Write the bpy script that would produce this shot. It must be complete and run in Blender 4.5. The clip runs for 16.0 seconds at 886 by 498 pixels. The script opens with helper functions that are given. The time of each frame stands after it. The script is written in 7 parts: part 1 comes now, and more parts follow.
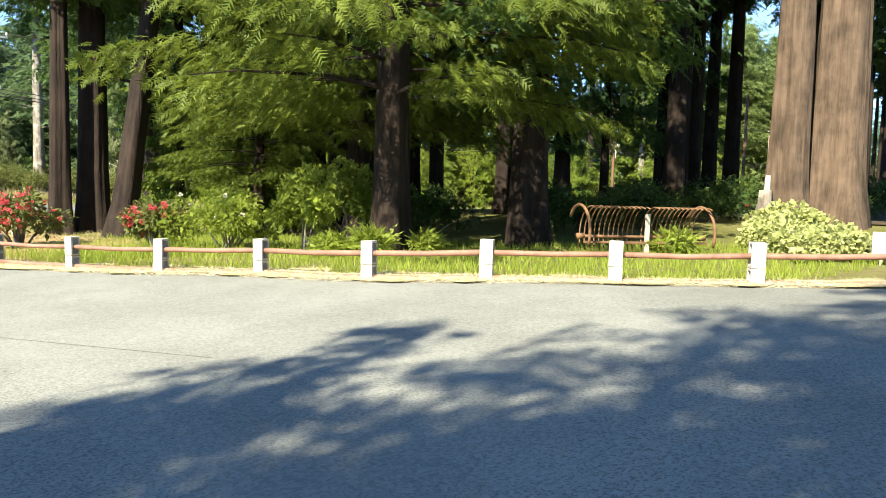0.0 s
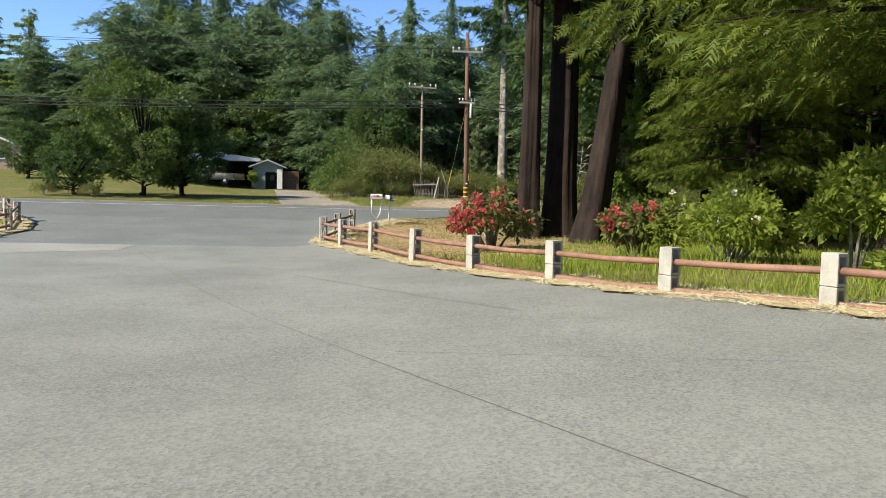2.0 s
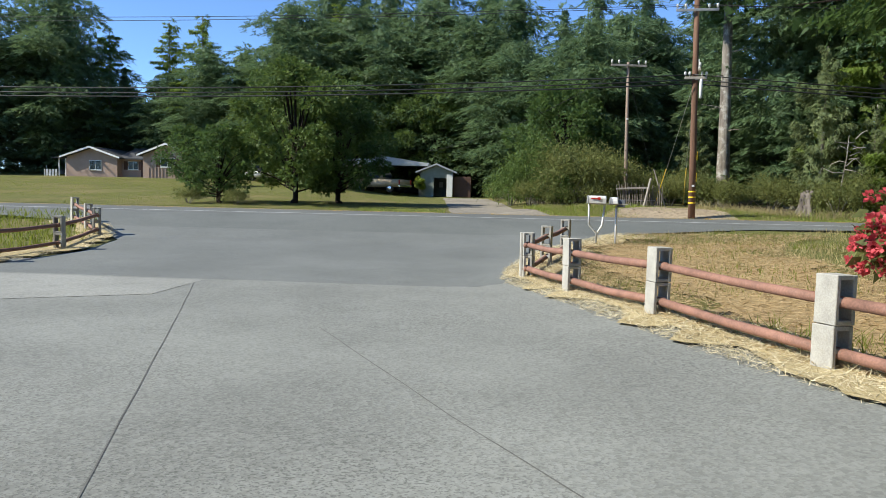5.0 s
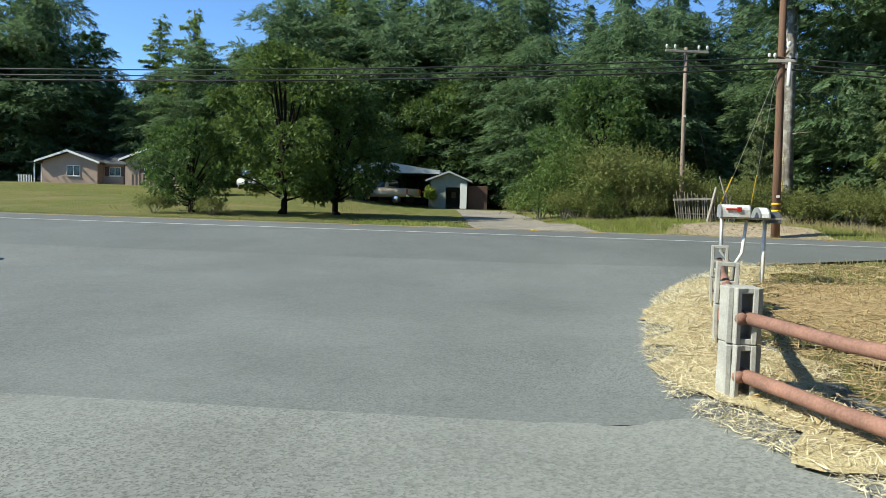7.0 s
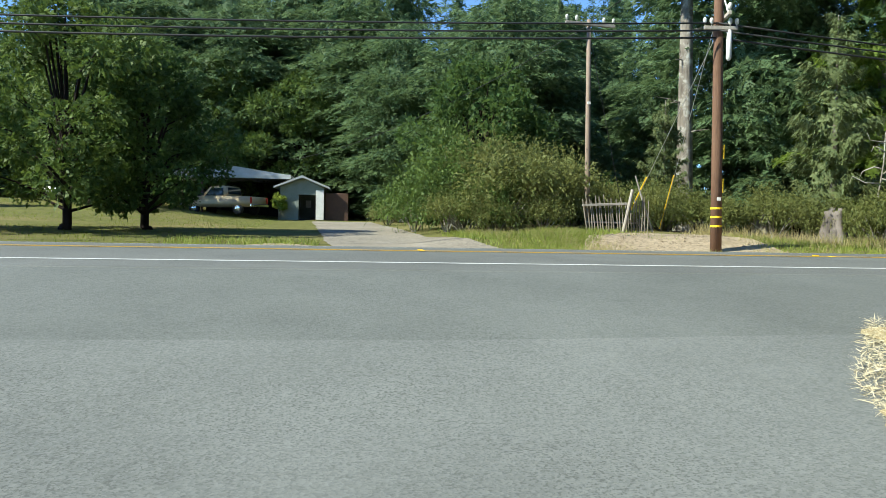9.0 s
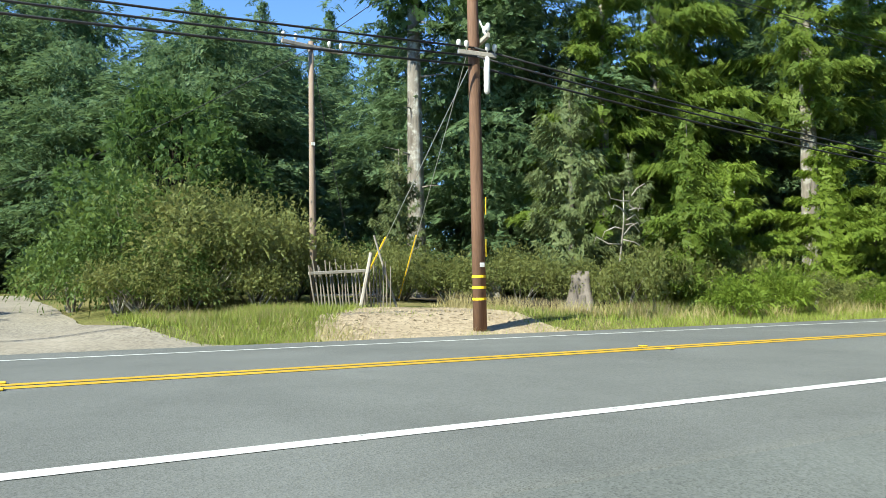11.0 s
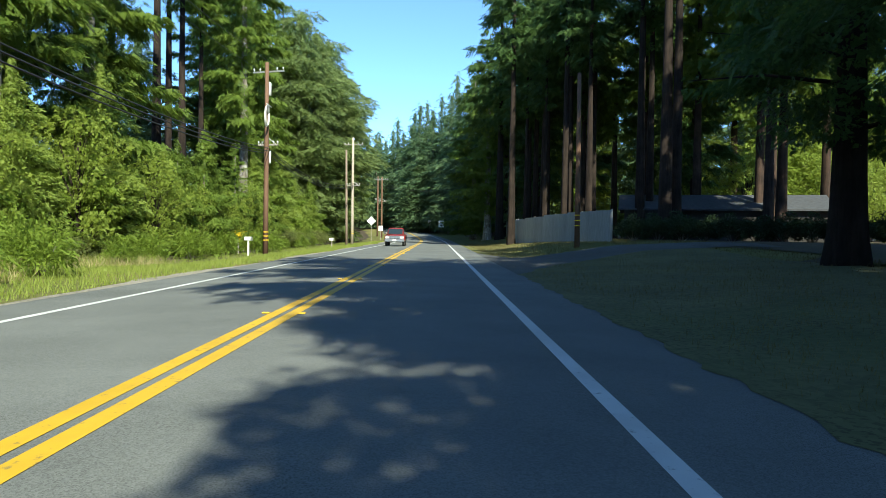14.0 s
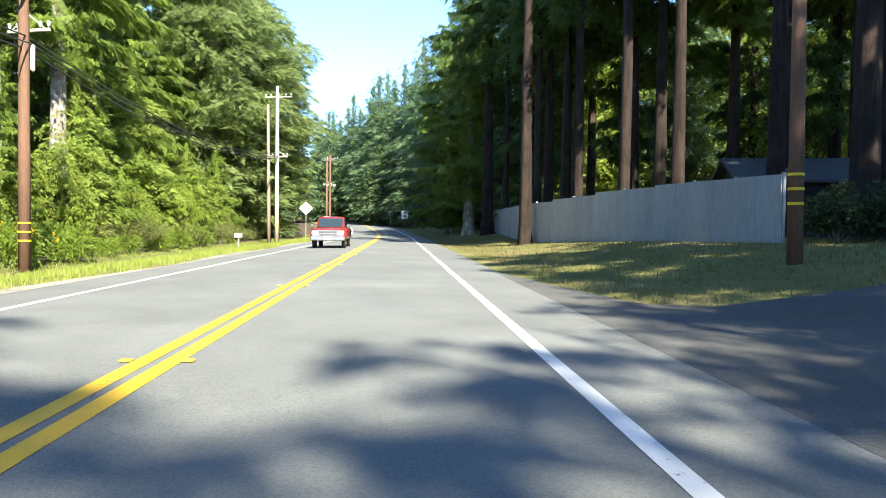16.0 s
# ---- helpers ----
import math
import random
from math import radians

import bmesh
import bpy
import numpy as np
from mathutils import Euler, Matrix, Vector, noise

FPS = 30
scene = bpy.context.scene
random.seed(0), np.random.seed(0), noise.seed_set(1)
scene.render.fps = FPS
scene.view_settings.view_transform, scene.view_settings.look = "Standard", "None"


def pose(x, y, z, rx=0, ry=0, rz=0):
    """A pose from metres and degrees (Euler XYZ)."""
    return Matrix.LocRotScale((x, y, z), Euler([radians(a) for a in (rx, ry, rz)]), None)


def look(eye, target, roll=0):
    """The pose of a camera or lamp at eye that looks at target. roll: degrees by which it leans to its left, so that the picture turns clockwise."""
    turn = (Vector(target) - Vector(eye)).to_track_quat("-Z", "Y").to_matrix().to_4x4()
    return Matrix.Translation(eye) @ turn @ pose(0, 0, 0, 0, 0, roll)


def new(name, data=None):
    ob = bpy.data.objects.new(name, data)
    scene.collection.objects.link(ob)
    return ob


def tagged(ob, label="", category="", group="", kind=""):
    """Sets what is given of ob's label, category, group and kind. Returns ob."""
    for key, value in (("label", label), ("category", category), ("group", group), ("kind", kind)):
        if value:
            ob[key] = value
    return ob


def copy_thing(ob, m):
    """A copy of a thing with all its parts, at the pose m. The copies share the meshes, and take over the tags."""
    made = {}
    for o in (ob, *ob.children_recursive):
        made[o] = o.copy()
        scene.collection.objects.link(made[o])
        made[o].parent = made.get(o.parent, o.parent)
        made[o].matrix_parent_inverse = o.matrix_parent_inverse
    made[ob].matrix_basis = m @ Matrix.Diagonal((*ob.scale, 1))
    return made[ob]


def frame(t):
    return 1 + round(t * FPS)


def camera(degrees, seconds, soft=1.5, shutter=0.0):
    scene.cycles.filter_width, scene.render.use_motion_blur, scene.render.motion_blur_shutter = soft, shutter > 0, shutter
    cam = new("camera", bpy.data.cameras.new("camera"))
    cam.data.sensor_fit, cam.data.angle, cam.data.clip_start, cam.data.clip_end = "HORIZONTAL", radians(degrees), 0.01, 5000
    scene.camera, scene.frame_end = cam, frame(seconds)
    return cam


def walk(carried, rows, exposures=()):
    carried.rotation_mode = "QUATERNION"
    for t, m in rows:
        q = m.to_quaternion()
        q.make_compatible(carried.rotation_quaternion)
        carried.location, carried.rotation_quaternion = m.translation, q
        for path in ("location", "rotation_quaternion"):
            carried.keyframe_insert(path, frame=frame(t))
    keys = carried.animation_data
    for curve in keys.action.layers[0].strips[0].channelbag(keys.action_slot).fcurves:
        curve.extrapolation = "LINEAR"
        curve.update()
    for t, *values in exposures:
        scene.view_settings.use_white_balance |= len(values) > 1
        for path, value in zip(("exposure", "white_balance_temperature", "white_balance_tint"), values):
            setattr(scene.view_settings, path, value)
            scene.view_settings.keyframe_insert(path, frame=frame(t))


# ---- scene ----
cam = camera(62.4, 16.0, 0.7)
PATH = [
    (0, (0.742, -1.545, 2.29), (2.085, -0.071, 2.142), 1.6),
    (0.5, (0.939, -0.591, 2.16), (1.948, 1.13, 2.017), 1.9),
    (1, (1.086, 0.318, 2.109), (1.794, 2.183, 1.962), 1.9),
    (1.5, (1.265, 1.53, 2.06), (1.727, 3.47, 1.91), 1.7),
    (2, (1.369, 2.734, 1.982), (1.692, 4.702, 1.829), 1.5),
    (2.5, (1.436, 4.101, 1.957), (1.638, 6.085, 1.809), 1.1),
    (3, (1.402, 5.623, 1.888), (1.481, 7.616, 1.741), 1.1),
    (3.5, (1.282, 7.243, 1.852), (1.259, 9.238, 1.704), 1.3),
    (4, (1.164, 9.044, 1.783), (1.084, 11.037, 1.641), 1.3),
    (4.5, (0.979, 10.916, 1.717), (0.868, 12.908, 1.573), 1.2),
    (5, (0.772, 12.778, 1.678), (0.642, 14.77, 1.544), 1.3),
    (5.2, (0.687, 13.588, 1.685), (0.551, 15.579, 1.557), 1.3),
    (7.3, (-0.396, 20.783, 1.566), (-0.538, 22.776, 1.47), 1.9),
    (7.5, (-0.475, 21.535, 1.544), (-0.583, 23.53, 1.452), 2.2),
    (8, (-0.652, 23.299, 1.559), (-0.649, 25.298, 1.485), 2.2),
    (8.2, (-0.588, 24.167, 1.557), (-0.54, 26.165, 1.474), 1.9),
    (10.3, (0.195, 31.521, 1.825), (0.762, 33.439, 1.875), 0.94),
    (10.5, (0.458, 32.066, 1.854), (1.091, 33.962, 1.925), 0.94),
    (11, (1.133, 33.348, 2.049), (2.092, 35.099, 2.157), -0.34),
    (11.5, (2.571, 34.952, 2.172), (3.92, 36.427, 2.259), -0.61),
    (12, (6.043, 36.462, 2.214), (7.705, 37.573, 2.264), -1.72),
    (12.5, (9.156, 37.597, 2.339), (11.031, 38.292, 2.326), 0.17),
    (13, (12.58, 38.402, 2.372), (14.552, 38.737, 2.335), 1.08),
    (13.5, (17.347, 38.872, 2.371), (19.345, 38.969, 2.343), 1.43),
    (14, (22.889, 39.034, 2.381), (24.889, 39.018, 2.34), 0.80),
    (14.5, (28.942, 39.135, 2.371), (30.94, 39.047, 2.335), 1.31),
    (15, (35.945, 39.205, 2.392), (37.941, 39.093, 2.34), 1.20),
    (15.5, (43.696, 39.252, 2.384), (45.692, 39.131, 2.33), 1.41),
    (16, (51.918, 39.183, 2.38), (53.913, 39.063, 2.321), 0.74),
]
walk(cam, [(t, look(eye, target, roll)) for t, eye, target, roll in PATH],
     [(t, e, float(np.interp(t, (0.0, 1.0, 2.5, 4.0, 14.0, 15.5), (7300, 7200, 6800, 6400, 6400, 6700))), g) for t, e, g in ((0.0, 1.92, 4), (1.0, 1.45, 7), (2.0, 0.95, 8), (3.5, 0.8, 8), (5.0, 0.8, 7), (8.0, 0.9, -2), (10.3, 1.38, -1), (12.5, 1.32, -5),
      (13.5, 1.2, -5), (14.5, 1.6, -3), (15.0, 2.02, 1), (15.5, 2.24, 4), (16.0, 2.32, 6))])

# ---- light ----
SUN_EL, SUN_FROM = radians(40), Vector((-0.95, -0.31, 0)).normalized()
world = bpy.data.worlds.new("world")
scene.world = world
world.use_nodes = True
wn = world.node_tree.nodes
sky = wn.new("ShaderNodeTexSky")
sky.sky_type, sky.sun_disc, sky.sun_elevation = "NISHITA", False, SUN_EL
sky.air_density, sky.dust_density, sky.ozone_density, sky.altitude = 0.8, 0.0, 6.0, 2500
sky.sun_rotation = math.atan2(SUN_FROM.x, SUN_FROM.y)
world.node_tree.links.new(sky.outputs[0], wn["Background"].inputs[0])
wn["Background"].inputs[1].default_value = 0.15
lamp = bpy.data.lights.new("sun", "SUN")
lamp.energy, lamp.angle, lamp.color = 4.4, radians(0.55), (1.0, 0.93, 0.8)
sun = new("sun", lamp)
sun_dir = SUN_FROM * math.cos(SUN_EL) + Vector((0, 0, math.sin(SUN_EL)))
sun.matrix_world = look(sun_dir * 50, (0, 0, 0))


# ---- materials ----
class Mat:
    """A small builder of node materials."""

    def __init__(self, name, rough=0.7, metal=0.0, spec=0.5):
        self.m = bpy.data.materials.new(name)
        self.m.use_nodes = True
        self.t = self.m.node_tree
        self.b = self.t.nodes["Principled BSDF"]
        self.b.inputs["Roughness"].default_value = rough
        self.b.inputs["Metallic"].default_value = metal
        self.b.inputs["Specular IOR Level"].default_value = spec
        self.pos = self.node("ShaderNodeNewGeometry").outputs["Position"]

    def node(self, kind, **props):
        n = self.t.nodes.new(kind)
        for k, v in props.items():
            n.inputs[k].default_value = v
        return n

    def link(self, a, b):
        self.t.links.new(a, b)

    def scaled(self, s):
        n = self.t.nodes.new("ShaderNodeVectorMath")
        n.operation = "MULTIPLY"
        n.inputs[1].default_value = s
        self.link(self.pos, n.inputs[0])
        return n.outputs[0]

    def noise(self, scale, detail=4.0, rough=0.6, stretch=None):
        n = self.node("ShaderNodeTexNoise", Scale=scale, Detail=detail, Roughness=rough)
        self.link(self.scaled(stretch) if stretch else self.pos, n.inputs["Vector"])
        return n.outputs["Fac"]

    def ramp(self, fac, *stops):
        r = self.t.nodes.new("ShaderNodeValToRGB")
        e = r.color_ramp.elements
        while len(e) < len(stops):
            e.new(0.5)
        for el, (p, c) in zip(e, stops):
            el.position, el.color = p, (*c, 1)
        self.link(fac, r.inputs[0])
        return r.outputs[0]

    def mix(self, fac, a, b, kind="MIX"):
        n = self.t.nodes.new("ShaderNodeMixRGB")
        n.blend_type = kind
        for s, v in zip(n.inputs, (fac, a, b)):
            if isinstance(v, (int, float)):
                s.default_value = v
            elif isinstance(v, tuple):
                s.default_value = (*v, 1)
            else:
                self.link(v, s)
        return n.outputs[0]

    def color(self, c):
        if isinstance(c, tuple):
            self.b.inputs["Base Color"].default_value = (*c, 1)
        else:
            self.link(c, self.b.inputs["Base Color"])
        return self

    def bump(self, fac, strength=0.4, dist=0.02):
        n = self.node("ShaderNodeBump", Strength=strength, Distance=dist)
        self.link(fac, n.inputs["Height"])
        self.link(n.outputs[0], self.b.inputs["Normal"])
        return self


def plain(name, c, var=0.15, scale=6.0, rough=0.7, metal=0.0, bump=0.15, spec=0.5, stretch=None):
    """A painted or raw surface with two scales of wear."""
    k = Mat(name, rough, metal, spec)
    lo, hi = tuple(v * (1 - var) for v in c), tuple(min(1, v * (1 + var)) for v in c)
    big = k.ramp(k.noise(scale, stretch=stretch), (0.3, lo), (0.7, hi))
    small = k.noise(scale * 14, 2.0, stretch=stretch)
    k.color(k.mix(0.35, big, k.ramp(small, (0.35, lo), (0.65, hi))))
    if bump:
        k.bump(small, bump, 0.006)
    return k.m


def paved(name, dark, light, stain, grain, rough=0.85, patch=0.35):
    """Asphalt or concrete: stones, broad patches and stains."""
    k = Mat(name, rough, 0.0, 0.3)
    v = k.node("ShaderNodeTexVoronoi", Scale=grain)
    k.link(k.pos, v.inputs["Vector"])
    stones = k.ramp(v.outputs["Color"], (0.15, dark), (0.55, light), (0.95, tuple(c * 1.25 for c in light)))
    base = k.mix(0.38, k.ramp(k.noise(0.5, 5.0), (0.3, dark), (0.7, light)), stones)
    base = k.mix(k.ramp(k.noise(0.16, 6.0, 0.65), (0.5, (0, 0, 0)), (0.75, (patch,) * 3)), base, stain)
    base = k.mix(k.ramp(k.noise(2.3, 3.0), (0.62, (0, 0, 0)), (0.74, (patch * 0.6,) * 3)), base, tuple(c * 0.75 for c in stain))
    pits = k.mix(1.0, k.ramp(k.noise(grain * 1.2, 2.0, 0.7), (0.40, (0.7,) * 3), (0.47, (0, 0, 0))), k.ramp(k.noise(0.3, 3.0), (0.36, (0.15,) * 3), (0.62, (1, 1, 1))), "MULTIPLY")
    k.color(k.mix(pits, base, tuple(c * 0.55 for c in dark)))
    k.bump(v.outputs["Distance"], 0.25, 0.006)
    return k.m


def paint(name, c, under):
    """Road paint, chipped and dirty."""
    k = Mat(name, 0.6, 0.0, 0.4)
    wear = k.ramp(k.noise(9.0, 6.0, 0.7), (0.3, (1, 1, 1)), (0.4, (0, 0, 0)))
    dirt = k.ramp(k.noise(1.2, 4.0), (0.35, tuple(v * 0.82 for v in c)), (0.7, c))
    k.color(k.mix(wear, dirt, under))
    k.bump(k.noise(60, 2.0), 0.2, 0.004)
    return k.m


def bark(name, dark, light, lichen=None):
    k = Mat(name, 0.95, 0.0, 0.2)
    ridge = k.noise(5.0, 5.0, 0.7, (1, 1, 0.12))
    col = k.mix(0.5, k.ramp(ridge, (0.35, dark), (0.62, light)), k.ramp(k.noise(1.1, 3.0), (0.35, dark), (0.7, light)))
    if lichen:
        col = k.mix(k.ramp(k.noise(2.2, 5.0, 0.65), (0.5, (0, 0, 0)), (0.66, (0.8,) * 3)), col, lichen)
    k.color(col)
    k.bump(ridge, 0.9, 0.06)
    return k.m


def foliage(name, deep, mid, bright, glow=0.35, scale=0.5, rough=0.6, lace=0.0, single=0.55):
    """Leaves: each its own tone, in broader drifts, lit through from behind."""
    k = Mat(name, rough, 0.0, 0.25)
    each = k.t.nodes.new("ShaderNodeNewGeometry").outputs["Random Per Island"]
    own = k.t.nodes.new("ShaderNodeObjectInfo").outputs["Random"]
    one = k.ramp(each, (0.0, deep), (0.5, mid), (1.0, bright))
    drift = k.ramp(k.noise(scale, 4.0), (0.35, deep), (0.5, mid), (0.7, bright))
    col = k.mix(1.0 - single, one, drift)
    col = k.mix(k.ramp(own, (0.0, (0.0,) * 3), (1.0, (0.4,) * 3)), col, mid)
    col = k.mix(0.3, col, k.ramp(k.noise(22.0, 3.0, 0.7), (0.35, deep), (0.5, mid), (0.68, bright)))
    k.color(col)
    tr = k.t.nodes.new("ShaderNodeBsdfTranslucent")
    k.link(k.mix(0.5, col, bright), tr.inputs[0])
    mx = k.t.nodes.new("ShaderNodeMixShader")
    mx.inputs[0].default_value = glow
    k.link(k.b.outputs[0], mx.inputs[1])
    k.link(tr.outputs[0], mx.inputs[2])
    out = mx.outputs[0]
    if lace:
        # sprays of needles and small leaves are open between the twigs
        holes = k.t.nodes.new("ShaderNodeMixShader")
        k.link(k.ramp(k.noise(lace, 3.0, 0.7), (0.465, (1, 1, 1)), (0.495, (0, 0, 0))), holes.inputs[0])
        k.link(out, holes.inputs[1])
        k.link(k.t.nodes.new("ShaderNodeBsdfTransparent").outputs[0], holes.inputs[2])
        out = holes.outputs[0]
    k.link(out, k.t.nodes["Material Output"].inputs[0])
    return k.m


def earth():
    """The one sheet of ground: turf, dry grass and soil in drifts."""
    k = Mat("turf", 0.95, 0.0, 0.1)
    green = k.ramp(k.noise(1.6, 6.0, 0.7), (0.3, (0.06, 0.075, 0.02)), (0.5, (0.12, 0.14, 0.04)), (0.72, (0.20, 0.20, 0.07)))
    dry = k.ramp(k.noise(3.5, 6.0, 0.7), (0.3, (0.16, 0.12, 0.06)), (0.7, (0.36, 0.29, 0.15)))
    col = k.mix(k.ramp(k.noise(0.22, 4.0), (0.48, (0, 0, 0)), (0.66, (0.8,) * 3)), green, dry)
    k.color(k.mix(0.5, col, k.ramp(k.noise(40, 3.0), (0.3, (0.06, 0.06, 0.02)), (0.7, (0.24, 0.22, 0.09)))))
    k.bump(k.noise(25, 4.0), 0.8, 0.05)
    return k.m


def glass(name, tint=(0.02, 0.03, 0.035)):
    k = Mat(name, 0.06, 0.0, 0.8)
    return k.color(tint).m


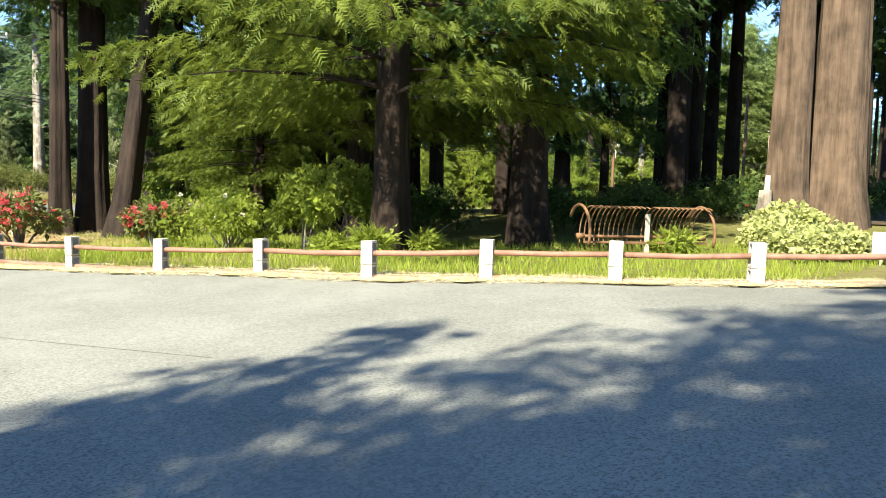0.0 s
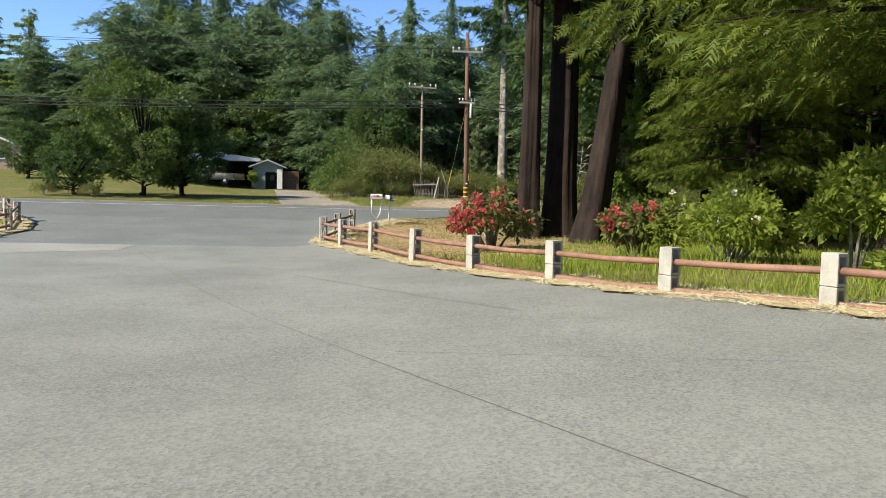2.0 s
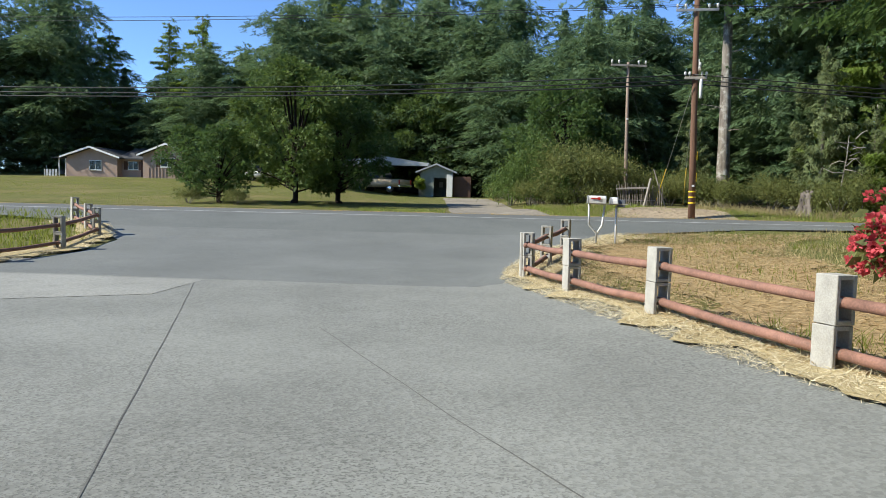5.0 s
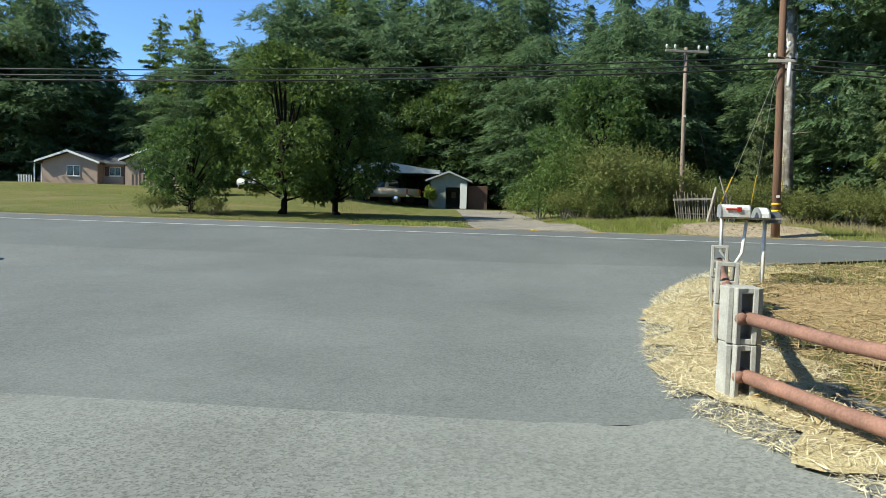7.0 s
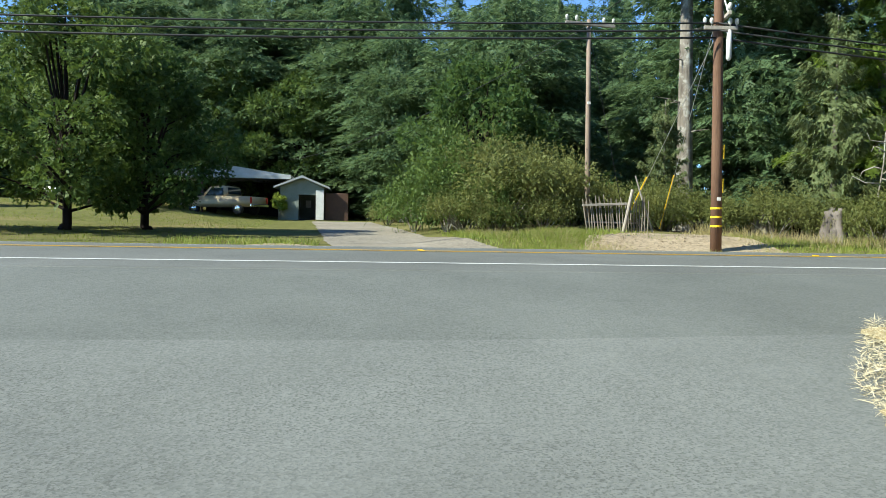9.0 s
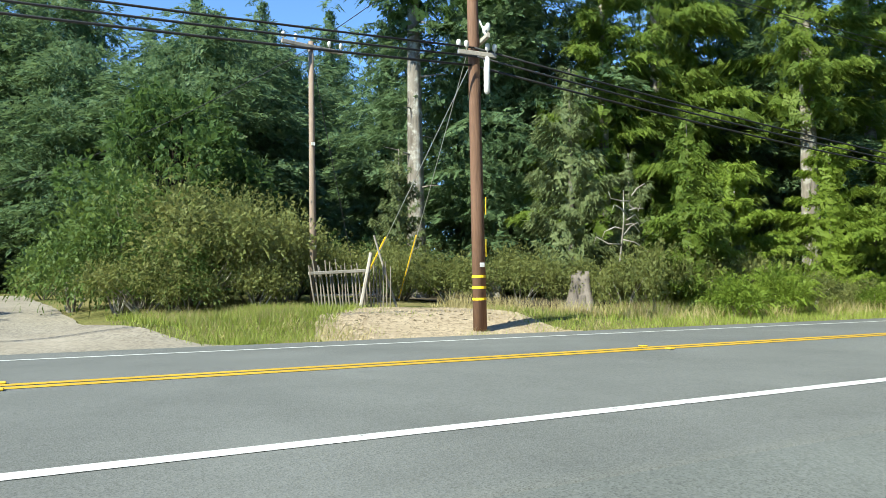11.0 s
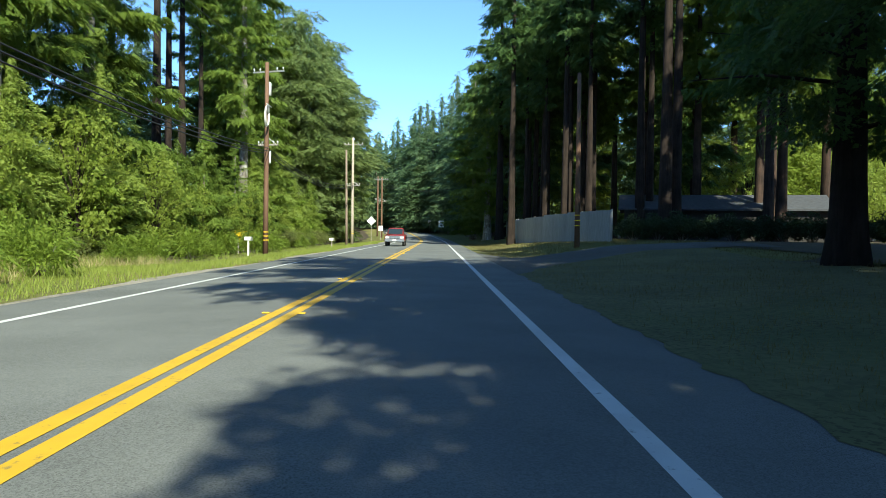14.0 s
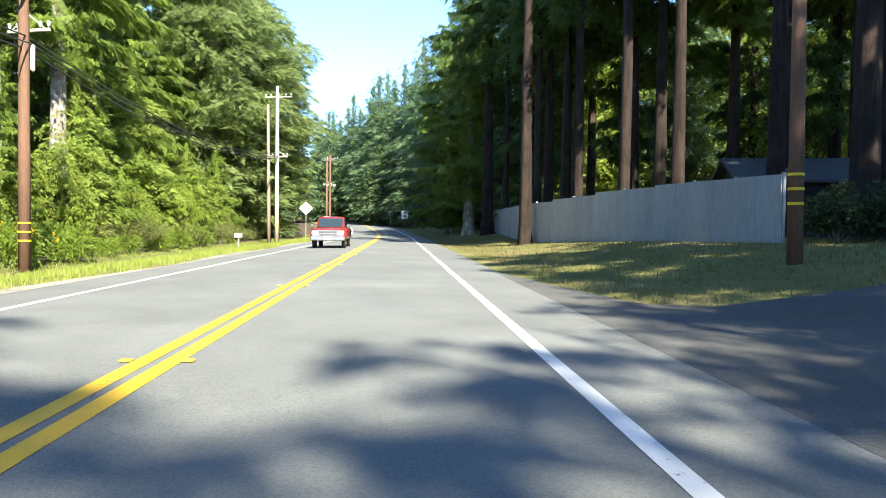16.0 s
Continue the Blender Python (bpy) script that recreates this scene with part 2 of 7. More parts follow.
M = dict(
    petals_vine=foliage("variegated_leaves", (0.15, 0.19, 0.04), (0.36, 0.40, 0.15), (0.56, 0.57, 0.32), 0.35),
    turf=earth(),
    road=paved("road_asphalt", (0.10, 0.105, 0.10), (0.17, 0.178, 0.17), (0.09, 0.095, 0.09), 70),
    road_band=paved("shoulder_asphalt", (0.10, 0.108, 0.102), (0.165, 0.176, 0.167), (0.09, 0.096, 0.09), 50),
    # side drive: tree shade darkens the base colour, needle litter stains it
    shaded_asphalt=paved("shaded_side_asphalt", (0.055, 0.056, 0.053), (0.105, 0.106, 0.10), (0.075, 0.062, 0.042), 45, 0.9, 0.5),
    apron=paved("apron_asphalt", (0.118, 0.126, 0.12), (0.19, 0.201, 0.193), (0.10, 0.106, 0.101), 45),
    concrete=paved("lot_concrete", (0.15, 0.155, 0.143), (0.265, 0.275, 0.255), (0.14, 0.145, 0.134), 40),
    concrete_pale=paved("pale_concrete", (0.2, 0.205, 0.19), (0.33, 0.335, 0.31), (0.18, 0.183, 0.17), 40),
    joint=plain("joint_tar", (0.115, 0.115, 0.107), 0.4, 3.0, 0.9),
    litter=paved("needle_litter", (0.07, 0.072, 0.03), (0.15, 0.14, 0.06), (0.055, 0.085, 0.025), 9, 0.95, 0.6),
    gravel=paved("gravel", (0.15, 0.135, 0.11), (0.33, 0.30, 0.25), (0.20, 0.165, 0.12), 14, 0.95, 0.7),
    dirt=paved("bare_dirt", (0.22, 0.17, 0.11), (0.40, 0.33, 0.235), (0.2, 0.15, 0.1), 9, 0.95, 0.6),
    duff=paved("forest_duff", (0.04, 0.03, 0.02), (0.09, 0.07, 0.045), (0.05, 0.06, 0.02), 14, 0.95, 0.6),
    white_line=paint("white_line", (0.62, 0.63, 0.62), (0.10, 0.10, 0.10)),
    yellow_line=paint("yellow_line", (0.58, 0.36, 0.025), (0.10, 0.10, 0.08)),
    marker=plain("yellow_marker", (0.75, 0.45, 0.03), 0.15, 30),
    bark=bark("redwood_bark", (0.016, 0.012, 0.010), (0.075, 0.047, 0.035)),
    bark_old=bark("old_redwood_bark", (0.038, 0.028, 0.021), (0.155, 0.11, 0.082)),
    # near-black: the shade of the crowns on the trunks is in this colour
    bark_shaded=bark("shaded_bark", (0.011, 0.008, 0.007), (0.042, 0.030, 0.024)),
    bark_grey=bark("grey_bark", (0.10, 0.085, 0.07), (0.30, 0.27, 0.23), (0.42, 0.42, 0.38)),
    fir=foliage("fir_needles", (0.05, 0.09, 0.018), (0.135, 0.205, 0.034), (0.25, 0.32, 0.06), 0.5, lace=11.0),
    # darker copy of the fir needles, with woodland shade in the colour
    fir_dark=foliage("shaded_fir_needles", (0.026, 0.056, 0.020), (0.062, 0.115, 0.032), (0.13, 0.20, 0.05), 0.45, lace=7.0),
    # lighter copy of the fir needles, with sunlight in the colour
    fir_lit=foliage("lit_fir_needles", (0.075, 0.13, 0.016), (0.18, 0.26, 0.035), (0.31, 0.39, 0.07), 0.5, lace=13.0),
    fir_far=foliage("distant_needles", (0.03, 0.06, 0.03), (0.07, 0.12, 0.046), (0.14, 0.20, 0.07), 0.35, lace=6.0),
    # lifted and turned bluish: the haze of distance is mixed into the needles
    hazy_fir=foliage("hazy_blue_needles", (0.042, 0.08, 0.047), (0.098, 0.162, 0.074), (0.185, 0.26, 0.11), 0.38, lace=8.0),
    # front light and haze along the verge are brightened into these needles
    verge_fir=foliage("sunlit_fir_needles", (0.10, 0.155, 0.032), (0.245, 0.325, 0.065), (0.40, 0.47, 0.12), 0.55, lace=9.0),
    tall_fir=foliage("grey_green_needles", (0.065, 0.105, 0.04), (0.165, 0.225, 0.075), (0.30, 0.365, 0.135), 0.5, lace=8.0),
    # hedge leaves darkened to carry the grove's shade in their colour
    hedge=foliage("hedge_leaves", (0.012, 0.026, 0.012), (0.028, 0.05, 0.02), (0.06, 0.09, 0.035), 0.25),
    # the clearing's sunlight is put into this yellow-green
    sunny_fir=foliage("sunlit_green_needles", (0.085, 0.13, 0.02), (0.20, 0.27, 0.04), (0.34, 0.41, 0.08), 0.4, lace=7.0),
    spray=foliage("redwood_sprays", (0.026, 0.048, 0.010), (0.08, 0.118, 0.017), (0.23, 0.27, 0.04), 0.33, 1.1, single=0.3),
    pine=foliage("grey_pine_needles", (0.085, 0.12, 0.055), (0.17, 0.215, 0.09), (0.27, 0.31, 0.15), 0.45, lace=10.0),
    broad=foliage("broad_leaves", (0.06, 0.10, 0.018), (0.145, 0.21, 0.034), (0.26, 0.33, 0.06), 0.5, lace=9.0),
    maple=foliage("maple_leaves", (0.03, 0.062, 0.018), (0.075, 0.125, 0.028), (0.17, 0.235, 0.05), 0.3, lace=9.0),
    # lit copy of the broad leaves: sun and haze lift the colour
    broad_lit=foliage("sun_bright_leaves", (0.11, 0.165, 0.02), (0.23, 0.30, 0.045), (0.37, 0.43, 0.10), 0.5, lace=10.0),
    bramble=foliage("bramble_leaves", (0.045, 0.068, 0.02), (0.14, 0.168, 0.05), (0.31, 0.31, 0.105), 0.4, lace=13.0),
    rhodo=foliage("rhododendron_leaves", (0.045, 0.065, 0.02), (0.125, 0.15, 0.045), (0.25, 0.27, 0.09), 0.35, 1.5),
    hay=foliage("hay_blades", (0.25, 0.165, 0.08), (0.44, 0.325, 0.175), (0.62, 0.50, 0.30), 0.2, 0.9),
    hay_mat=paved("hay_covered_soil", (0.20, 0.14, 0.065), (0.40, 0.30, 0.155), (0.13, 0.15, 0.05), 16, 0.95, 0.6),
    petals=foliage("red_petals", (0.42, 0.035, 0.05), (0.60, 0.085, 0.11), (0.74, 0.24, 0.24), 0.35),
    petals_yellow=foliage("yellow_petals", (0.55, 0.36, 0.01), (0.72, 0.52, 0.02), (0.8, 0.64, 0.05), 0.3),
    petals_pale=foliage("pale_petals", (0.5, 0.45, 0.4), (0.7, 0.66, 0.6), (0.8, 0.78, 0.72), 0.3),
    grass=foliage("grass_blades", (0.08, 0.115, 0.016), (0.18, 0.23, 0.032), (0.30, 0.33, 0.06), 0.45, 0.8),
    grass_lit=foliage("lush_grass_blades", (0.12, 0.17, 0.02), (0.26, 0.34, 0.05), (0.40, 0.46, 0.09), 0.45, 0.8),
    grass_dull=foliage("dull_grass_blades", (0.075, 0.068, 0.024), (0.16, 0.138, 0.05), (0.26, 0.222, 0.095), 0.4, 0.5),
    verge_mix=foliage("verge_grass_blades", (0.10, 0.145, 0.022), (0.24, 0.30, 0.055), (0.40, 0.43, 0.12), 0.4, 1.0),
    dry=foliage("dry_grass", (0.19, 0.155, 0.065), (0.38, 0.325, 0.155), (0.56, 0.49, 0.27), 0.3, 1.2),
    straw=foliage("straw_blades", (0.42, 0.355, 0.21), (0.64, 0.565, 0.385), (0.79, 0.725, 0.53), 0.15, 1.5),
    block=plain("concrete_block", (0.37, 0.36, 0.325), 0.26, 5, 0.9, 0, 0.4),
    rail=plain("rust_red_pipe", (0.24, 0.125, 0.09), 0.42, 4, 0.75, 0, 0.25),
    stump_wood=plain("rotten_stump_wood", (0.15, 0.13, 0.115), 0.6, 4, 0.95, 0, 0.6, 0.2, (1, 1, 0.3)),
    split_wood=plain("split_grey_wood", (0.21, 0.185, 0.155), 0.4, 5, 0.9, 0, 0.4, 0.3, (1, 1, 0.2)),
    old_wood=plain("weathered_wood", (0.34, 0.31, 0.27), 0.35, 3, 0.9, 0, 0.4, 0.3, (1, 1, 0.2)),
    pole=plain("pole_wood", (0.15, 0.085, 0.055), 0.4, 3, 0.85, 0, 0.35, 0.3, (1, 1, 0.08)),
    pole_pale=plain("pale_pole_wood", (0.36, 0.31, 0.26), 0.3, 3, 0.85, 0, 0.35, 0.3, (1, 1, 0.08)),
    pole_grey=plain("grey_pole_wood", (0.24, 0.185, 0.145), 0.35, 3, 0.85, 0, 0.35, 0.3, (1, 1, 0.08)),
    band=plain("yellow_band", (0.8, 0.55, 0.02), 0.12, 12),
    steel=plain("galvanised_steel", (0.52, 0.53, 0.53), 0.2, 7, 0.45, 0.7, 0.1),
    porcelain=plain("grey_porcelain", (0.6, 0.6, 0.58), 0.1, 10, 0.3),
    wire=plain("black_wire", (0.02, 0.02, 0.022), 0.2, 5, 0.6),
    rust=plain("rusted_iron", (0.20, 0.11, 0.06), 0.45, 8, 0.85, 0.3, 0.4),
    white=plain("white_paint", (0.74, 0.74, 0.71), 0.12, 4, 0.55),
    box_white=plain("scuffed_white_metal", (0.70, 0.70, 0.68), 0.2, 9, 0.45),
    dark_metal=plain("dark_grey_metal", (0.10, 0.105, 0.11), 0.25, 9, 0.5, 0.3),
    red=plain("red_paint", (0.5, 0.03, 0.02), 0.15, 9, 0.5),
    wall_pink=plain("tan_stucco", (0.36, 0.26, 0.20), 0.12, 1.5, 0.9),
    wall_grey=plain("grey_green_boards", (0.23, 0.255, 0.215), 0.15, 2, 0.9),
    roof=plain("dark_shingle", (0.055, 0.058, 0.065), 0.35, 3, 0.9),
    roof_metal=plain("weathered_sheet_metal", (0.42, 0.44, 0.44), 0.2, 2, 0.5, 0.3),
    brown=plain("dark_brown_paint", (0.09, 0.045, 0.03), 0.2, 5),
    # the dark under the roof is given to the boards as colour
    dark_boards=plain("shade_dark_boards", (0.03, 0.027, 0.025), 0.3, 4, 0.9),
    # near-black that stands in for the shade inside shed and carport
    void=plain("interior_shade", (0.012, 0.012, 0.012), 0.2, 3, 0.95),
    glass=glass("window_glass"),
    rubber=plain("tyre_rubber", (0.02, 0.02, 0.02), 0.3, 20, 0.85),
    car_red=plain("red_car_paint", (0.20, 0.028, 0.026), 0.06, 3, 0.25, 0, 0.0),
    car_white=plain("white_car_paint", (0.7, 0.7, 0.69), 0.05, 3, 0.25, 0, 0.0),
    car_tan=plain("faded_tan_paint", (0.42, 0.33, 0.2), 0.12, 3, 0.4, 0, 0.0),
    # chrome darkened in colour for the road and trees it would reflect
    dark_reflect_chrome=plain("dark_reflect_chrome", (0.36, 0.36, 0.37), 0.15, 8, 0.32, 0.8, 0.0),
    chrome=plain("chrome", (0.7, 0.7, 0.7), 0.08, 8, 0.2, 0.9, 0.0),
    lamp_glass=plain("lamp_glass", (0.7, 0.7, 0.68), 0.08, 8, 0.15),
    fence_wall=plain("grey_board_fence", (0.30, 0.31, 0.305), 0.22, 0.8, 0.9, 0, 0.3, 0.3, (1, 1, 0.15)),
    sign_back=plain("bare_aluminium_sign", (0.58, 0.59, 0.58), 0.1, 5, 0.5, 0.4),
)


# ---- building helpers ----
def thing(name, loc, label, category, group="", kind="", turn=0.0):
    ob = new(name)
    ob.empty_display_size = 0.3
    ob.matrix_world = pose(*loc, 0, 0, turn)
    return tagged(ob, label, category, group, kind)


def part(name, bm, mat, parent=None, label="", smooth=False):
    """Links a bmesh (or a mesh) as one object under its thing, in the thing's own space."""
    if isinstance(bm, bmesh.types.BMesh):
        me = bpy.data.meshes.new(name)
        bm.to_mesh(me)
        bm.free()
    else:
        me = bm
    if not me.materials:
        me.materials.append(mat)
    if smooth:
        me.polygons.foreach_set("use_smooth", [True] * len(me.polygons))
    ob = new(name, me)
    if parent is not None:
        ob.parent = parent
    return tagged(ob, label) if label else ob


def raw(name, verts, faces):
    me = bpy.data.meshes.new(name)
    me.from_pydata([tuple(v) for v in verts], [], faces)
    me.update()
    return me


def quads(name, v):
    """A mesh of loose quads from an array of shape (n, 4, 3)."""
    n = len(v)
    me = bpy.data.meshes.new(name)
    me.vertices.add(n * 4)
    me.vertices.foreach_set("co", np.ascontiguousarray(v, np.float32).ravel())
    me.loops.add(n * 4)
    me.loops.foreach_set("vertex_index", np.arange(n * 4, dtype=np.int32))
    me.polygons.add(n)
    me.polygons.foreach_set("loop_start", np.arange(0, n * 4, 4, dtype=np.int32))
    me.update(calc_edges=True)
    return me


def tris(name, v):
    """A mesh of loose triangles from an array of shape (n, 3, 3)."""
    n = len(v)
    me = bpy.data.meshes.new(name)
    me.vertices.add(n * 3)
    me.vertices.foreach_set("co", np.ascontiguousarray(v, np.float32).ravel())
    me.loops.add(n * 3)
    me.loops.foreach_set("vertex_index", np.arange(n * 3, dtype=np.int32))
    me.polygons.add(n)
    me.polygons.foreach_set("loop_start", np.arange(0, n * 3, 3, dtype=np.int32))
    me.update(calc_edges=True)
    return me


def box(size, at=(0, 0, 0), bevel=0.0, bm=None, turn=None):
    """A box with its middle at the given place; bevelled."""
    bm = bm or bmesh.new()
    m = Matrix.Translation(at) @ (turn or Matrix.Identity(4)) @ Matrix.Diagonal((*size, 1))
    made = bmesh.ops.create_cube(bm, size=1, matrix=m)["verts"]
    if bevel:
        edges = list({e for v in made for e in v.link_edges})
        bmesh.ops.bevel(bm, geom=edges, offset=bevel, segments=1, affect="EDGES")
    return bm


def tube(points, radii, sides=10, bm=None, caps=True):
    """A round bar through the points, with a radius at each."""
    bm = bm or bmesh.new()
    pts = [Vector(p) for p in points]
    if not isinstance(radii, (list, tuple)):
        radii = [radii] * len(pts)
    rings = []
    side = None
    for i, p in enumerate(pts):
        d = (pts[min(i + 1, len(pts) - 1)] - pts[max(i - 1, 0)]).normalized()
        if side is None:
            side = d.orthogonal().normalized()
        side = (side - d * side.dot(d)).normalized()
        up = d.cross(side)
        rings.append([bm.verts.new(p + (side * math.cos(a) + up * math.sin(a)) * radii[i])
                      for a in (2 * math.pi * k / sides for k in range(sides))])
    for a, b in zip(rings, rings[1:]):
        for k in range(sides):
            bm.faces.new((a[k], a[(k + 1) % sides], b[(k + 1) % sides], b[k]))
    if caps:
        bm.faces.new(rings[0][::-1])
        bm.faces.new(rings[-1])
    return bm


def prism(outline, depth, bm=None, axis="y"):
    """A flat outline (a, z) pushed out along an axis by depth, centred on it."""
    bm = bm or bmesh.new()
    put = (lambda a, z, d: (a, d, z)) if axis == "y" else (lambda a, z, d: (d, a, z))
    f = [bm.verts.new(put(a, z, -depth / 2)) for a, z in outline]
    g = [bm.verts.new(put(a, z, depth / 2)) for a, z in outline]
    n = len(outline)
    bm.faces.new(f[::-1])
    bm.faces.new(g)
    for i in range(n):
        bm.faces.new((f[i], f[(i + 1) % n], g[(i + 1) % n], g[i]))
    bmesh.ops.recalc_face_normals(bm, faces=bm.faces[:])
    return bm


def smooth(a, b, x):
    t = np.clip((x - a) / (b - a), 0, 1)
    return t * t * (3 - 2 * t)


# ---- the lie of the land ----
ROAD_Z, NEAR_Y, MID_Y, FAR_Y = 1.08, 37.7, 41.3, 44.9
LOT_Y = (-60, -1.5, 0.3, 2.7, 5.6, 9.0, 12.8, 20.8, 24.2, 28, 31.5, 33.3, 34.9, 36.1, 38)
LOT_Z = (1.15, 1.02, 0.86, 0.73, 0.63, 0.52, 0.42, 0.30, 0.30, 0.38, 0.53, 0.76, 0.95, 1.086, 1.086)


def bend(x):
    """How far the road has swung to the north at x."""
    return 0.00065 * np.maximum(0, np.asarray(x, float) - 118) ** 2


def road_z(x, y=MID_Y):
    x = np.asarray(x, float)
    crown = 0.07 * (1 - np.minimum(1, np.abs(np.asarray(y, float) - bend(x) - MID_Y) / 4.4) ** 1.5)
    return ROAD_Z + crown + 0.00015 * np.maximum(0, x - 110) ** 2


def land(x, y):
    """The height of the ground; works on arrays."""
    x, y = np.asarray(x, float), np.asarray(y, float)
    yy = y - bend(x)
    lot = np.interp(yy, LOT_Y, LOT_Z)
    side = 0.004 * np.clip(-x - 0.5, 0, 20) + np.minimum(0.052 * np.maximum(0, x - 0.6), 0.42)
    lot = lot + side * (1 - smooth(28, 36, yy))
    lot = lot + 0.1 * np.exp(-((x - np.interp(yy, (18, 20.7, 24.65, 28.5, 31), (3.4, 2.7, 1.5, 2.2, 3.2))) / 0.8) ** 2) * smooth(18, 21.5, yy) * (1 - smooth(29, 32, yy))
    east = 1.085 + np.minimum(0.05 * np.maximum(0, 35.5 - yy), 0.55)
    near = lot + (east - lot) * smooth(12, 30, x)
    west = 1.02 + 0.012 * np.maximum(0, 36 - yy)
    near = near + (west - near) * smooth(-14, -40, x)
    rise = 0.034 + 0.026 * smooth(-5, -15, x)
    far = 1.0 + rise * np.clip(yy - 47.5, 0, 60)
    bank = smooth(47.9, 49.7, yy) * (0.25 * smooth(0.6, 3.4, x) + 0.14 * smooth(4.4, 6.0, x)) * (1 - smooth(11.0, 17.5, x)) * (1 - smooth(60, 72, yy))
    far = far + bank
    out = near + (far - near) * smooth(38, 46.5, yy)
    fall = 0.5 * smooth(34.5, 28.5, yy) * smooth(50, 64, x) - 0.5 * smooth(47.6, 51.5, yy) * smooth(40, 62, x)
    return out + fall + (road_z(x) - ROAD_Z - 0.07) * smooth(30, 60, x)


def h(x, y):
    return float(land(x, y))


def lines(stops):
    """Grid lines: (from, to, step) stretches."""
    out = []
    for a, b, s in stops:
        out.extend(np.arange(a, b, s))
    return np.array(out + [stops[-1][1]])


def grid_mesh(name, xs, ys, zf):
    X, Y = np.meshgrid(xs, ys)
    Z = zf(X, Y)
    v = np.stack([X, Y, Z], -1).reshape(-1, 3)
    w = len(xs)
    i = (np.arange(len(ys) - 1)[:, None] * w + np.arange(w - 1)[None, :]).ravel()
    return raw(name, v, np.stack([i, i + 1, i + w + 1, i + w], -1).tolist())


def strip(name, rows, mat, lift, across=6, label="", zf=None, parent=None, ragged=0.0, seed=0):
    """A sheet laid on the land: rows of (x0, y0, x1, y1), from one edge to the other."""
    rng = np.random.default_rng(seed)
    v, f = [], []
    for r, (x0, y0, x1, y1) in enumerate(rows):
        j0, j1 = (rng.normal(0, ragged, 2) if ragged else (0, 0))
        d = math.hypot(x1 - x0, y1 - y0) or 1
        ux, uy = (x1 - x0) / d, (y1 - y0) / d
        a, b = (x0 + ux * j0, y0 + uy * j0), (x1 + ux * j1, y1 + uy * j1)
        for k in range(across + 1):
            s = k / across
            x, y = a[0] + (b[0] - a[0]) * s, a[1] + (b[1] - a[1]) * s
            v.append((x, y, float((zf or land)(x, y)) + lift))
        if r:
            for k in range(across):
                p, q = (r - 1) * (across + 1) + k, r * (across + 1) + k
                f.append((p, p + 1, q + 1, q))
    ob = part(name, raw(name, v, f), mat, parent, "", True)
    return tagged(ob, label, "", "", "structure") if parent is None else ob


# ---- ground, lot, apron and road ----
FENCE = [(13.5, -0.2), (12.2, 1.6), (11.0, 3.1), (9.75, 4.6), (8.65, 6.15), (7.65, 7.77), (6.98, 10.03), (5.95, 11.88), (5.01, 13.96), (4.13, 16.08),
         (3.32, 18.33), (2.58, 20.73), (1.88, 22.8), (1.36, 24.65)]
FENCE_END = [(1.36, 24.65), (1.8, 26.4), (2.36, 28.5)]
fy = np.array([p[1] for p in FENCE] + [28.5, 31.5, 33.5, 35.2, 36.2])
fx = np.array([p[0] for p in FENCE] + [1.3, 2.5, 4.5, 8.5, 16.0])


def paved_zone(X, Y):
    """Where lot and apron cover the ground."""
    e = np.interp(Y, fy, fx, left=20.0)
    w = np.interp(Y, (24.2, 24.8, 26.2, 28, 30.4, 32.3, 34, 35.5, 36.2), (-45, -30, -8.1, -8.0, -8.5, -9.9, -12.5, -18, -26))
    return ((X < e - 0.5) & (X > w + 0.5) & (Y > -49) & (Y < 36.6)).astype(float)


xs = lines(((-420, -60, 20), (-60, -14, 2), (-14, 30, 0.6), (30, 150, 2), (150, 520, 12)))
ys = lines(((-320, -40, 20), (-40, -2, 2), (-2, 56, 0.6), (56, 110, 2), (110, 420, 16)))
part("ground", grid_mesh("ground", xs, ys, lambda X, Y: land(X, Y) - 0.03 - 0.13 * paved_zone(X, Y) - 0.13 * (smooth(36.1, 37.0, Y - bend(X)) * (1 - smooth(45.4, 46.4, Y - bend(X))))), M["turf"], None, "", True)
tagged(bpy.data.objects["ground"], "rough turf and dry grass over gently rolling ground", "ground", kind="structure")

def lot_edge(y):
    return float(np.interp(y, fy, fx, left=15.0))


rows = [(-45, y, lot_edge(y) + (0.05 + 0.6 * float(smooth(14, 18, y)) if y > 0 else 7), y) for y in np.linspace(-50, 24.3, 100)]
lot = strip("lot_pavement", rows, M["concrete"], 0.0, 90, "worn pale concrete parking lot with tarred joints")
tagged(lot, category="parking lot")


def west_edge(y):
    return float(np.interp(y, (24.2, 24.8, 26.2, 28, 30.4, 32.3, 34, 35.5, 36.2), (-45, -30, -8.1, -8.0, -8.5, -9.9, -12.5, -18, -26)))


rows = [(west_edge(y), y, lot_edge(y) + 0.9, y) for y in np.linspace(24.25, 33.1, 44)]
apron = strip("driveway_apron", rows, M["apron"], -0.002, 90, "grey asphalt apron between the lot and the highway")
tagged(apron, category="driveway")

rows = [(west_edge(y) if y < 36.2 else -26, y, lot_edge(y) + 0.1, y) for y in np.linspace(33.1, 36.5, 20)]
tagged(strip("shoulder_asphalt", rows, M["road_band"], -0.002, 90, "darker asphalt band where the apron meets the highway"), category="shoulder")

SX = lines(((-260, -40, 10), (-40, 120, 2), (120, 400, 5)))


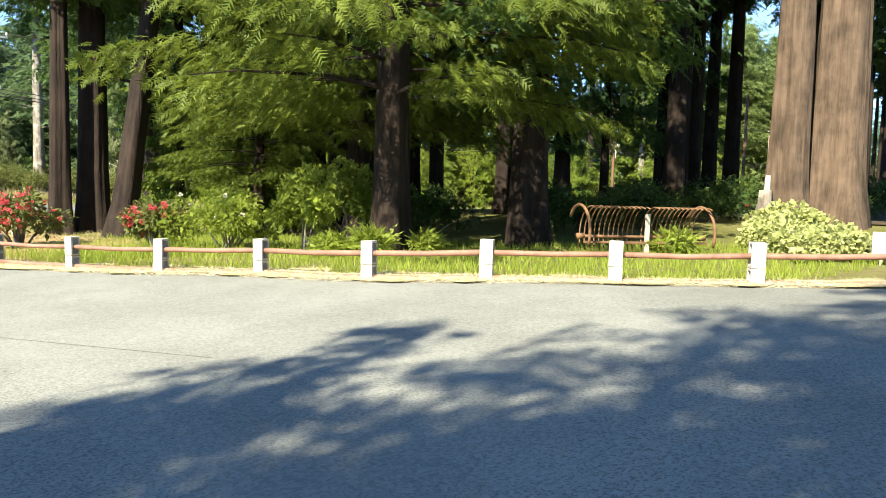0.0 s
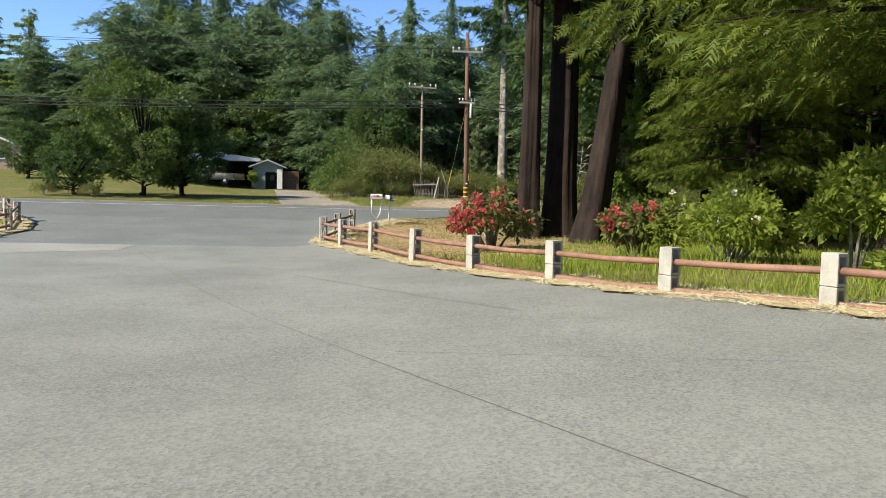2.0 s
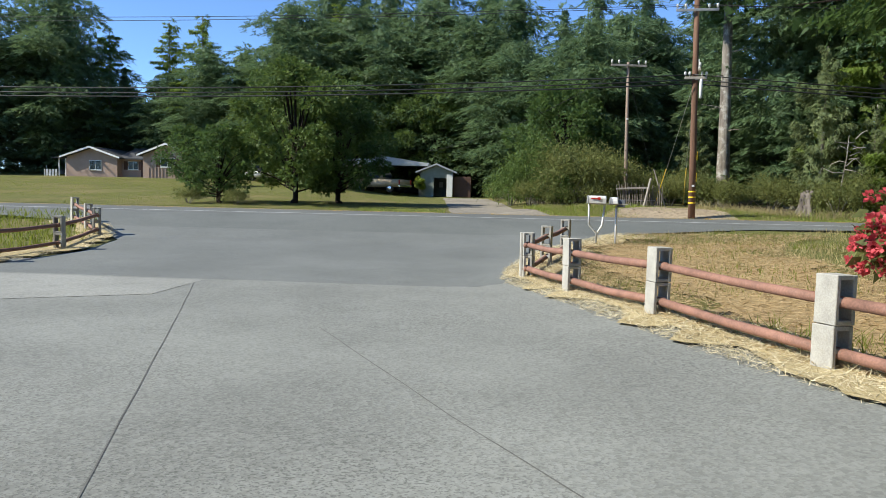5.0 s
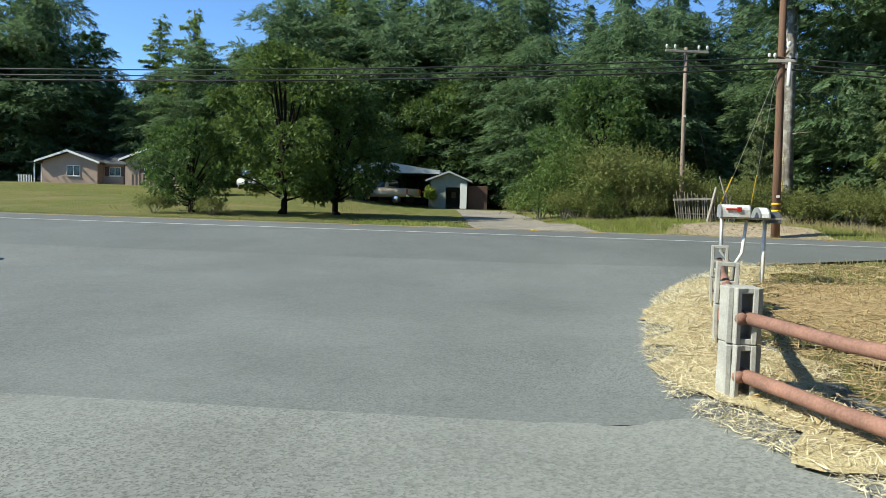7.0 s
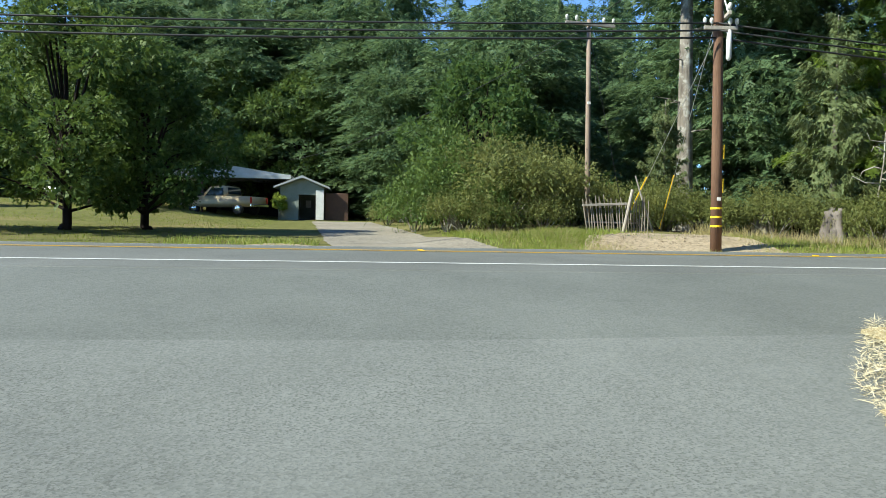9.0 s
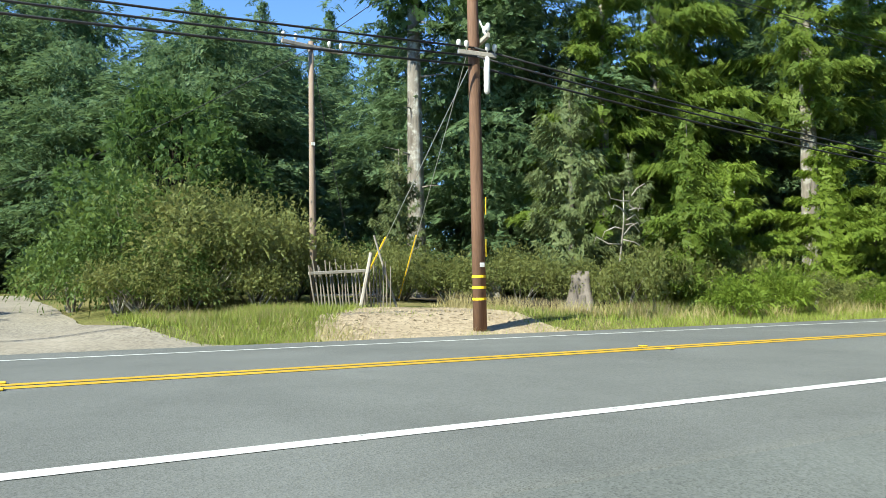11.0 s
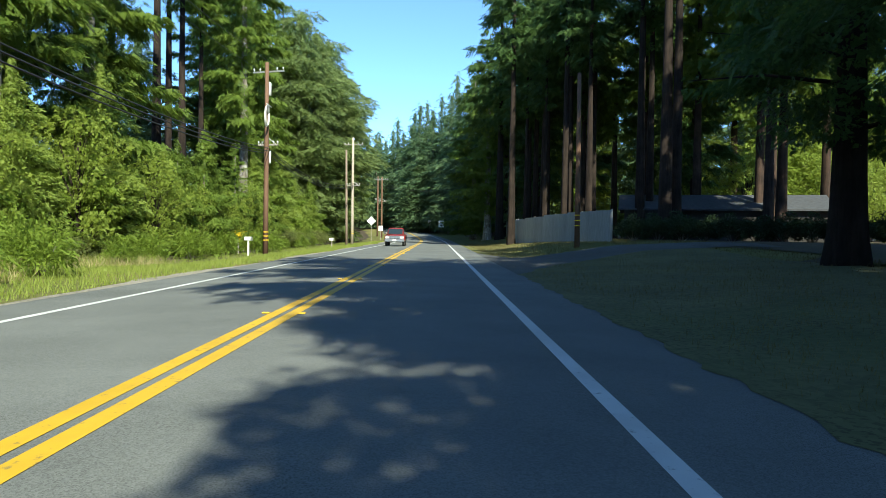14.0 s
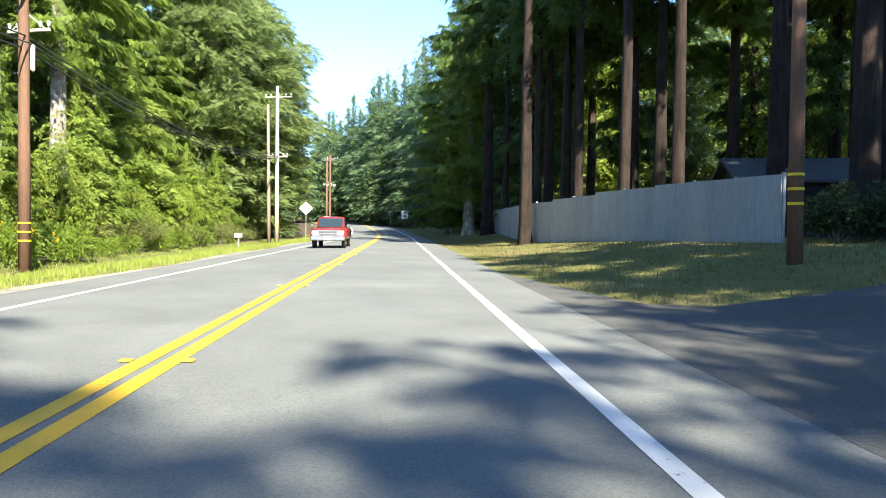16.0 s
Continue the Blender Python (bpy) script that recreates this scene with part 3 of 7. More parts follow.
def road_strip(name, off0, off1, mat, lift, x0=-260, x1=400, parent=None, across=1, label="", skirt=False):
    rows = [(x, off0 + float(bend(x)), x, off1 + float(bend(x))) for x in SX if x0 <= x <= x1]
    zf = road_z if not skirt else lambda x, y: road_z(x, y) - (0.2 if min(abs(y - bend(x) - off0), abs(y - bend(x) - off1)) < 0.01 else 0.0)
    return strip(name, rows, mat, lift, across, label, zf, parent)


road = road_strip("road", 36.1, 46.4, M["road"], 0.012, across=60, skirt=True, label="two-lane asphalt highway with faded grey surface")
tagged(road, category="road")
for nm, a, mat in (("white_edge_line", NEAR_Y, "white_line"), ("yellow_centre_line", MID_Y - 0.128, "yellow_line"),
                   ("yellow_centre_line", MID_Y + 0.128, "yellow_line"), ("white_edge_line", FAR_Y, "white_line")):
    w = 0.078 if "white" in nm else 0.084
    part_ob = road_strip(nm, a - w, a + w, M[mat], 0.017, parent=road)
for i, x in enumerate(np.arange(0.8, 130, 8.24)):
    for s in (-0.27, 0.27):
        bm = box((0.1, 0.1, 0.018), (0, 0, 0.009), 0.006)
        if i == 0 and s < 0:
            mk = part("road_marker", bm, M["marker"], road, "yellow reflective road marker")
            mk_mesh = mk.data
        else:
            bm.free()
            mk = new("road_marker", mk_mesh)
            mk.parent = road
        yy = MID_Y + s + float(bend(x))
        mk.location = (x, yy, float(road_z(x, yy)) + 0.017)

# slab joints across the lot
for a, b, w in (((-3.95, 24.2), (-0.42, 14.2), 0.005), ((-0.42, 14.2), (3.5, 4.4), 0.005), ((-1.0, 20.3), (3.7, 10.9), 0.005), ((-9.5, 19.0), (-3.9, 22.3), 0.007),
                ((-6.2, 13.8), (-0.84, 15.29), 0.004), ((0.4, 12.9), (2.6, 13.5), 0.004), ((-10.5, 22.9), (-3.6, 1.5), 0.007), ((2.0, 9.0), (5.0, 7.6), 0.003)):
    A, B = Vector(a), Vector(b)
    d = (B - A).normalized()
    n = Vector((-d.y, d.x)) * w
    pts = [A.lerp(B, q) + n * math.sin(q * 37 + a[0]) * 0.5 for q in np.linspace(0, 1, int((B - A).length / 0.4) + 2)]
    strip("joint", [(p.x - n.x, p.y - n.y, p.x + n.x, p.y + n.y) for p in pts], M["joint"], 0.003, 1, parent=lot)

tagged(strip("concrete_patch", [(x, 22.3 + (x + 3.9) * 0.59, x, 24.15) for x in np.arange(-9.5, -3.7, 0.3)], M["concrete_pale"], 0.004, 6, "paler newer concrete slab at the edge of the lot"), category="concrete slab")

# pull-out of bare dirt, the gravel drive over the road, and duff under the woods
tagged(strip("dirt_pullout", [(x, 46.2, x, 46.3 + 5.6 * math.sin(math.pi * (x - 5.9) / 7.0) ** 0.6 + 0.3 * math.sin(x * 2.3)) for x in np.arange(6.15, 12.75, 0.3)],
             M["dirt"], 0.012, 8, "pale bare dirt pull-out at the roadside", ragged=0.12), category="dirt")
tagged(strip("gravel_drive", [(-1.0 - (y - 46.2) * 0.085, y, float(np.interp(y, (46.2, 48, 52, 60, 72), (5.2, 3.6, 1.9, 1.5, 0.4))), y) for y in np.arange(46.2, 72.5, 0.8)],
             M["gravel"], 0.012, 8, "grey gravel driveway leading to the shed", ragged=0.04), category="driveway")
tagged(strip("worn_dirt", [(x, 46.3, x, 47.2 + 1.4 * math.exp(-((x + 2.2) / 1.6) ** 2) + 0.5 * math.sin(x * 1.7)) for x in np.arange(-7, -0.6, 0.4)],
             M["dirt"], 0.014, 5, "bare worn dirt beside the driveway mouth", ragged=0.15), category="dirt")
tagged(strip("sandy_margin", [(x, 46.28, x, 46.95 + 0.25 * math.sin(x * 1.3) + 0.12 * math.sin(x * 3.7)) for x in np.arange(-0.8, 5.2, 0.3)],
             M["dirt"], 0.016, 4, "pale sandy margin at the mouth of the drive", ragged=0.08, seed=8), category="dirt")
DRIVE_Y = (22, 24, 29, 31, 34, 35, 35.6, 37.6)
DRIVE_W, DRIVE_E = (58.6, 58.5, 58, 56.5, 53.5, 51, 48.5, 43), (63.2, 63, 63, 63.1, 63.5, 64.5, 68, 82)
tagged(strip("side_drive", [(float(np.interp(y, DRIVE_Y, DRIVE_W)), y, float(np.interp(y, DRIVE_Y, DRIVE_E)), y) for y in np.concatenate([np.arange(22, 34, 0.8), np.arange(34, 36.45, 0.2)])],
             M["shaded_asphalt"], 0.0145, 24, "asphalt side drive leaving the highway under the trees", lambda x, y: land(x, y) + (road_z(x, np.maximum(y, 36.2)) - land(x, y)) * smooth(33.0, 35.4, y), ragged=0.0), category="driveway")
ISLE_W, ISLE_Y = DRIVE_W[::-1], DRIVE_Y[::-1]


def island_z(x, y):
    """The grassy corner rises to meet the asphalt."""
    return land(x, y) + (road_z(x, np.maximum(y, 36.2)) - land(x, y)) * smooth(33.0, 35.4, y) * smooth(17.0, 22.0, x)


tagged(strip("grassy_corner", [(x, 26.0 if x > 17.6 else 34.0, x, min(36.34, float(np.interp(x, ISLE_W, ISLE_Y)) + 0.14) + 0.05 * math.sin(x * 1.9) + 0.04 * math.sin(x * 5.3)) for x in np.arange(15.5, 58.2, 0.25)],
             M["litter"], 0.0175, 44, "brown needle litter and thin turf between the highway and the side drive", island_z, ragged=0.03, seed=3), category="ground")
tagged(strip("gravel_shoulder", [(x, 46.25 + float(bend(x)), x, 47.0 + 0.35 * math.sin(x * 0.31) + float(bend(x))) for x in np.arange(-120, 320, 1.5)],
             M["gravel"], 0.0, 3, "thin gravel shoulder along the highway", lambda x, y: np.maximum(land(x, y), road_z(x, y) - 0.03 - 0.05 * (y - bend(x) - 46.3)), ragged=0.08), category="shoulder")
tagged(strip("woodland_floor", [(x, 51.5 + float(bend(x)), x, 110) for x in np.arange(14, 260, 4)], M["duff"], 0.02, 14, "dark needle duff under the trees", ragged=0.4), category="ground")
tagged(strip("grove_floor", [(x, -60, x, 25.0 - 0.06 * max(0, x - 40) - 60 * math.exp(-(x - 26) / 3.0) + 2.0 * math.sin(x * 0.55)) for x in np.concatenate([np.arange(27, 45, 0.8), np.arange(45, 300, 3)])], M["duff"], 0.02, 20, "dark needle duff under the redwoods", ragged=0.4), category="ground")


# ---- trees ----
def unit(a):
    return a / np.maximum(1e-6, np.linalg.norm(a, axis=-1, keepdims=True))


def leaf_quads(P, D, R, L, W, droop=0.12):
    """Long pointed leaves: base P, way D, roll round it by R, length L, half width W."""
    z = np.array([0, 0, 1.0])
    S = unit(np.cross(D, z) + 1e-4)
    Nn = np.cross(S, D)
    S = S * np.cos(R)[:, None] + Nn * np.sin(R)[:, None]
    mid = P + D * (L * 0.45)[:, None]
    tip = P + D * L[:, None] - z * (L * droop)[:, None]
    return np.stack([P, mid + S * W[:, None], tip, mid - S * W[:, None]], 1)


def frond_tris(P, D, R, L, W, droop=0.2):
    """Needle sprays: broad at the base, pointed at the tip."""
    z = np.array([0, 0, 1.0])
    S = unit(np.cross(D, z) + 1e-4)
    Nn = np.cross(S, D)
    S = S * np.cos(R)[:, None] + Nn * np.sin(R)[:, None]
    tip = P + D * L[:, None] - z * (L * droop)[:, None]
    return np.stack([P + S * W[:, None], tip, P - S * W[:, None] + D * (L * 0.15)[:, None]], 1)


def trunk_mesh(name, rng, H, r, sides=14, lean=(0, 0), flare=1.5, rough=0.09, top=0.12, rings=16):
    furrow = 0.05 if sides > 30 else 0.0
    s = np.linspace(0, 1, rings) ** 1.6
    v, f = [], []
    ph = rng.uniform(0, 6.28, 3)
    for i, q in enumerate(s):
        z = q * H
        rad = r * ((1 - q) * (1 - top) + top) * (1 + (flare - 1) * math.exp(-z / (r * 1.6)))
        for k in range(sides):
            a = 2 * math.pi * k / sides
            lob = 1 + rough * (math.sin(3 * a + ph[0]) + 0.7 * math.sin(5 * a + ph[1] + z * 0.15)) * (1 + 1.2 * math.exp(-z / (r * 2))) + rng.normal(0, rough * 0.25) * (0.4 if furrow else 1) + furrow * (math.sin(13 * a + ph[2] + 0.7 * math.sin(z * 0.9)) + 0.6 * math.sin(19 * a + ph[0] - 0.5 * z))
            v.append((lean[0] * q * H + rad * lob * math.cos(a), lean[1] * q * H + rad * lob * math.sin(a), z - (0.25 if i == 0 else 0)))
    for i in range(rings - 1):
        for k in range(sides):
            p, n = i * sides + k, i * sides + (k + 1) % sides
            f.append((p, n, n + sides, p + sides))
    f.append(list(range((rings - 1) * sides, rings * sides)))
    return raw(name, v, f)


def conifer_crown(rng, H, base, R, n, fl, lean=(0, 0), shape=0.8, wide=0.19, up=0.15, nb=None, inner=0.25, gaps=0.0, core=1.0, fluff=0.07):
    """Whorls of boughs that carry flat sprays of needles."""
    nb = nb or int((H - base) * 5)
    q = np.sort(rng.uniform(0, 1, nb)) ** 1.05
    zb = base + q * (H - base) * 0.985
    az = rng.uniform(0, 2 * math.pi, nb)
    bl = R * np.clip((1 - q), 0.04, 1) ** shape * rng.uniform(0.55, 1.12, nb)
    bl *= 0.55 + 0.45 * smooth(0, 0.12, q) + 0.0
    if gaps:
        bl *= np.where(rng.uniform(0, 1, nb) < gaps, 0.3, 1.0)
    pick = rng.choice(nb, n, p=bl ** 1.25 / (bl ** 1.25).sum())
    s = inner + (1 - inner) * rng.uniform(0, 1, n) ** 0.75
    a, L, z0 = az[pick], bl[pick], zb[pick]
    way = np.stack([np.cos(a), np.sin(a), np.zeros(n)], 1)
    d = s * L
    z = z0 + up * d - 0.055 * d ** 2 * (4.0 / max(R, 2.0)) + rng.normal(0, fluff, n)
    spread = rng.normal(0, 0.11 + 0.2 * (fluff - 0.07), n) * d
    side = np.stack([-np.sin(a), np.cos(a), np.zeros(n)], 1)
    P = way * d[:, None] + side * spread[:, None]
    P[:, 2] = z
    P[:, 0] += lean[0] * z
    P[:, 1] += lean[1] * z
    turn = rng.choice((-1, 1), n) * rng.uniform(0.15, 1.15, n)
    D = way * np.cos(turn)[:, None] + side * np.sin(turn)[:, None]
    D[:, 2] += rng.normal(-0.6, 0.35, n)
    D = unit(D)
    ln = fl * rng.uniform(0.55, 1.35, n) * (0.6 + 0.4 * np.clip(L / max(R, 0.1), 0, 1))
    out = frond_tris(P, D, rng.normal(0, 0.55, n), ln, ln * wide * rng.uniform(0.9, 1.7, n), 0.2)
    m = max(60, n // 9)
    qc = rng.uniform(0, 0.93, m) ** 1.2
    ac = rng.uniform(0, 2 * math.pi, m)
    rc = R * (1 - qc) ** shape * rng.uniform(0.08, 0.46, m)
    C = np.stack([rc * np.cos(ac), rc * np.sin(ac), base + qc * (H - base)], 1)
    C[:, :2] += np.outer(C[:, 2], lean)
    Dc = unit(np.stack([-np.sin(ac), np.cos(ac), rng.normal(0, 0.5, m)], 1))
    big_l = core * np.clip(R * 0.2, 0.3, 0.95) * (0.6 + 0.4 * (1 - qc)) * rng.uniform(0.7, 1.2, m)
    C = C - Dc * (big_l * 0.5)[:, None]
    return np.concatenate([out, frond_tris(C, Dc, np.full(m, 1.57) + rng.normal(0, 0.4, m), big_l, big_l * 0.4, 0.1)])


def pad_crown(rng, H, base, R, n, fl, lean=(0, 0), round_top=False, pads=0, wide=0.2, droop=0.25, core=1.0, gaps=0.0):
    """A crown of separate layered clumps of needles, lit above and dark beneath, with openings between."""
    g = np.linspace(0.0, 0.985, 300)
    if round_top:
        prof = (0.62 + 0.38 * smooth(0, 0.4, g)) * np.clip(1 - g ** 3.2, 0.03, 1) ** 0.62
    else:
        prof = (0.7 + 0.3 * smooth(0, 0.12, g)) * np.clip(1 - g ** 1.35, 0.02, 1) ** 0.72
    nb = pads or int((H - base) * 6)
    q = np.sort(rng.choice(g, nb, p=(prof + 0.12) / (prof + 0.12).sum())) + rng.uniform(-0.01, 0.01, nb)
    q = np.clip(q, 0, 0.99)
    pr = np.interp(q, g, prof)
    az = np.arange(nb) * 2.399963 + rng.normal(0, 0.5, nb)
    reach = R * pr * rng.uniform(0.55, 1.12, nb)
    if gaps:
        reach = reach * np.where(rng.uniform(0, 1, nb) < gaps, 0.45, 1.0)
    a = np.clip(0.34 * reach + 0.35, 0.4, 2.1) * rng.uniform(0.75, 1.25, nb)
    b = a * rng.uniform(0.75, 1.3, nb)
    thick = a * rng.uniform(0.2, 0.42, nb)
    hub = np.maximum(0, reach - a * 0.8)
    C = np.stack([hub * np.cos(az), hub * np.sin(az), base + q * (H - base) - droop * 0.35 * hub], 1)
    k = rng.choice(nb, n, p=a * b / (a * b).sum())
    r, th = np.sqrt(rng.uniform(0, 1, n)), rng.uniform(0, 2 * math.pi, n)
    out = np.stack([np.cos(az[k]), np.sin(az[k]), np.zeros(n)], 1)
    tan = np.stack([-np.sin(az[k]), np.cos(az[k]), np.zeros(n)], 1)
    u, w = r * np.cos(th), r * np.sin(th)
    P = C[k] + out * (u * a[k])[:, None] + tan * (w * b[k])[:, None]
    P[:, 2] += thick[k] * (1 - r ** 2) * rng.uniform(0.0, 1.0, n) - droop * a[k] * r ** 2
    P[:, :2] += np.outer(P[:, 2], lean)
    D = unit(out * (u + 0.55)[:, None] + tan * (w * 1.1)[:, None] + rng.normal(0, 0.3, (n, 3)) + np.array([0, 0, 0.12]) - np.array([0, 0, 0.5]) * (r ** 2)[:, None])
    L = fl * rng.uniform(0.55, 1.4, n)
    leaves = frond_tris(P, D, rng.normal(0, 0.6, n), L, L * wide * rng.uniform(0.9, 1.7, n), 0.15)
    m = max(80, n // 5)
    qc = rng.uniform(0, 0.95, m)
    ac = rng.uniform(0, 2 * math.pi, m)
    rc = R * np.interp(qc, g, prof) * rng.uniform(0.03, 0.42, m)
    K = np.stack([rc * np.cos(ac), rc * np.sin(ac), base + qc * (H - base)], 1)
    K[:, :2] += np.outer(K[:, 2], lean)
    Dk = unit(np.stack([-np.sin(ac), np.cos(ac), rng.normal(0, 0.6, m)], 1))
    big_l = core * np.clip(R * 0.13, 0.3, 0.9) * (0.45 + 0.55 * np.interp(qc, g, prof)) * rng.uniform(0.7, 1.2, m)
    K = K - Dk * (big_l * 0.5)[:, None]
    return np.concatenate([leaves, frond_tris(K, Dk, np.full(m, 1.57) + rng.normal(0, 0.4, m), big_l, big_l * 0.42, 0.1)])


def padded(name, seed, H, base, R, r, n, fl, needles, bark_mat, label, group="", sides=12, flare=1.4, lean=(0, 0), **kw):
    """A conifer whose crown is built of layered clumps."""
    rng = np.random.default_rng(seed)
    ob = thing(name, (0, 0, 0), label, "tree", group)
    part("trunk", trunk_mesh("trunk", rng, H * 0.95, r, sides, lean, flare), M[bark_mat], ob, "", True)
    part("crown", tris("crown", pad_crown(rng, H, base, R, n, fl, lean, **kw)), M[needles], ob)
    return ob


def spray_tris(rng, P, D, L, roll, pairs=7, slim=0.13):
    """Flat feathery sprays: a row of paired leaflets along each twig, longest in the middle."""
    n = len(P)
    S = unit(np.cross(D, np.array([0, 0, 1.0])) + 1e-4)
    N = np.cross(S, D)
    S = S * np.cos(roll)[:, None] + N * np.sin(roll)[:, None]
    out = []
    for j in range(pairs):
        f = (j + 0.6) / pairs
        ln = L * (0.16 + 0.34 * math.sin(math.pi * (0.12 + 0.8 * f)))
        c = P + D * (L * f)[:, None]
        c[:, 2] -= 0.28 * L * f * f
        for sgn in (-1, 1):
            way = unit(D * 0.75 + S * sgn + rng.normal(0, 0.12, (n, 3)))
            tip = c + way * (ln * rng.uniform(0.75, 1.2, n))[:, None]
            tip[:, 2] -= 0.18 * ln
            half = D * (ln * slim)[:, None]
            out.append(np.stack([c - half, tip, c + half], 1))
    return np.concatenate(out)


def spray_tree(name, seed, H, base, R, r, sprays, L, needles, bark_mat, label, count=90, sides=36, flare=1.25, shape=0.5, up=0.14, sag=0.065, bare=0.4):
    """A redwood whose long drooping boughs carry feathery sprays towards their ends."""
    rng = np.random.default_rng(seed)
    ob = thing(name, (0, 0, 0), label, "tree")
    part("trunk", trunk_mesh("trunk", rng, H * 0.96, r, sides, (0, 0), flare), M[bark_mat], ob, "", True)
    q = np.linspace(0.0, 0.96, count) ** 1.25
    zb = base + q * (H - base)
    az = np.arange(count) * 2.399963 + rng.normal(0, 0.35, count)
    bl = R * (1 - q) ** shape * rng.uniform(0.6, 1.1, count) * (0.75 + 0.25 * smooth(0, 0.08, q))
    for i in range(0, count, 2):
        o, w, d = np.array([0, 0, zb[i]]), np.array([math.cos(az[i]), math.sin(az[i]), 0]), bl[i]
        pts = [o + w * d * f + np.array([0, 0, up * d * f - sag * (d * f) ** 2 * 4.0 / max(R, 2.0)]) for f in (0.0, 0.35, 0.7, 0.95)]
        k = r * 0.13 * (1 - q[i]) + 0.012
        part("bough", tube([Vector(p) for p in pts], [k, k * 0.7, k * 0.4, 0.006], 5, None, False), M[bark_mat], ob)
    pick = rng.choice(count, sprays, p=bl ** 1.5 / (bl ** 1.5).sum())
    f = bare + (1 - bare) * rng.uniform(0, 1, sprays) ** 0.7
    d = bl[pick] * f
    way = np.stack([np.cos(az[pick]), np.sin(az[pick]), np.zeros(sprays)], 1)
    side = np.stack([-np.sin(az[pick]), np.cos(az[pick]), np.zeros(sprays)], 1)
    fan = rng.normal(0, 0.16, sprays) * d * (1.15 - 0.5 * f)
    P = way * d[:, None] + side * fan[:, None]
    P[:, 2] = zb[pick] + up * d - sag * d ** 2 * 4.0 / max(R, 2.0) - np.abs(rng.normal(0, 0.24, sprays)) - 0.12 * np.abs(fan)
    turn = np.sign(fan) * rng.uniform(0.1, 1.1, sprays)
    D = way * np.cos(turn)[:, None] + side * np.sin(turn)[:, None]
    D[:, 2] += rng.normal(-0.45, 0.45, sprays)
    tr = spray_tris(rng, P, unit(D), L * rng.uniform(0.6, 1.3, sprays), rng.normal(0, 0.7, sprays), 5, 0.2)
    part("crown", tris("crown", tr), M[needles], ob)
    return ob


def boughs(ob, mat, rng, H, base, R, r, count, lean=(0, 0)):
    for q in np.linspace(0.02, 0.8, count):
        z, a = base + q * (H - base), rng.uniform(0, 6.28)
        L = R * (1 - q) ** 0.8 * rng.uniform(0.5, 0.95)
        o = Vector((lean[0] * z, lean[1] * z, z))
        e = Vector((math.cos(a), math.sin(a), 0.1)) * L
        bm = bmesh.new()
        tube([o, o + e * 0.5 + Vector((0, 0, 0.05 * L)), o + e], [r * 0.16 * (1 - q) + 0.02, r * 0.09, 0.01], 5, bm, False)
        part("bough", bm, mat, ob)


def conifer(name, seed, H, base, R, r, n, fl, needles, bark_mat, label, lean=(0, 0), wide=0.19, shape=0.8, up=0.15, stubs=0, flare=1.5, gaps=0.0, inner=0.25, sides=14, group="", core=1.0, fluff=0.07):
    rng = np.random.default_rng(seed)
    ob = thing(name, (0, 0, 0), label, "tree", group)
    part("trunk", trunk_mesh("trunk", rng, H * 0.96, r, sides, lean, flare), M[bark_mat], ob, "", True)
    part("crown", tris("crown", conifer_crown(rng, H, base, R, n, fl, lean, shape, wide, up, gaps=gaps, inner=inner, core=core, fluff=fluff)), M[needles], ob)
    if stubs:
        boughs(ob, M[bark_mat], rng, H, base, R, r, stubs, lean)
    return ob


def clump_leaves(rng, centres, radii, n, ll, flat=0.75, wide=0.3):
    """Leaves gathered in uneven clumps."""
    c = rng.integers(0, len(centres), n)
    dirs = unit(rng.normal(0, 1, (n, 3)))
    rad = rng.uniform(0.45, 1.0, n) ** 0.6 * rng.uniform(0.8, 1.15, n)
    P = centres[c] + dirs * (radii[c] * rad)[:, None] * np.array([1, 1, flat])
    D = unit(dirs + rng.normal(0, 0.7, (n, 3)) + np.array([0, 0, 0.1]))
    L = ll * rng.uniform(0.6, 1.4, n)
    return leaf_quads(P, D, rng.uniform(0, 3.14, n), L, L * wide * rng.uniform(0.7, 1.3, n), 0.15)


def broad_tree(name, seed, H, R, base, r, n, ll, leaves, label, clumps=26):
    rng = np.random.default_rng(seed)
    ob = thing(name, (0, 0, 0), label, "tree")
    bm = tube([(0, 0, -0.2), (0.05, 0.03, base * 0.6), (0.1, 0.1, base), (0.05, 0.0, H * 0.75)], [r * 1.4, r, r * 0.8, r * 0.25], 10)
    C = []
    for i in range(clumps):
        q = (i + 0.5) / clumps
        a = i * 2.4 + rng.normal(0, 0.3)
        z = base + (H - base) * (0.12 + 0.8 * q)
        rr = R * math.sqrt(max(0.05, 1 - (2 * q - 0.75) ** 2 * 0.75)) * rng.uniform(0.35, 0.85)
        C.append((rr * math.cos(a), rr * math.sin(a), z))
        tube([(0.05, 0.05, base * 0.8 + (z - base) * 0.4), (rr * 0.5 * math.cos(a), rr * 0.5 * math.sin(a), z - 0.6), (rr * math.cos(a), rr * math.sin(a), z)], [r * 0.35, r * 0.18, 0.02], 5, bm, False)
    part("trunk", bm, M["bark_shaded"], ob, "", True)
    part("crown", quads("crown", clump_leaves(rng, np.array(C), rng.uniform(0.14, 0.3, clumps) * R, n, ll)), M[leaves], ob)
    return ob


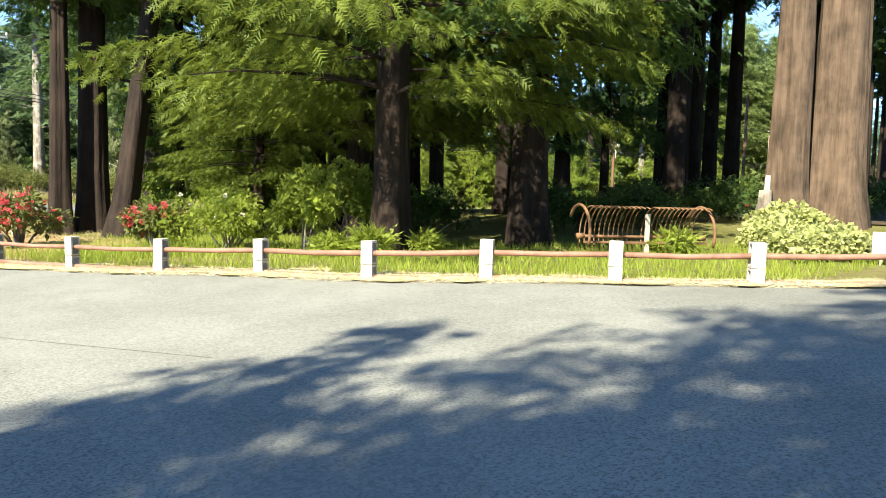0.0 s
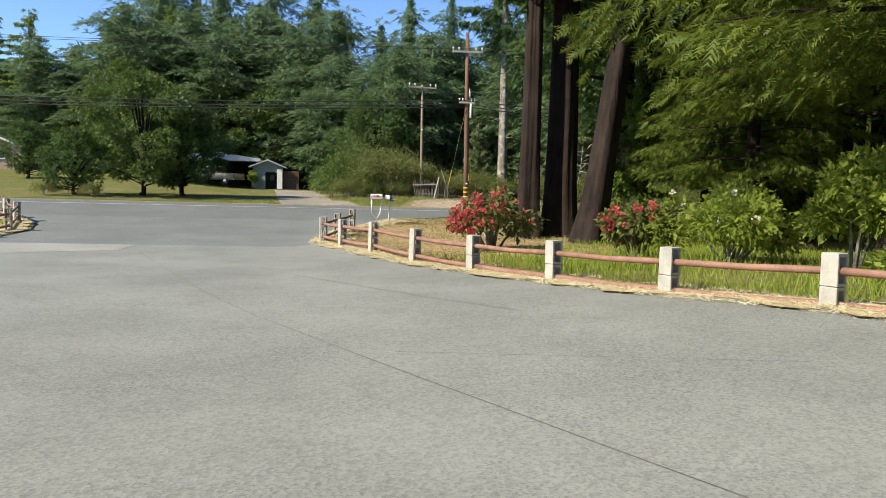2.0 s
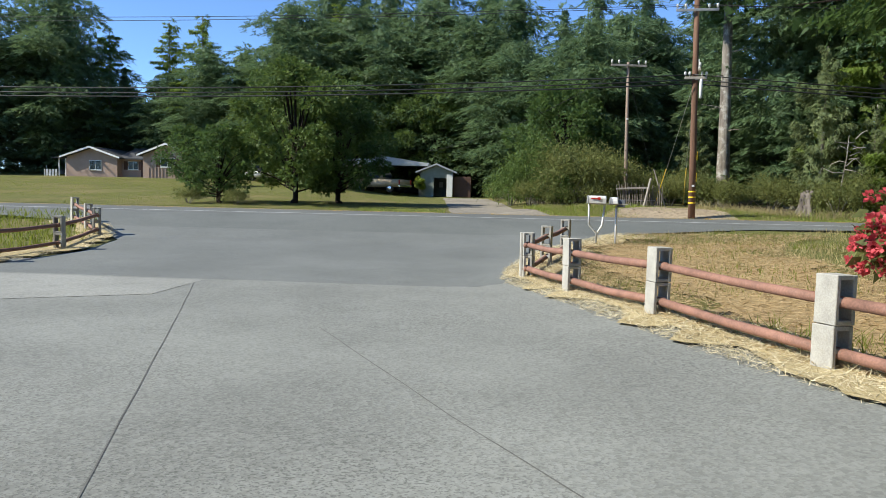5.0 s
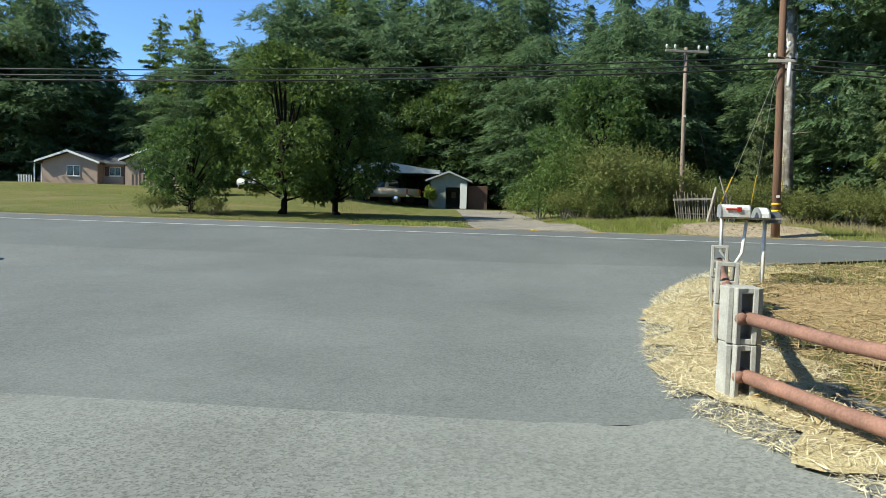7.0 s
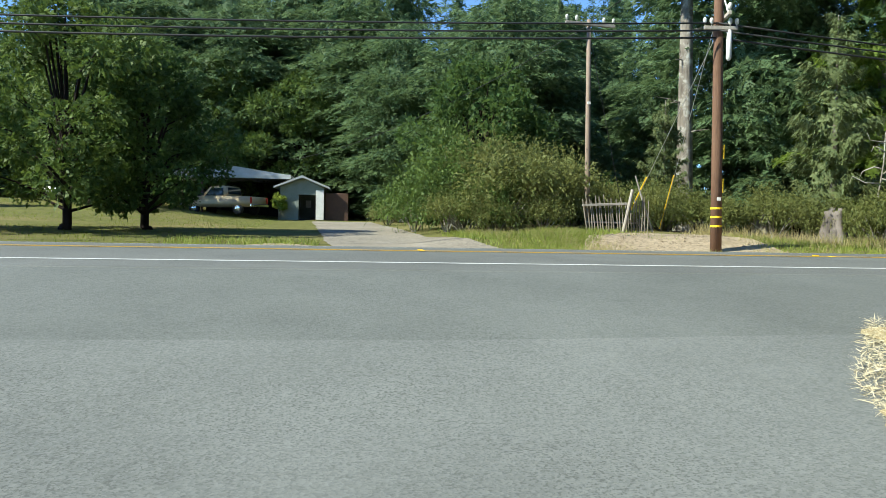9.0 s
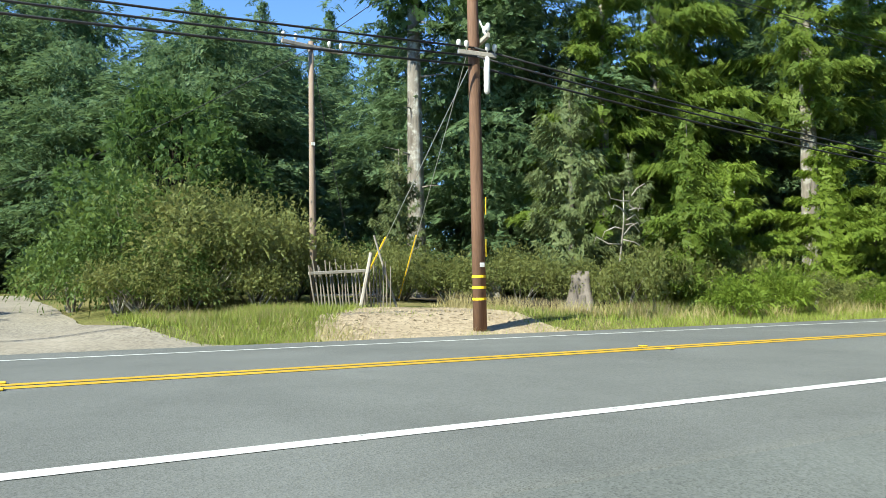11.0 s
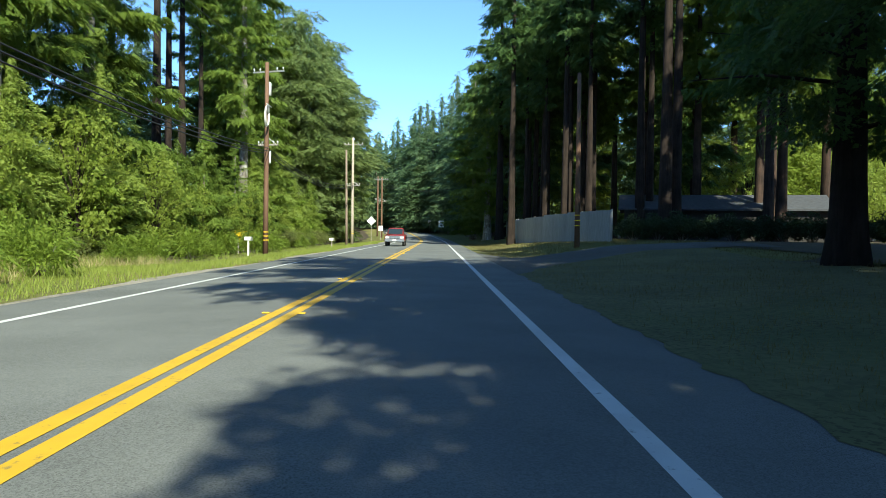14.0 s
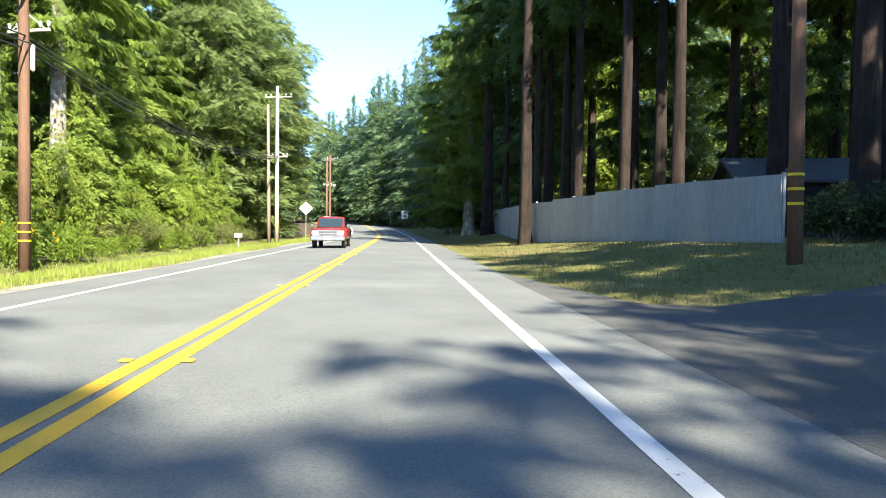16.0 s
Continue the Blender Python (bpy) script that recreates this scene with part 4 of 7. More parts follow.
def shrub(name, seed, R, H, n, ll, leaves, label, clumps=18, stems=6, wide=0.3, category="shrub", group="", flowers=0, fl_mat="petals", wild=0.0, tight=1.0, sided=0.0):
    rng = np.random.default_rng(seed)
    ob = thing(name, (0, 0, 0), label, category, group)
    C = []
    for i in range(clumps):
        a, q = i * 2.4 + rng.normal(0, 0.4), rng.uniform(0.1, 1) ** 0.6
        rr = R * q * rng.uniform(0.55, 0.95)
        C.append((rr * math.cos(a), rr * math.sin(a), H * (0.22 + 0.6 * (1 - 0.75 * q * q) * rng.uniform(0.55, 1.05))))
    C = np.array(C)
    bm = bmesh.new()
    for i in range(stems):
        c = C[rng.integers(0, clumps)]
        tube([(c[0] * 0.08, c[1] * 0.08, -0.1), (c[0] * 0.45, c[1] * 0.45, c[2] * 0.5), tuple(c)], [0.035 + 0.006 * R, 0.025, 0.008], 5, bm, False)
    tagged(part("woody_base", bm, M["bark_grey"], ob), kind="stuff")
    rad = rng.uniform(0.26, 0.42, clumps) * min(R, H) * tight
    lv = clump_leaves(rng, C, rad, n, ll, 0.8, wide)
    if wild:
        k = int(n * wild)
        c = rng.integers(0, clumps, k)
        d = unit(rng.normal(0, 1, (k, 3)) + np.array([0, 0, 0.9]))
        P = C[c] + d * (rad[c] * rng.uniform(0.9, 1.7, k))[:, None]
        L = ll * rng.uniform(1.0, 2.2, k)
        lv = np.concatenate([lv, leaf_quads(P, d, rng.uniform(0, 3.14, k), L, L * 0.12, 0.5)])
    part("leaves", quads("leaves", lv), M[leaves], ob)
    if flowers:
        share = rng.uniform(0.1, 1, clumps) ** 2 * np.exp(-sided * C[:, 0] / R)
        c = rng.choice(clumps, flowers, p=share / share.sum())
        d = unit(rng.normal(0, 1, (flowers, 3)) + np.array([-0.6, -0.5, 0.4]))
        Fc = C[c] + d * (rad[c] * rng.uniform(0.85, 1.1, flowers))[:, None]
        k = 22
        dd = unit(rng.normal(0, 1, (flowers * k, 3)) + np.repeat(d, k, 0) * 0.5)
        hub = np.repeat(Fc, k, 0) + dd * np.repeat(rng.uniform(0.02, 0.05, flowers), k)[:, None]
        tagged(part("blossom", quads("blossom", leaf_quads(hub, unit(dd + rng.normal(0, 0.5, dd.shape)), rng.uniform(0, 3.14, flowers * k), rng.uniform(0.035, 0.065, flowers * k), np.full(flowers * k, 0.028), 0)), M[fl_mat], ob), kind="stuff")
    return ob


def put(proto, x, y, scale=1.0, turn=0.0, tall=1.0, sink=0.0, first=[]):
    """Sets a copy of a plant on the ground; the first copy is the plant itself."""
    m = Matrix.Translation((x, y, h(x, y) - 0.03 - sink)) @ Matrix.Rotation(radians(turn), 4, "Z") @ Matrix.Diagonal((scale, scale, scale * tall, 1))
    if proto.get("_set"):
        ob = copy_thing(proto, m)
        ob.matrix_basis = m
    else:
        proto["_set"] = 1
        proto.matrix_basis = m
        ob = proto
    return ob

# kinds of plants
fir_a = conifer("fir_tree", 11, 22, 0.8, 5.2, 0.36, 9000, 0.68, "fir", "bark_grey", "tall dark green fir at the edge of the woods", gaps=0.15, group="firs behind the road", shape=0.55, wide=0.2)
fir_b = conifer("fir_tree", 12, 25, 3.0, 5.4, 0.45, 9500, 0.7, "fir", "bark_grey", "tall fir with uneven boughs and a pale trunk", gaps=0.2, group="firs behind the road", shape=0.5, wide=0.2)
fir_c = padded("fir_tree", 13, 21, 0.5, 6.4, 0.32, 9000, 0.8, "hazy_fir", "bark_shaded", "dark shaded fir in the back of the woods", "firs behind the road", gaps=0.05)
fir_tall = conifer("fir_tree", 14, 33, 9.0, 5.0, 0.5, 8500, 0.75, "fir", "bark_grey", "very tall fir with a bare pale lower trunk", gaps=0.25, group="firs behind the road", shape=0.45, wide=0.2)
fir_young = conifer("young_fir", 15, 9, 0.2, 3.0, 0.12, 8500, 0.36, "fir", "bark_grey", "bright green young hemlock with drooping tips", shape=0.75, group="young trees along the verge", wide=0.2, fluff=0.14)
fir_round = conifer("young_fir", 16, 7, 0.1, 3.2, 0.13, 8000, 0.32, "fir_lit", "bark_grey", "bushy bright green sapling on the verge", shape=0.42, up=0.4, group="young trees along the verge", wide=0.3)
pine = conifer("pine_tree", 17, 10, 0.4, 2.6, 0.16, 8000, 0.42, "pine", "bark_grey", "grey-green young pine beside the utility pole", shape=0.65, up=0.8, wide=0.12)
redwood = conifer("redwood_tree", 18, 34, 13, 5.4, 0.5, 3400, 1.3, "fir_dark", "bark_shaded", "tall dark redwood with a bare straight trunk", gaps=0.2, shape=0.4, group="redwoods beside the highway", flare=1.25, wide=0.22)
redwood_b = conifer("redwood_tree", 19, 31, 12, 4.8, 0.36, 3200, 1.3, "fir_dark", "bark_shaded", "slender dark redwood in the shaded grove", gaps=0.2, shape=0.4, group="redwoods beside the highway", flare=1.25, wide=0.22)
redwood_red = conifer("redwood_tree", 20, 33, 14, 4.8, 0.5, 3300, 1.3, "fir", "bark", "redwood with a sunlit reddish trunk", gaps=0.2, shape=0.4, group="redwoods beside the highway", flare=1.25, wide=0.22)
alder_high = broad_tree("maple_tree", 27, 11.0, 5.4, 0.3, 0.26, 14000, 0.36, "maple", "tall maple with branches over the carport", 34)
alder_lit = broad_tree("maple_tree", 22, 8.0, 3.8, 0.6, 0.16, 5200, 0.27, "broad_lit", "yellow-green maple catching the sun", 30)
bramble = shrub("bramble", 23, 2.6, 3.0, 5200, 0.15, "bramble", "sprawling bramble thicket with arching shoots", 42, 10, 0.28, "bush", "brambles along the verge", wild=0.22, tight=0.62)
bramble_b = shrub("bramble", 24, 2.0, 2.0, 3000, 0.15, "bramble", "leafy green thicket at the roadside", 30, 6, 0.3, "bush", "brambles along the verge", wild=0.14, tight=0.7)
broom = shrub("broom_bush", 25, 1.3, 1.6, 1900, 0.3, "fir_lit", "feathery green broom bush on the verge", 14, 8, 0.09, "bush", "brooms along the verge", wild=0.3)
hedge = shrub("hedge_bush", 61, 1.35, 1.75, 5200, 0.13, "hedge", "dense hedge bush beside the board fence, coloured dark as in shade", 24, 6, 0.3, "bush", "hedge beside the grove")
thicket = shrub("thicket", 58, 2.3, 2.9, 3600, 0.18, "maple", "dark leafy thicket beside the driveway", 22, 8, 0.28, "bush", wild=0.2)
under = shrub("undergrowth", 26, 2.8, 2.6, 1500, 0.36, "fir_dark", "dark leafy undergrowth below the trees", 18, 5, 0.3, "bush", "undergrowth")

# takes the shaded needle colour, as its side away from the sun shows
alder_dark = broad_tree("oak_tree", 46, 11, 5.2, 0.2, 0.3, 14000, 0.36, "fir_dark", "dark shaded oak with drooping branches", 34)
dark_bush = broad_tree("cypress_bush", 47, 6.2, 3.3, 0.1, 0.2, 7000, 0.3, "fir_dark", "dark dense cypress bush beside the tan house", 34)
fir_full = padded("fir_tree", 41, 22, 0.6, 7.4, 0.4, 15000, 0.66, "hazy_fir", "bark_grey", "broad full fir among the crowded woods", "firs behind the road", gaps=0.12, round_top=True, droop=0.3, pads=125)
cypress = padded("cypress_tree", 42, 22, 1.5, 7.4, 0.42, 15000, 0.64, "hazy_fir", "bark_grey", "broad grey-green cypress with a rounded top", "firs behind the road", round_top=True, droop=0.1, gaps=0.1, pads=110)
far_fir = padded("fir_tree", 48, 24, 0.5, 5.6, 0.4, 7000, 0.8, "hazy_fir", "bark_grey", "fir in the hazy distance beyond the bend", "firs beyond the bend", gaps=0.12)
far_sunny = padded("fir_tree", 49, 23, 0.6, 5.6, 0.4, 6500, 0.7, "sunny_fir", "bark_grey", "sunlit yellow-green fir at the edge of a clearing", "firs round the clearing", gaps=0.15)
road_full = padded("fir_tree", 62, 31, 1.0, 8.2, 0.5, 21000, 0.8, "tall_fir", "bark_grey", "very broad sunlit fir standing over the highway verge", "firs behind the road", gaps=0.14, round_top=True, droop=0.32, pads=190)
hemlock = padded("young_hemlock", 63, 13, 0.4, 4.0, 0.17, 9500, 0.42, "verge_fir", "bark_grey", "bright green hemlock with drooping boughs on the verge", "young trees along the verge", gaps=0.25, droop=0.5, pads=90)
bare_fir = conifer("fir_tree", 64, 36, 21, 3.6, 0.42, 3000, 0.8, "fir", "bark_shaded", "tall dark fir trunk bare to a great height", gaps=0.3, group="firs behind the road", shape=0.5, stubs=0)
road_fir = conifer("fir_tree", 50, 30, 3.5, 6.8, 0.5, 15000, 0.62, "fir", "bark_grey", "tall sunlit fir standing over the highway verge", gaps=0.12, group="firs behind the road", shape=0.45, wide=0.2)
TALL = {fir_a: 22, fir_b: 25, fir_c: 21, fir_tall: 33, fir_full: 22, cypress: 22}

redwood_low = conifer("redwood_tree", 65, 33, 5.5, 4.2, 0.42, 5200, 0.95, "fir_dark", "bark_shaded", "dark redwood with boughs hanging low on its trunk", gaps=0.35, shape=0.35, group="redwoods beside the highway", flare=1.25, wide=0.22)
redwood_high = conifer("redwood_tree", 66, 40, 21, 4.4, 0.48, 1900, 1.15, "fir_dark", "bark_shaded", "very tall dark redwood with a long bare trunk", gaps=0.25, shape=0.4, group="redwoods beside the highway", flare=1.25, wide=0.22)

grove_tree = conifer("redwood_tree", 43, 34, 9.5, 7.6, 0.55, 6500, 0.9, "fir_dark", "bark_shaded", "dark redwood trunk in the cluster above the rhododendrons", gaps=0.15, shape=0.4, up=0.1, flare=1.3, sides=44, group="redwoods in the grove")

rnd = random.Random(5)

# far side, west: behind the houses and the shed
for x, y, top, k in ((-47, 92, 25.5, fir_full), (-43.3, 95, 20.9, fir_b), (-37.6, 98, 22.7, fir_tall), (-31.2, 92, 22.0, fir_a), (-28.9, 88, 17.6, cypress), (-25.9, 90, 17.5, fir_full),
                     (-19.7, 86, 21.9, fir_full), (-13.7, 88, 22, cypress), (-6.4, 90, 23.5, fir_full), (2.7, 84, 22.3, fir_full), (11.8, 80, 19.5, fir_full),
                     (-55, 90, 24, fir_full), (-63, 88, 25, cypress), (-72, 92, 26, fir_c), (-82, 90, 24, fir_full)):
    put(k, x, y, (top - h(x, y)) / TALL[k] * 1.1, rnd.uniform(0, 360), 0.9)
for x, y, top, k in ((-52, 99, 26, fir_c), (-10, 84, 19, fir_full), (-22, 93, 22, cypress), (-2, 83, 20, fir_full), (7.6, 88, 22, fir_c), (-16.5, 94, 24, fir_tall),
                     (1.6, 79, 16, fir_full), (6.6, 72, 15.5, fir_full), (0.6, 82, 18.5, fir_full), (-8, 87, 19, cypress), (-35, 92, 15.5, fir_full), (-41, 94, 16.5, fir_c), (15.5, 82, 19.5, cypress)):
    put(k, x, y, (top - h(x, y)) / TALL[k] * 1.1, rnd.uniform(0, 360), 0.9)
# far side, behind the pull-out and along the road
for x, y, s, k in ((7.6, 66.5, 0.62, fir_full), (11.0, 69, 0.6, fir_c), (18.5, 72, 0.72, fir_c), (21.5, 65, 1.0, cypress), (24.5, 60, 0.9, fir_a), (29, 61, 1.0, fir_b),
                   (33, 62.5, 1.0, fir_a), (35.5, 57, 1.0, fir_tall), (39, 64, 1.0, fir_full), (42, 62, 0.95, fir_a), (46, 60, 1.1, fir_b), (50, 62.5, 1.0, fir_a), (53.3, 57.5, 1.0, fir_tall)):
    put(k, x, y, s, rnd.uniform(0, 360), rnd.uniform(0.95, 1.1))
for x, y, s, k in ((58, 60, 1.1, fir_b), (62, 62, 1.0, fir_a), (67, 60, 1.0, fir_tall), (70, 61, 1.1, fir_b), (74.5, 62, 0.9, bare_fir), (77.5, 60, 1.0, bare_fir), (84.6, 60.6, 1.0, bare_fir), (86.8, 62.5, 0.95, bare_fir), (88.4, 60.2, 0.8, bare_fir), (92.5, 57.5, 1.0, fir_tall),
                   (98, 63, 1.2, fir_b), (100, 62, 1.25, fir_a), (106, 61, 1.05, fir_tall), (111, 62.5, 1.25, fir_b), (118, 63.5, 1.3, fir_a), (125, 62.5, 1.1, fir_tall), (131, 62, 1.3, fir_b)):
    put(k, x, y, s, rnd.uniform(0, 360), rnd.uniform(0.95, 1.1))
for x, y, s, k in ((126, 58.5, 1.0, road_full), (134, 57.6, 1.06, road_full), (142, 57.0, 1.1, road_full), (150, 58.0, 1.02, road_full), (158, 58.5, 1.0, road_fir), (137, 64, 1.4, fir_a), (143, 65, 1.3, fir_b), (150, 66, 1.1, fir_a), (158, 67, 1.0, fir_b), (168, 69, 1.0, fir_a), (180, 72, 1.0, fir_b)):
    put(k, x, y, s, rnd.uniform(0, 360), rnd.uniform(0.95, 1.1))
for x in np.concatenate([np.arange(27, 66, 10.5), np.arange(93, 150, 21)]):
    put(fir_c, x + rnd.uniform(-1.5, 1.5), 68 + rnd.uniform(-0.8, 1.5), rnd.uniform(1.05, 1.22), rnd.uniform(0, 360))
put(pine, 19.6, 56.4, 1.0, 40)
put(pine, 22.3, 56.0, 0.66, 160)
put(pine, 13.0, 58.5, 0.6, 250)
put(pine, 26.5, 54.8, 0.5, 10)
put(alder_high, -10.6, 54.3, 0.76, 0)
put(dark_bush, -14.2, 52.3, 0.7, 120)
put(alder_dark, -8.4, 56.4, 0.66, 120)
put(dark_bush, -23.5, 70, 0.8, 20)
put(alder_high, -9.8, 84, 1.1, 200)
put(alder_high, -4.4, 82, 1.0, 280)
put(fir_full, 2.6, 75.0, 0.62, 30)
put(alder_high, -16.5, 74, 1.0, 90)
put(dark_bush, 5.5, 62.5, 1.3, 20)
for x, y, s in ((2.9, 54.6, 0.85), (3.6, 56.2, 1.25), (1.9, 57.5, 0.8), (4.1, 53.3, 0.6)):
    put(thicket, x, y, s, rnd.uniform(0, 360), 1.1)
put(alder_lit, -24, 88, 1.1, 100)
for x, y, s, k in ((44, 55.5, 0.9, alder_lit), (48, 55.2, 0.7, alder_lit), (52.5, 56.2, 0.6, hemlock), (57, 55.8, 0.85, alder_lit), (61.5, 56.8, 0.75, hemlock), (65.5, 55.6, 0.7, alder_lit), (69.5, 56.4, 0.5, hemlock), (74, 56.0, 0.55, alder_lit),
                   (80, 56.0, 0.6, alder_lit), (88, 55.8, 0.6, alder_lit), (93, 56.8, 0.7, hemlock), (97.5, 55.4, 0.45, alder_lit), (103, 57.4, 0.95, hemlock), (108, 55.6, 0.5, alder_lit), (113, 56.6, 0.6, hemlock), (119, 55.6, 0.5, hemlock)):
    put(k, x, y, s, rnd.uniform(0, 360), 1.1)
for x in np.arange(22, 128, 5.2):
    k = rnd.choice((fir_young, fir_young, fir_round, fir_round, fir_a))
    put(k, x + rnd.uniform(-1, 1), 53.6 + rnd.uniform(-0.9, 1.6) + (2.6 if x > 44 else 0), (rnd.uniform(0.62, 1.05) if k is not fir_a else 0.42), rnd.uniform(0, 360))
for x in np.arange(13.5, 150, 4.6):
    k = rnd.choice((bramble, bramble_b, bramble_b, broom))
    put(k, x + rnd.uniform(-1.6, 1.6), (51.6 if x > 20 else 55.0) + rnd.uniform(-0.4, 1.4) + (3.0 if x > 44 else 0) + float(bend(x)), rnd.uniform(0.45, 1.05), rnd.uniform(0, 360))
for x in np.arange(20, 110, 4.5):
    put(broom, x + rnd.uniform(-1, 1), (49.9 if x < 44 else 53.2) + rnd.uniform(-0.3, 0.6), rnd.uniform(0.5, 0.95), rnd.uniform(0, 360))
for x, y, s in ((5.0, 54.8, 1.3), (6.8, 56.0, 1.0), (8.4, 57.0, 0.8), (10.4, 57, 0.75), (12.4, 57, 0.75), (3.4, 53.2, 0.65), (10.9, 55.4, 0.55), (14, 56, 0.7), (16.5, 55.6, 0.75), (6.0, 58, 1.2)):
    put(bramble, x, y, s, rnd.uniform(0, 360), rnd.uniform(0.9, 1.25))
for x, y, s in ((4.4, 52.6, 0.55), (6.2, 53.0, 0.6), (7.4, 54.8, 0.6)):
    put(bramble_b, x, y, s, rnd.uniform(0, 360), 1.2)
for x, y, s in ((-15.6, 51.4, 0.5), (-12.9, 51.2, 0.45), (1.2, 68, 0.7)):
    put(bramble_b, x, y, s, rnd.uniform(0, 360))
for x in np.arange(10, 126, 7.0):
    put(under, x + rnd.uniform(-1.5, 1.5), 62.5 + rnd.uniform(-2, 4), rnd.uniform(0.9, 1.5), rnd.uniform(0, 360))

# the grove between the lot and the highway
big = conifer("redwood_tree", 31, 34, 13, 5.0, 0.55, 5200, 1.0, "fir_dark", "bark_old", "large old redwood with a furrowed trunk in the grove", gaps=0.2, shape=0.5, flare=1.3, sides=44, group="redwoods in the grove")
lean_tree = conifer("leaning_redwood", 32, 28, 12, 4.5, 0.4, 4200, 1.0, "fir_dark", "bark_shaded", "leaning redwood trunk with pale lichen", lean=(0.14, 0.02), gaps=0.2, shape=0.5, flare=1.5, sides=36)
low_tree = spray_tree("spreading_redwood", 33, 24, 3.7, 6.8, 0.42, 25000, 0.27, "spray", "bark_shaded", "redwood with low bright green drooping boughs", 150)
low_tree_b = conifer("spreading_redwood", 34, 26, 3.8, 6.0, 0.52, 14000, 0.5, "fir_dark", "bark_shaded", "dark redwood with broad low boughs in the grove", shape=0.5, up=0.1, stubs=24, flare=1.25, sides=36, inner=0.35, core=0.6, fluff=0.2)
put(grove_tree, 7.6, 24.6, 0.58, 0, 1.35)
put(grove_tree, 8.7, 25.0, 0.9, 130, 0.9)
put(lean_tree, 8.75, 22.4, 0.95, 0)
put(low_tree, 11.6, 12.3, 1.0, 0)
put(low_tree, 14.6, 17.8, 0.9, 140)
put(low_tree_b, 16.1, 11.9, 1.0, 40)
put(redwood, 20.5, 15.5, 0.85, 200)
put(low_tree, 13.0, 21.4, 0.5, 100)
put(big, 25.3, 8.7, 1.1, 200, 0.9)
put(big, 27.2, 7.9, 1.7, 70, 0.6)
# several of these stay out of view, added to throw shade on the highway
for x, y, k, s in ((29, 15, redwood, 0.9), (33, 17, redwood_b, 1.0), (26, 22, redwood, 0.95), (22, 26, redwood_b, 0.85), (18, 24, redwood, 0.9), (27, 28, redwood, 0.84), (46, 22.5, redwood, 1.0), (46, 26, low_tree_b, 1.0), (36.5, 27, low_tree_b, 0.95), (36, 18, redwood_b, 1.0), (38, 25, redwood_b, 0.75),
                   (13.0, 30.6, low_tree_b, 1.0), (17.5, 31.2, low_tree_b, 0.95), (27.5, 30.6, low_tree_b, 0.9), (21.0, 32.4, redwood, 1.04), (34, 12, redwood_b, 0.9), (38, 6, redwood, 1), (31, 4, redwood_b, 0.8), (42, 13, redwood, 1.0), (36, -3, redwood, 0.9), (44, 0, redwood_red, 0.9), (44, 20, redwood, 1.0), (21.2, 30.8, low_tree_b, 1.0), (23.5, 29.4, redwood_b, 0.95), (14.5, 31.8, redwood_b, 0.8), (19.5, 28.8, redwood_b, 1.0)):
    put(k, x, y, s, rnd.uniform(0, 360))

# south of the highway, further on
for x, y, k, s in ((91.5, 15.0, redwood_low, 0.9), (90.9, 17.6, redwood_high, 0.9), (78.4, 21.8, redwood_high, 1.05), (79.4, 20.6, redwood_high, 0.95), (84.5, 22.0, redwood_high, 0.9), (86.5, 20.6, redwood_high, 0.8), (81.5, 12.3, redwood_red, 0.95), (83.9, 12.2, redwood_red, 0.9), (86.2, 5.4, redwood_red, 0.9), (94, 24, redwood_high, 0.85), (98.9, 24, redwood_b, 1.0), (103, 27.5, redwood_high, 0.8), (101, 15, redwood_low, 0.8), (97.5, 18, redwood_red, 0.9), (108.5, 27.6, redwood_b, 1.1), (107.3, 22, redwood_low, 1.0), (94.4, 31.85, redwood_high, 0.8), (116, 26, redwood_low, 0.9),
                   (92, 26.6, redwood_high, 0.7), (95.6, 28.4, redwood_high, 0.6), (99.5, 27.6, redwood_high, 0.7), (104.5, 29.2, redwood_high, 0.65), (110, 28.2, redwood_high, 0.75), (119, 29.4, redwood_high, 0.7)):
    put(k, x, y, s, rnd.uniform(0, 360), rnd.uniform(0.95, 1.08))
for x, y, k, s in ((124, 30.5, redwood, 1.1), (133, 31.5, fir_b, 1.2), (146, 33, fir_a, 1.2), (117, 22, redwood_red, 0.9), (127.5, 21, redwood_red, 0.8), (128, 26.5, redwood_low, 0.95), (124.9, 9.7, redwood_red, 0.9), (137, -12, redwood_red, 0.9),
                   (78.2, 13, redwood_red, 0.9), (69.3, 13, redwood_red, 0.9), (75.9, 15, redwood_red, 0.8), (88, 16, redwood_red, 0.9), (86, 26, redwood_high, 0.7), (89.4, 27.5, redwood_high, 0.8), (102, 20, redwood_red, 0.8), (62, 14, redwood_b, 1)):
    put(k, x, y, s, rnd.uniform(0, 360), rnd.uniform(0.95, 1.08))
for x, y, k, s in ((55, 12, redwood, 1), (50, 18, redwood, 1.0), (52, 6, redwood_red, 0.9), (135, 25, redwood, 1.0), (142, 28, redwood_b, 1.1), (150, 29, fir_full, 1.3), (158, 27, redwood, 1.0), (166, 33, fir_b, 0.9), (172, 27, fir_full, 1.4), (182, 31, redwood, 1.0)):
    put(k, x, y, s, rnd.uniform(0, 360), rnd.uniform(0.95, 1.08))
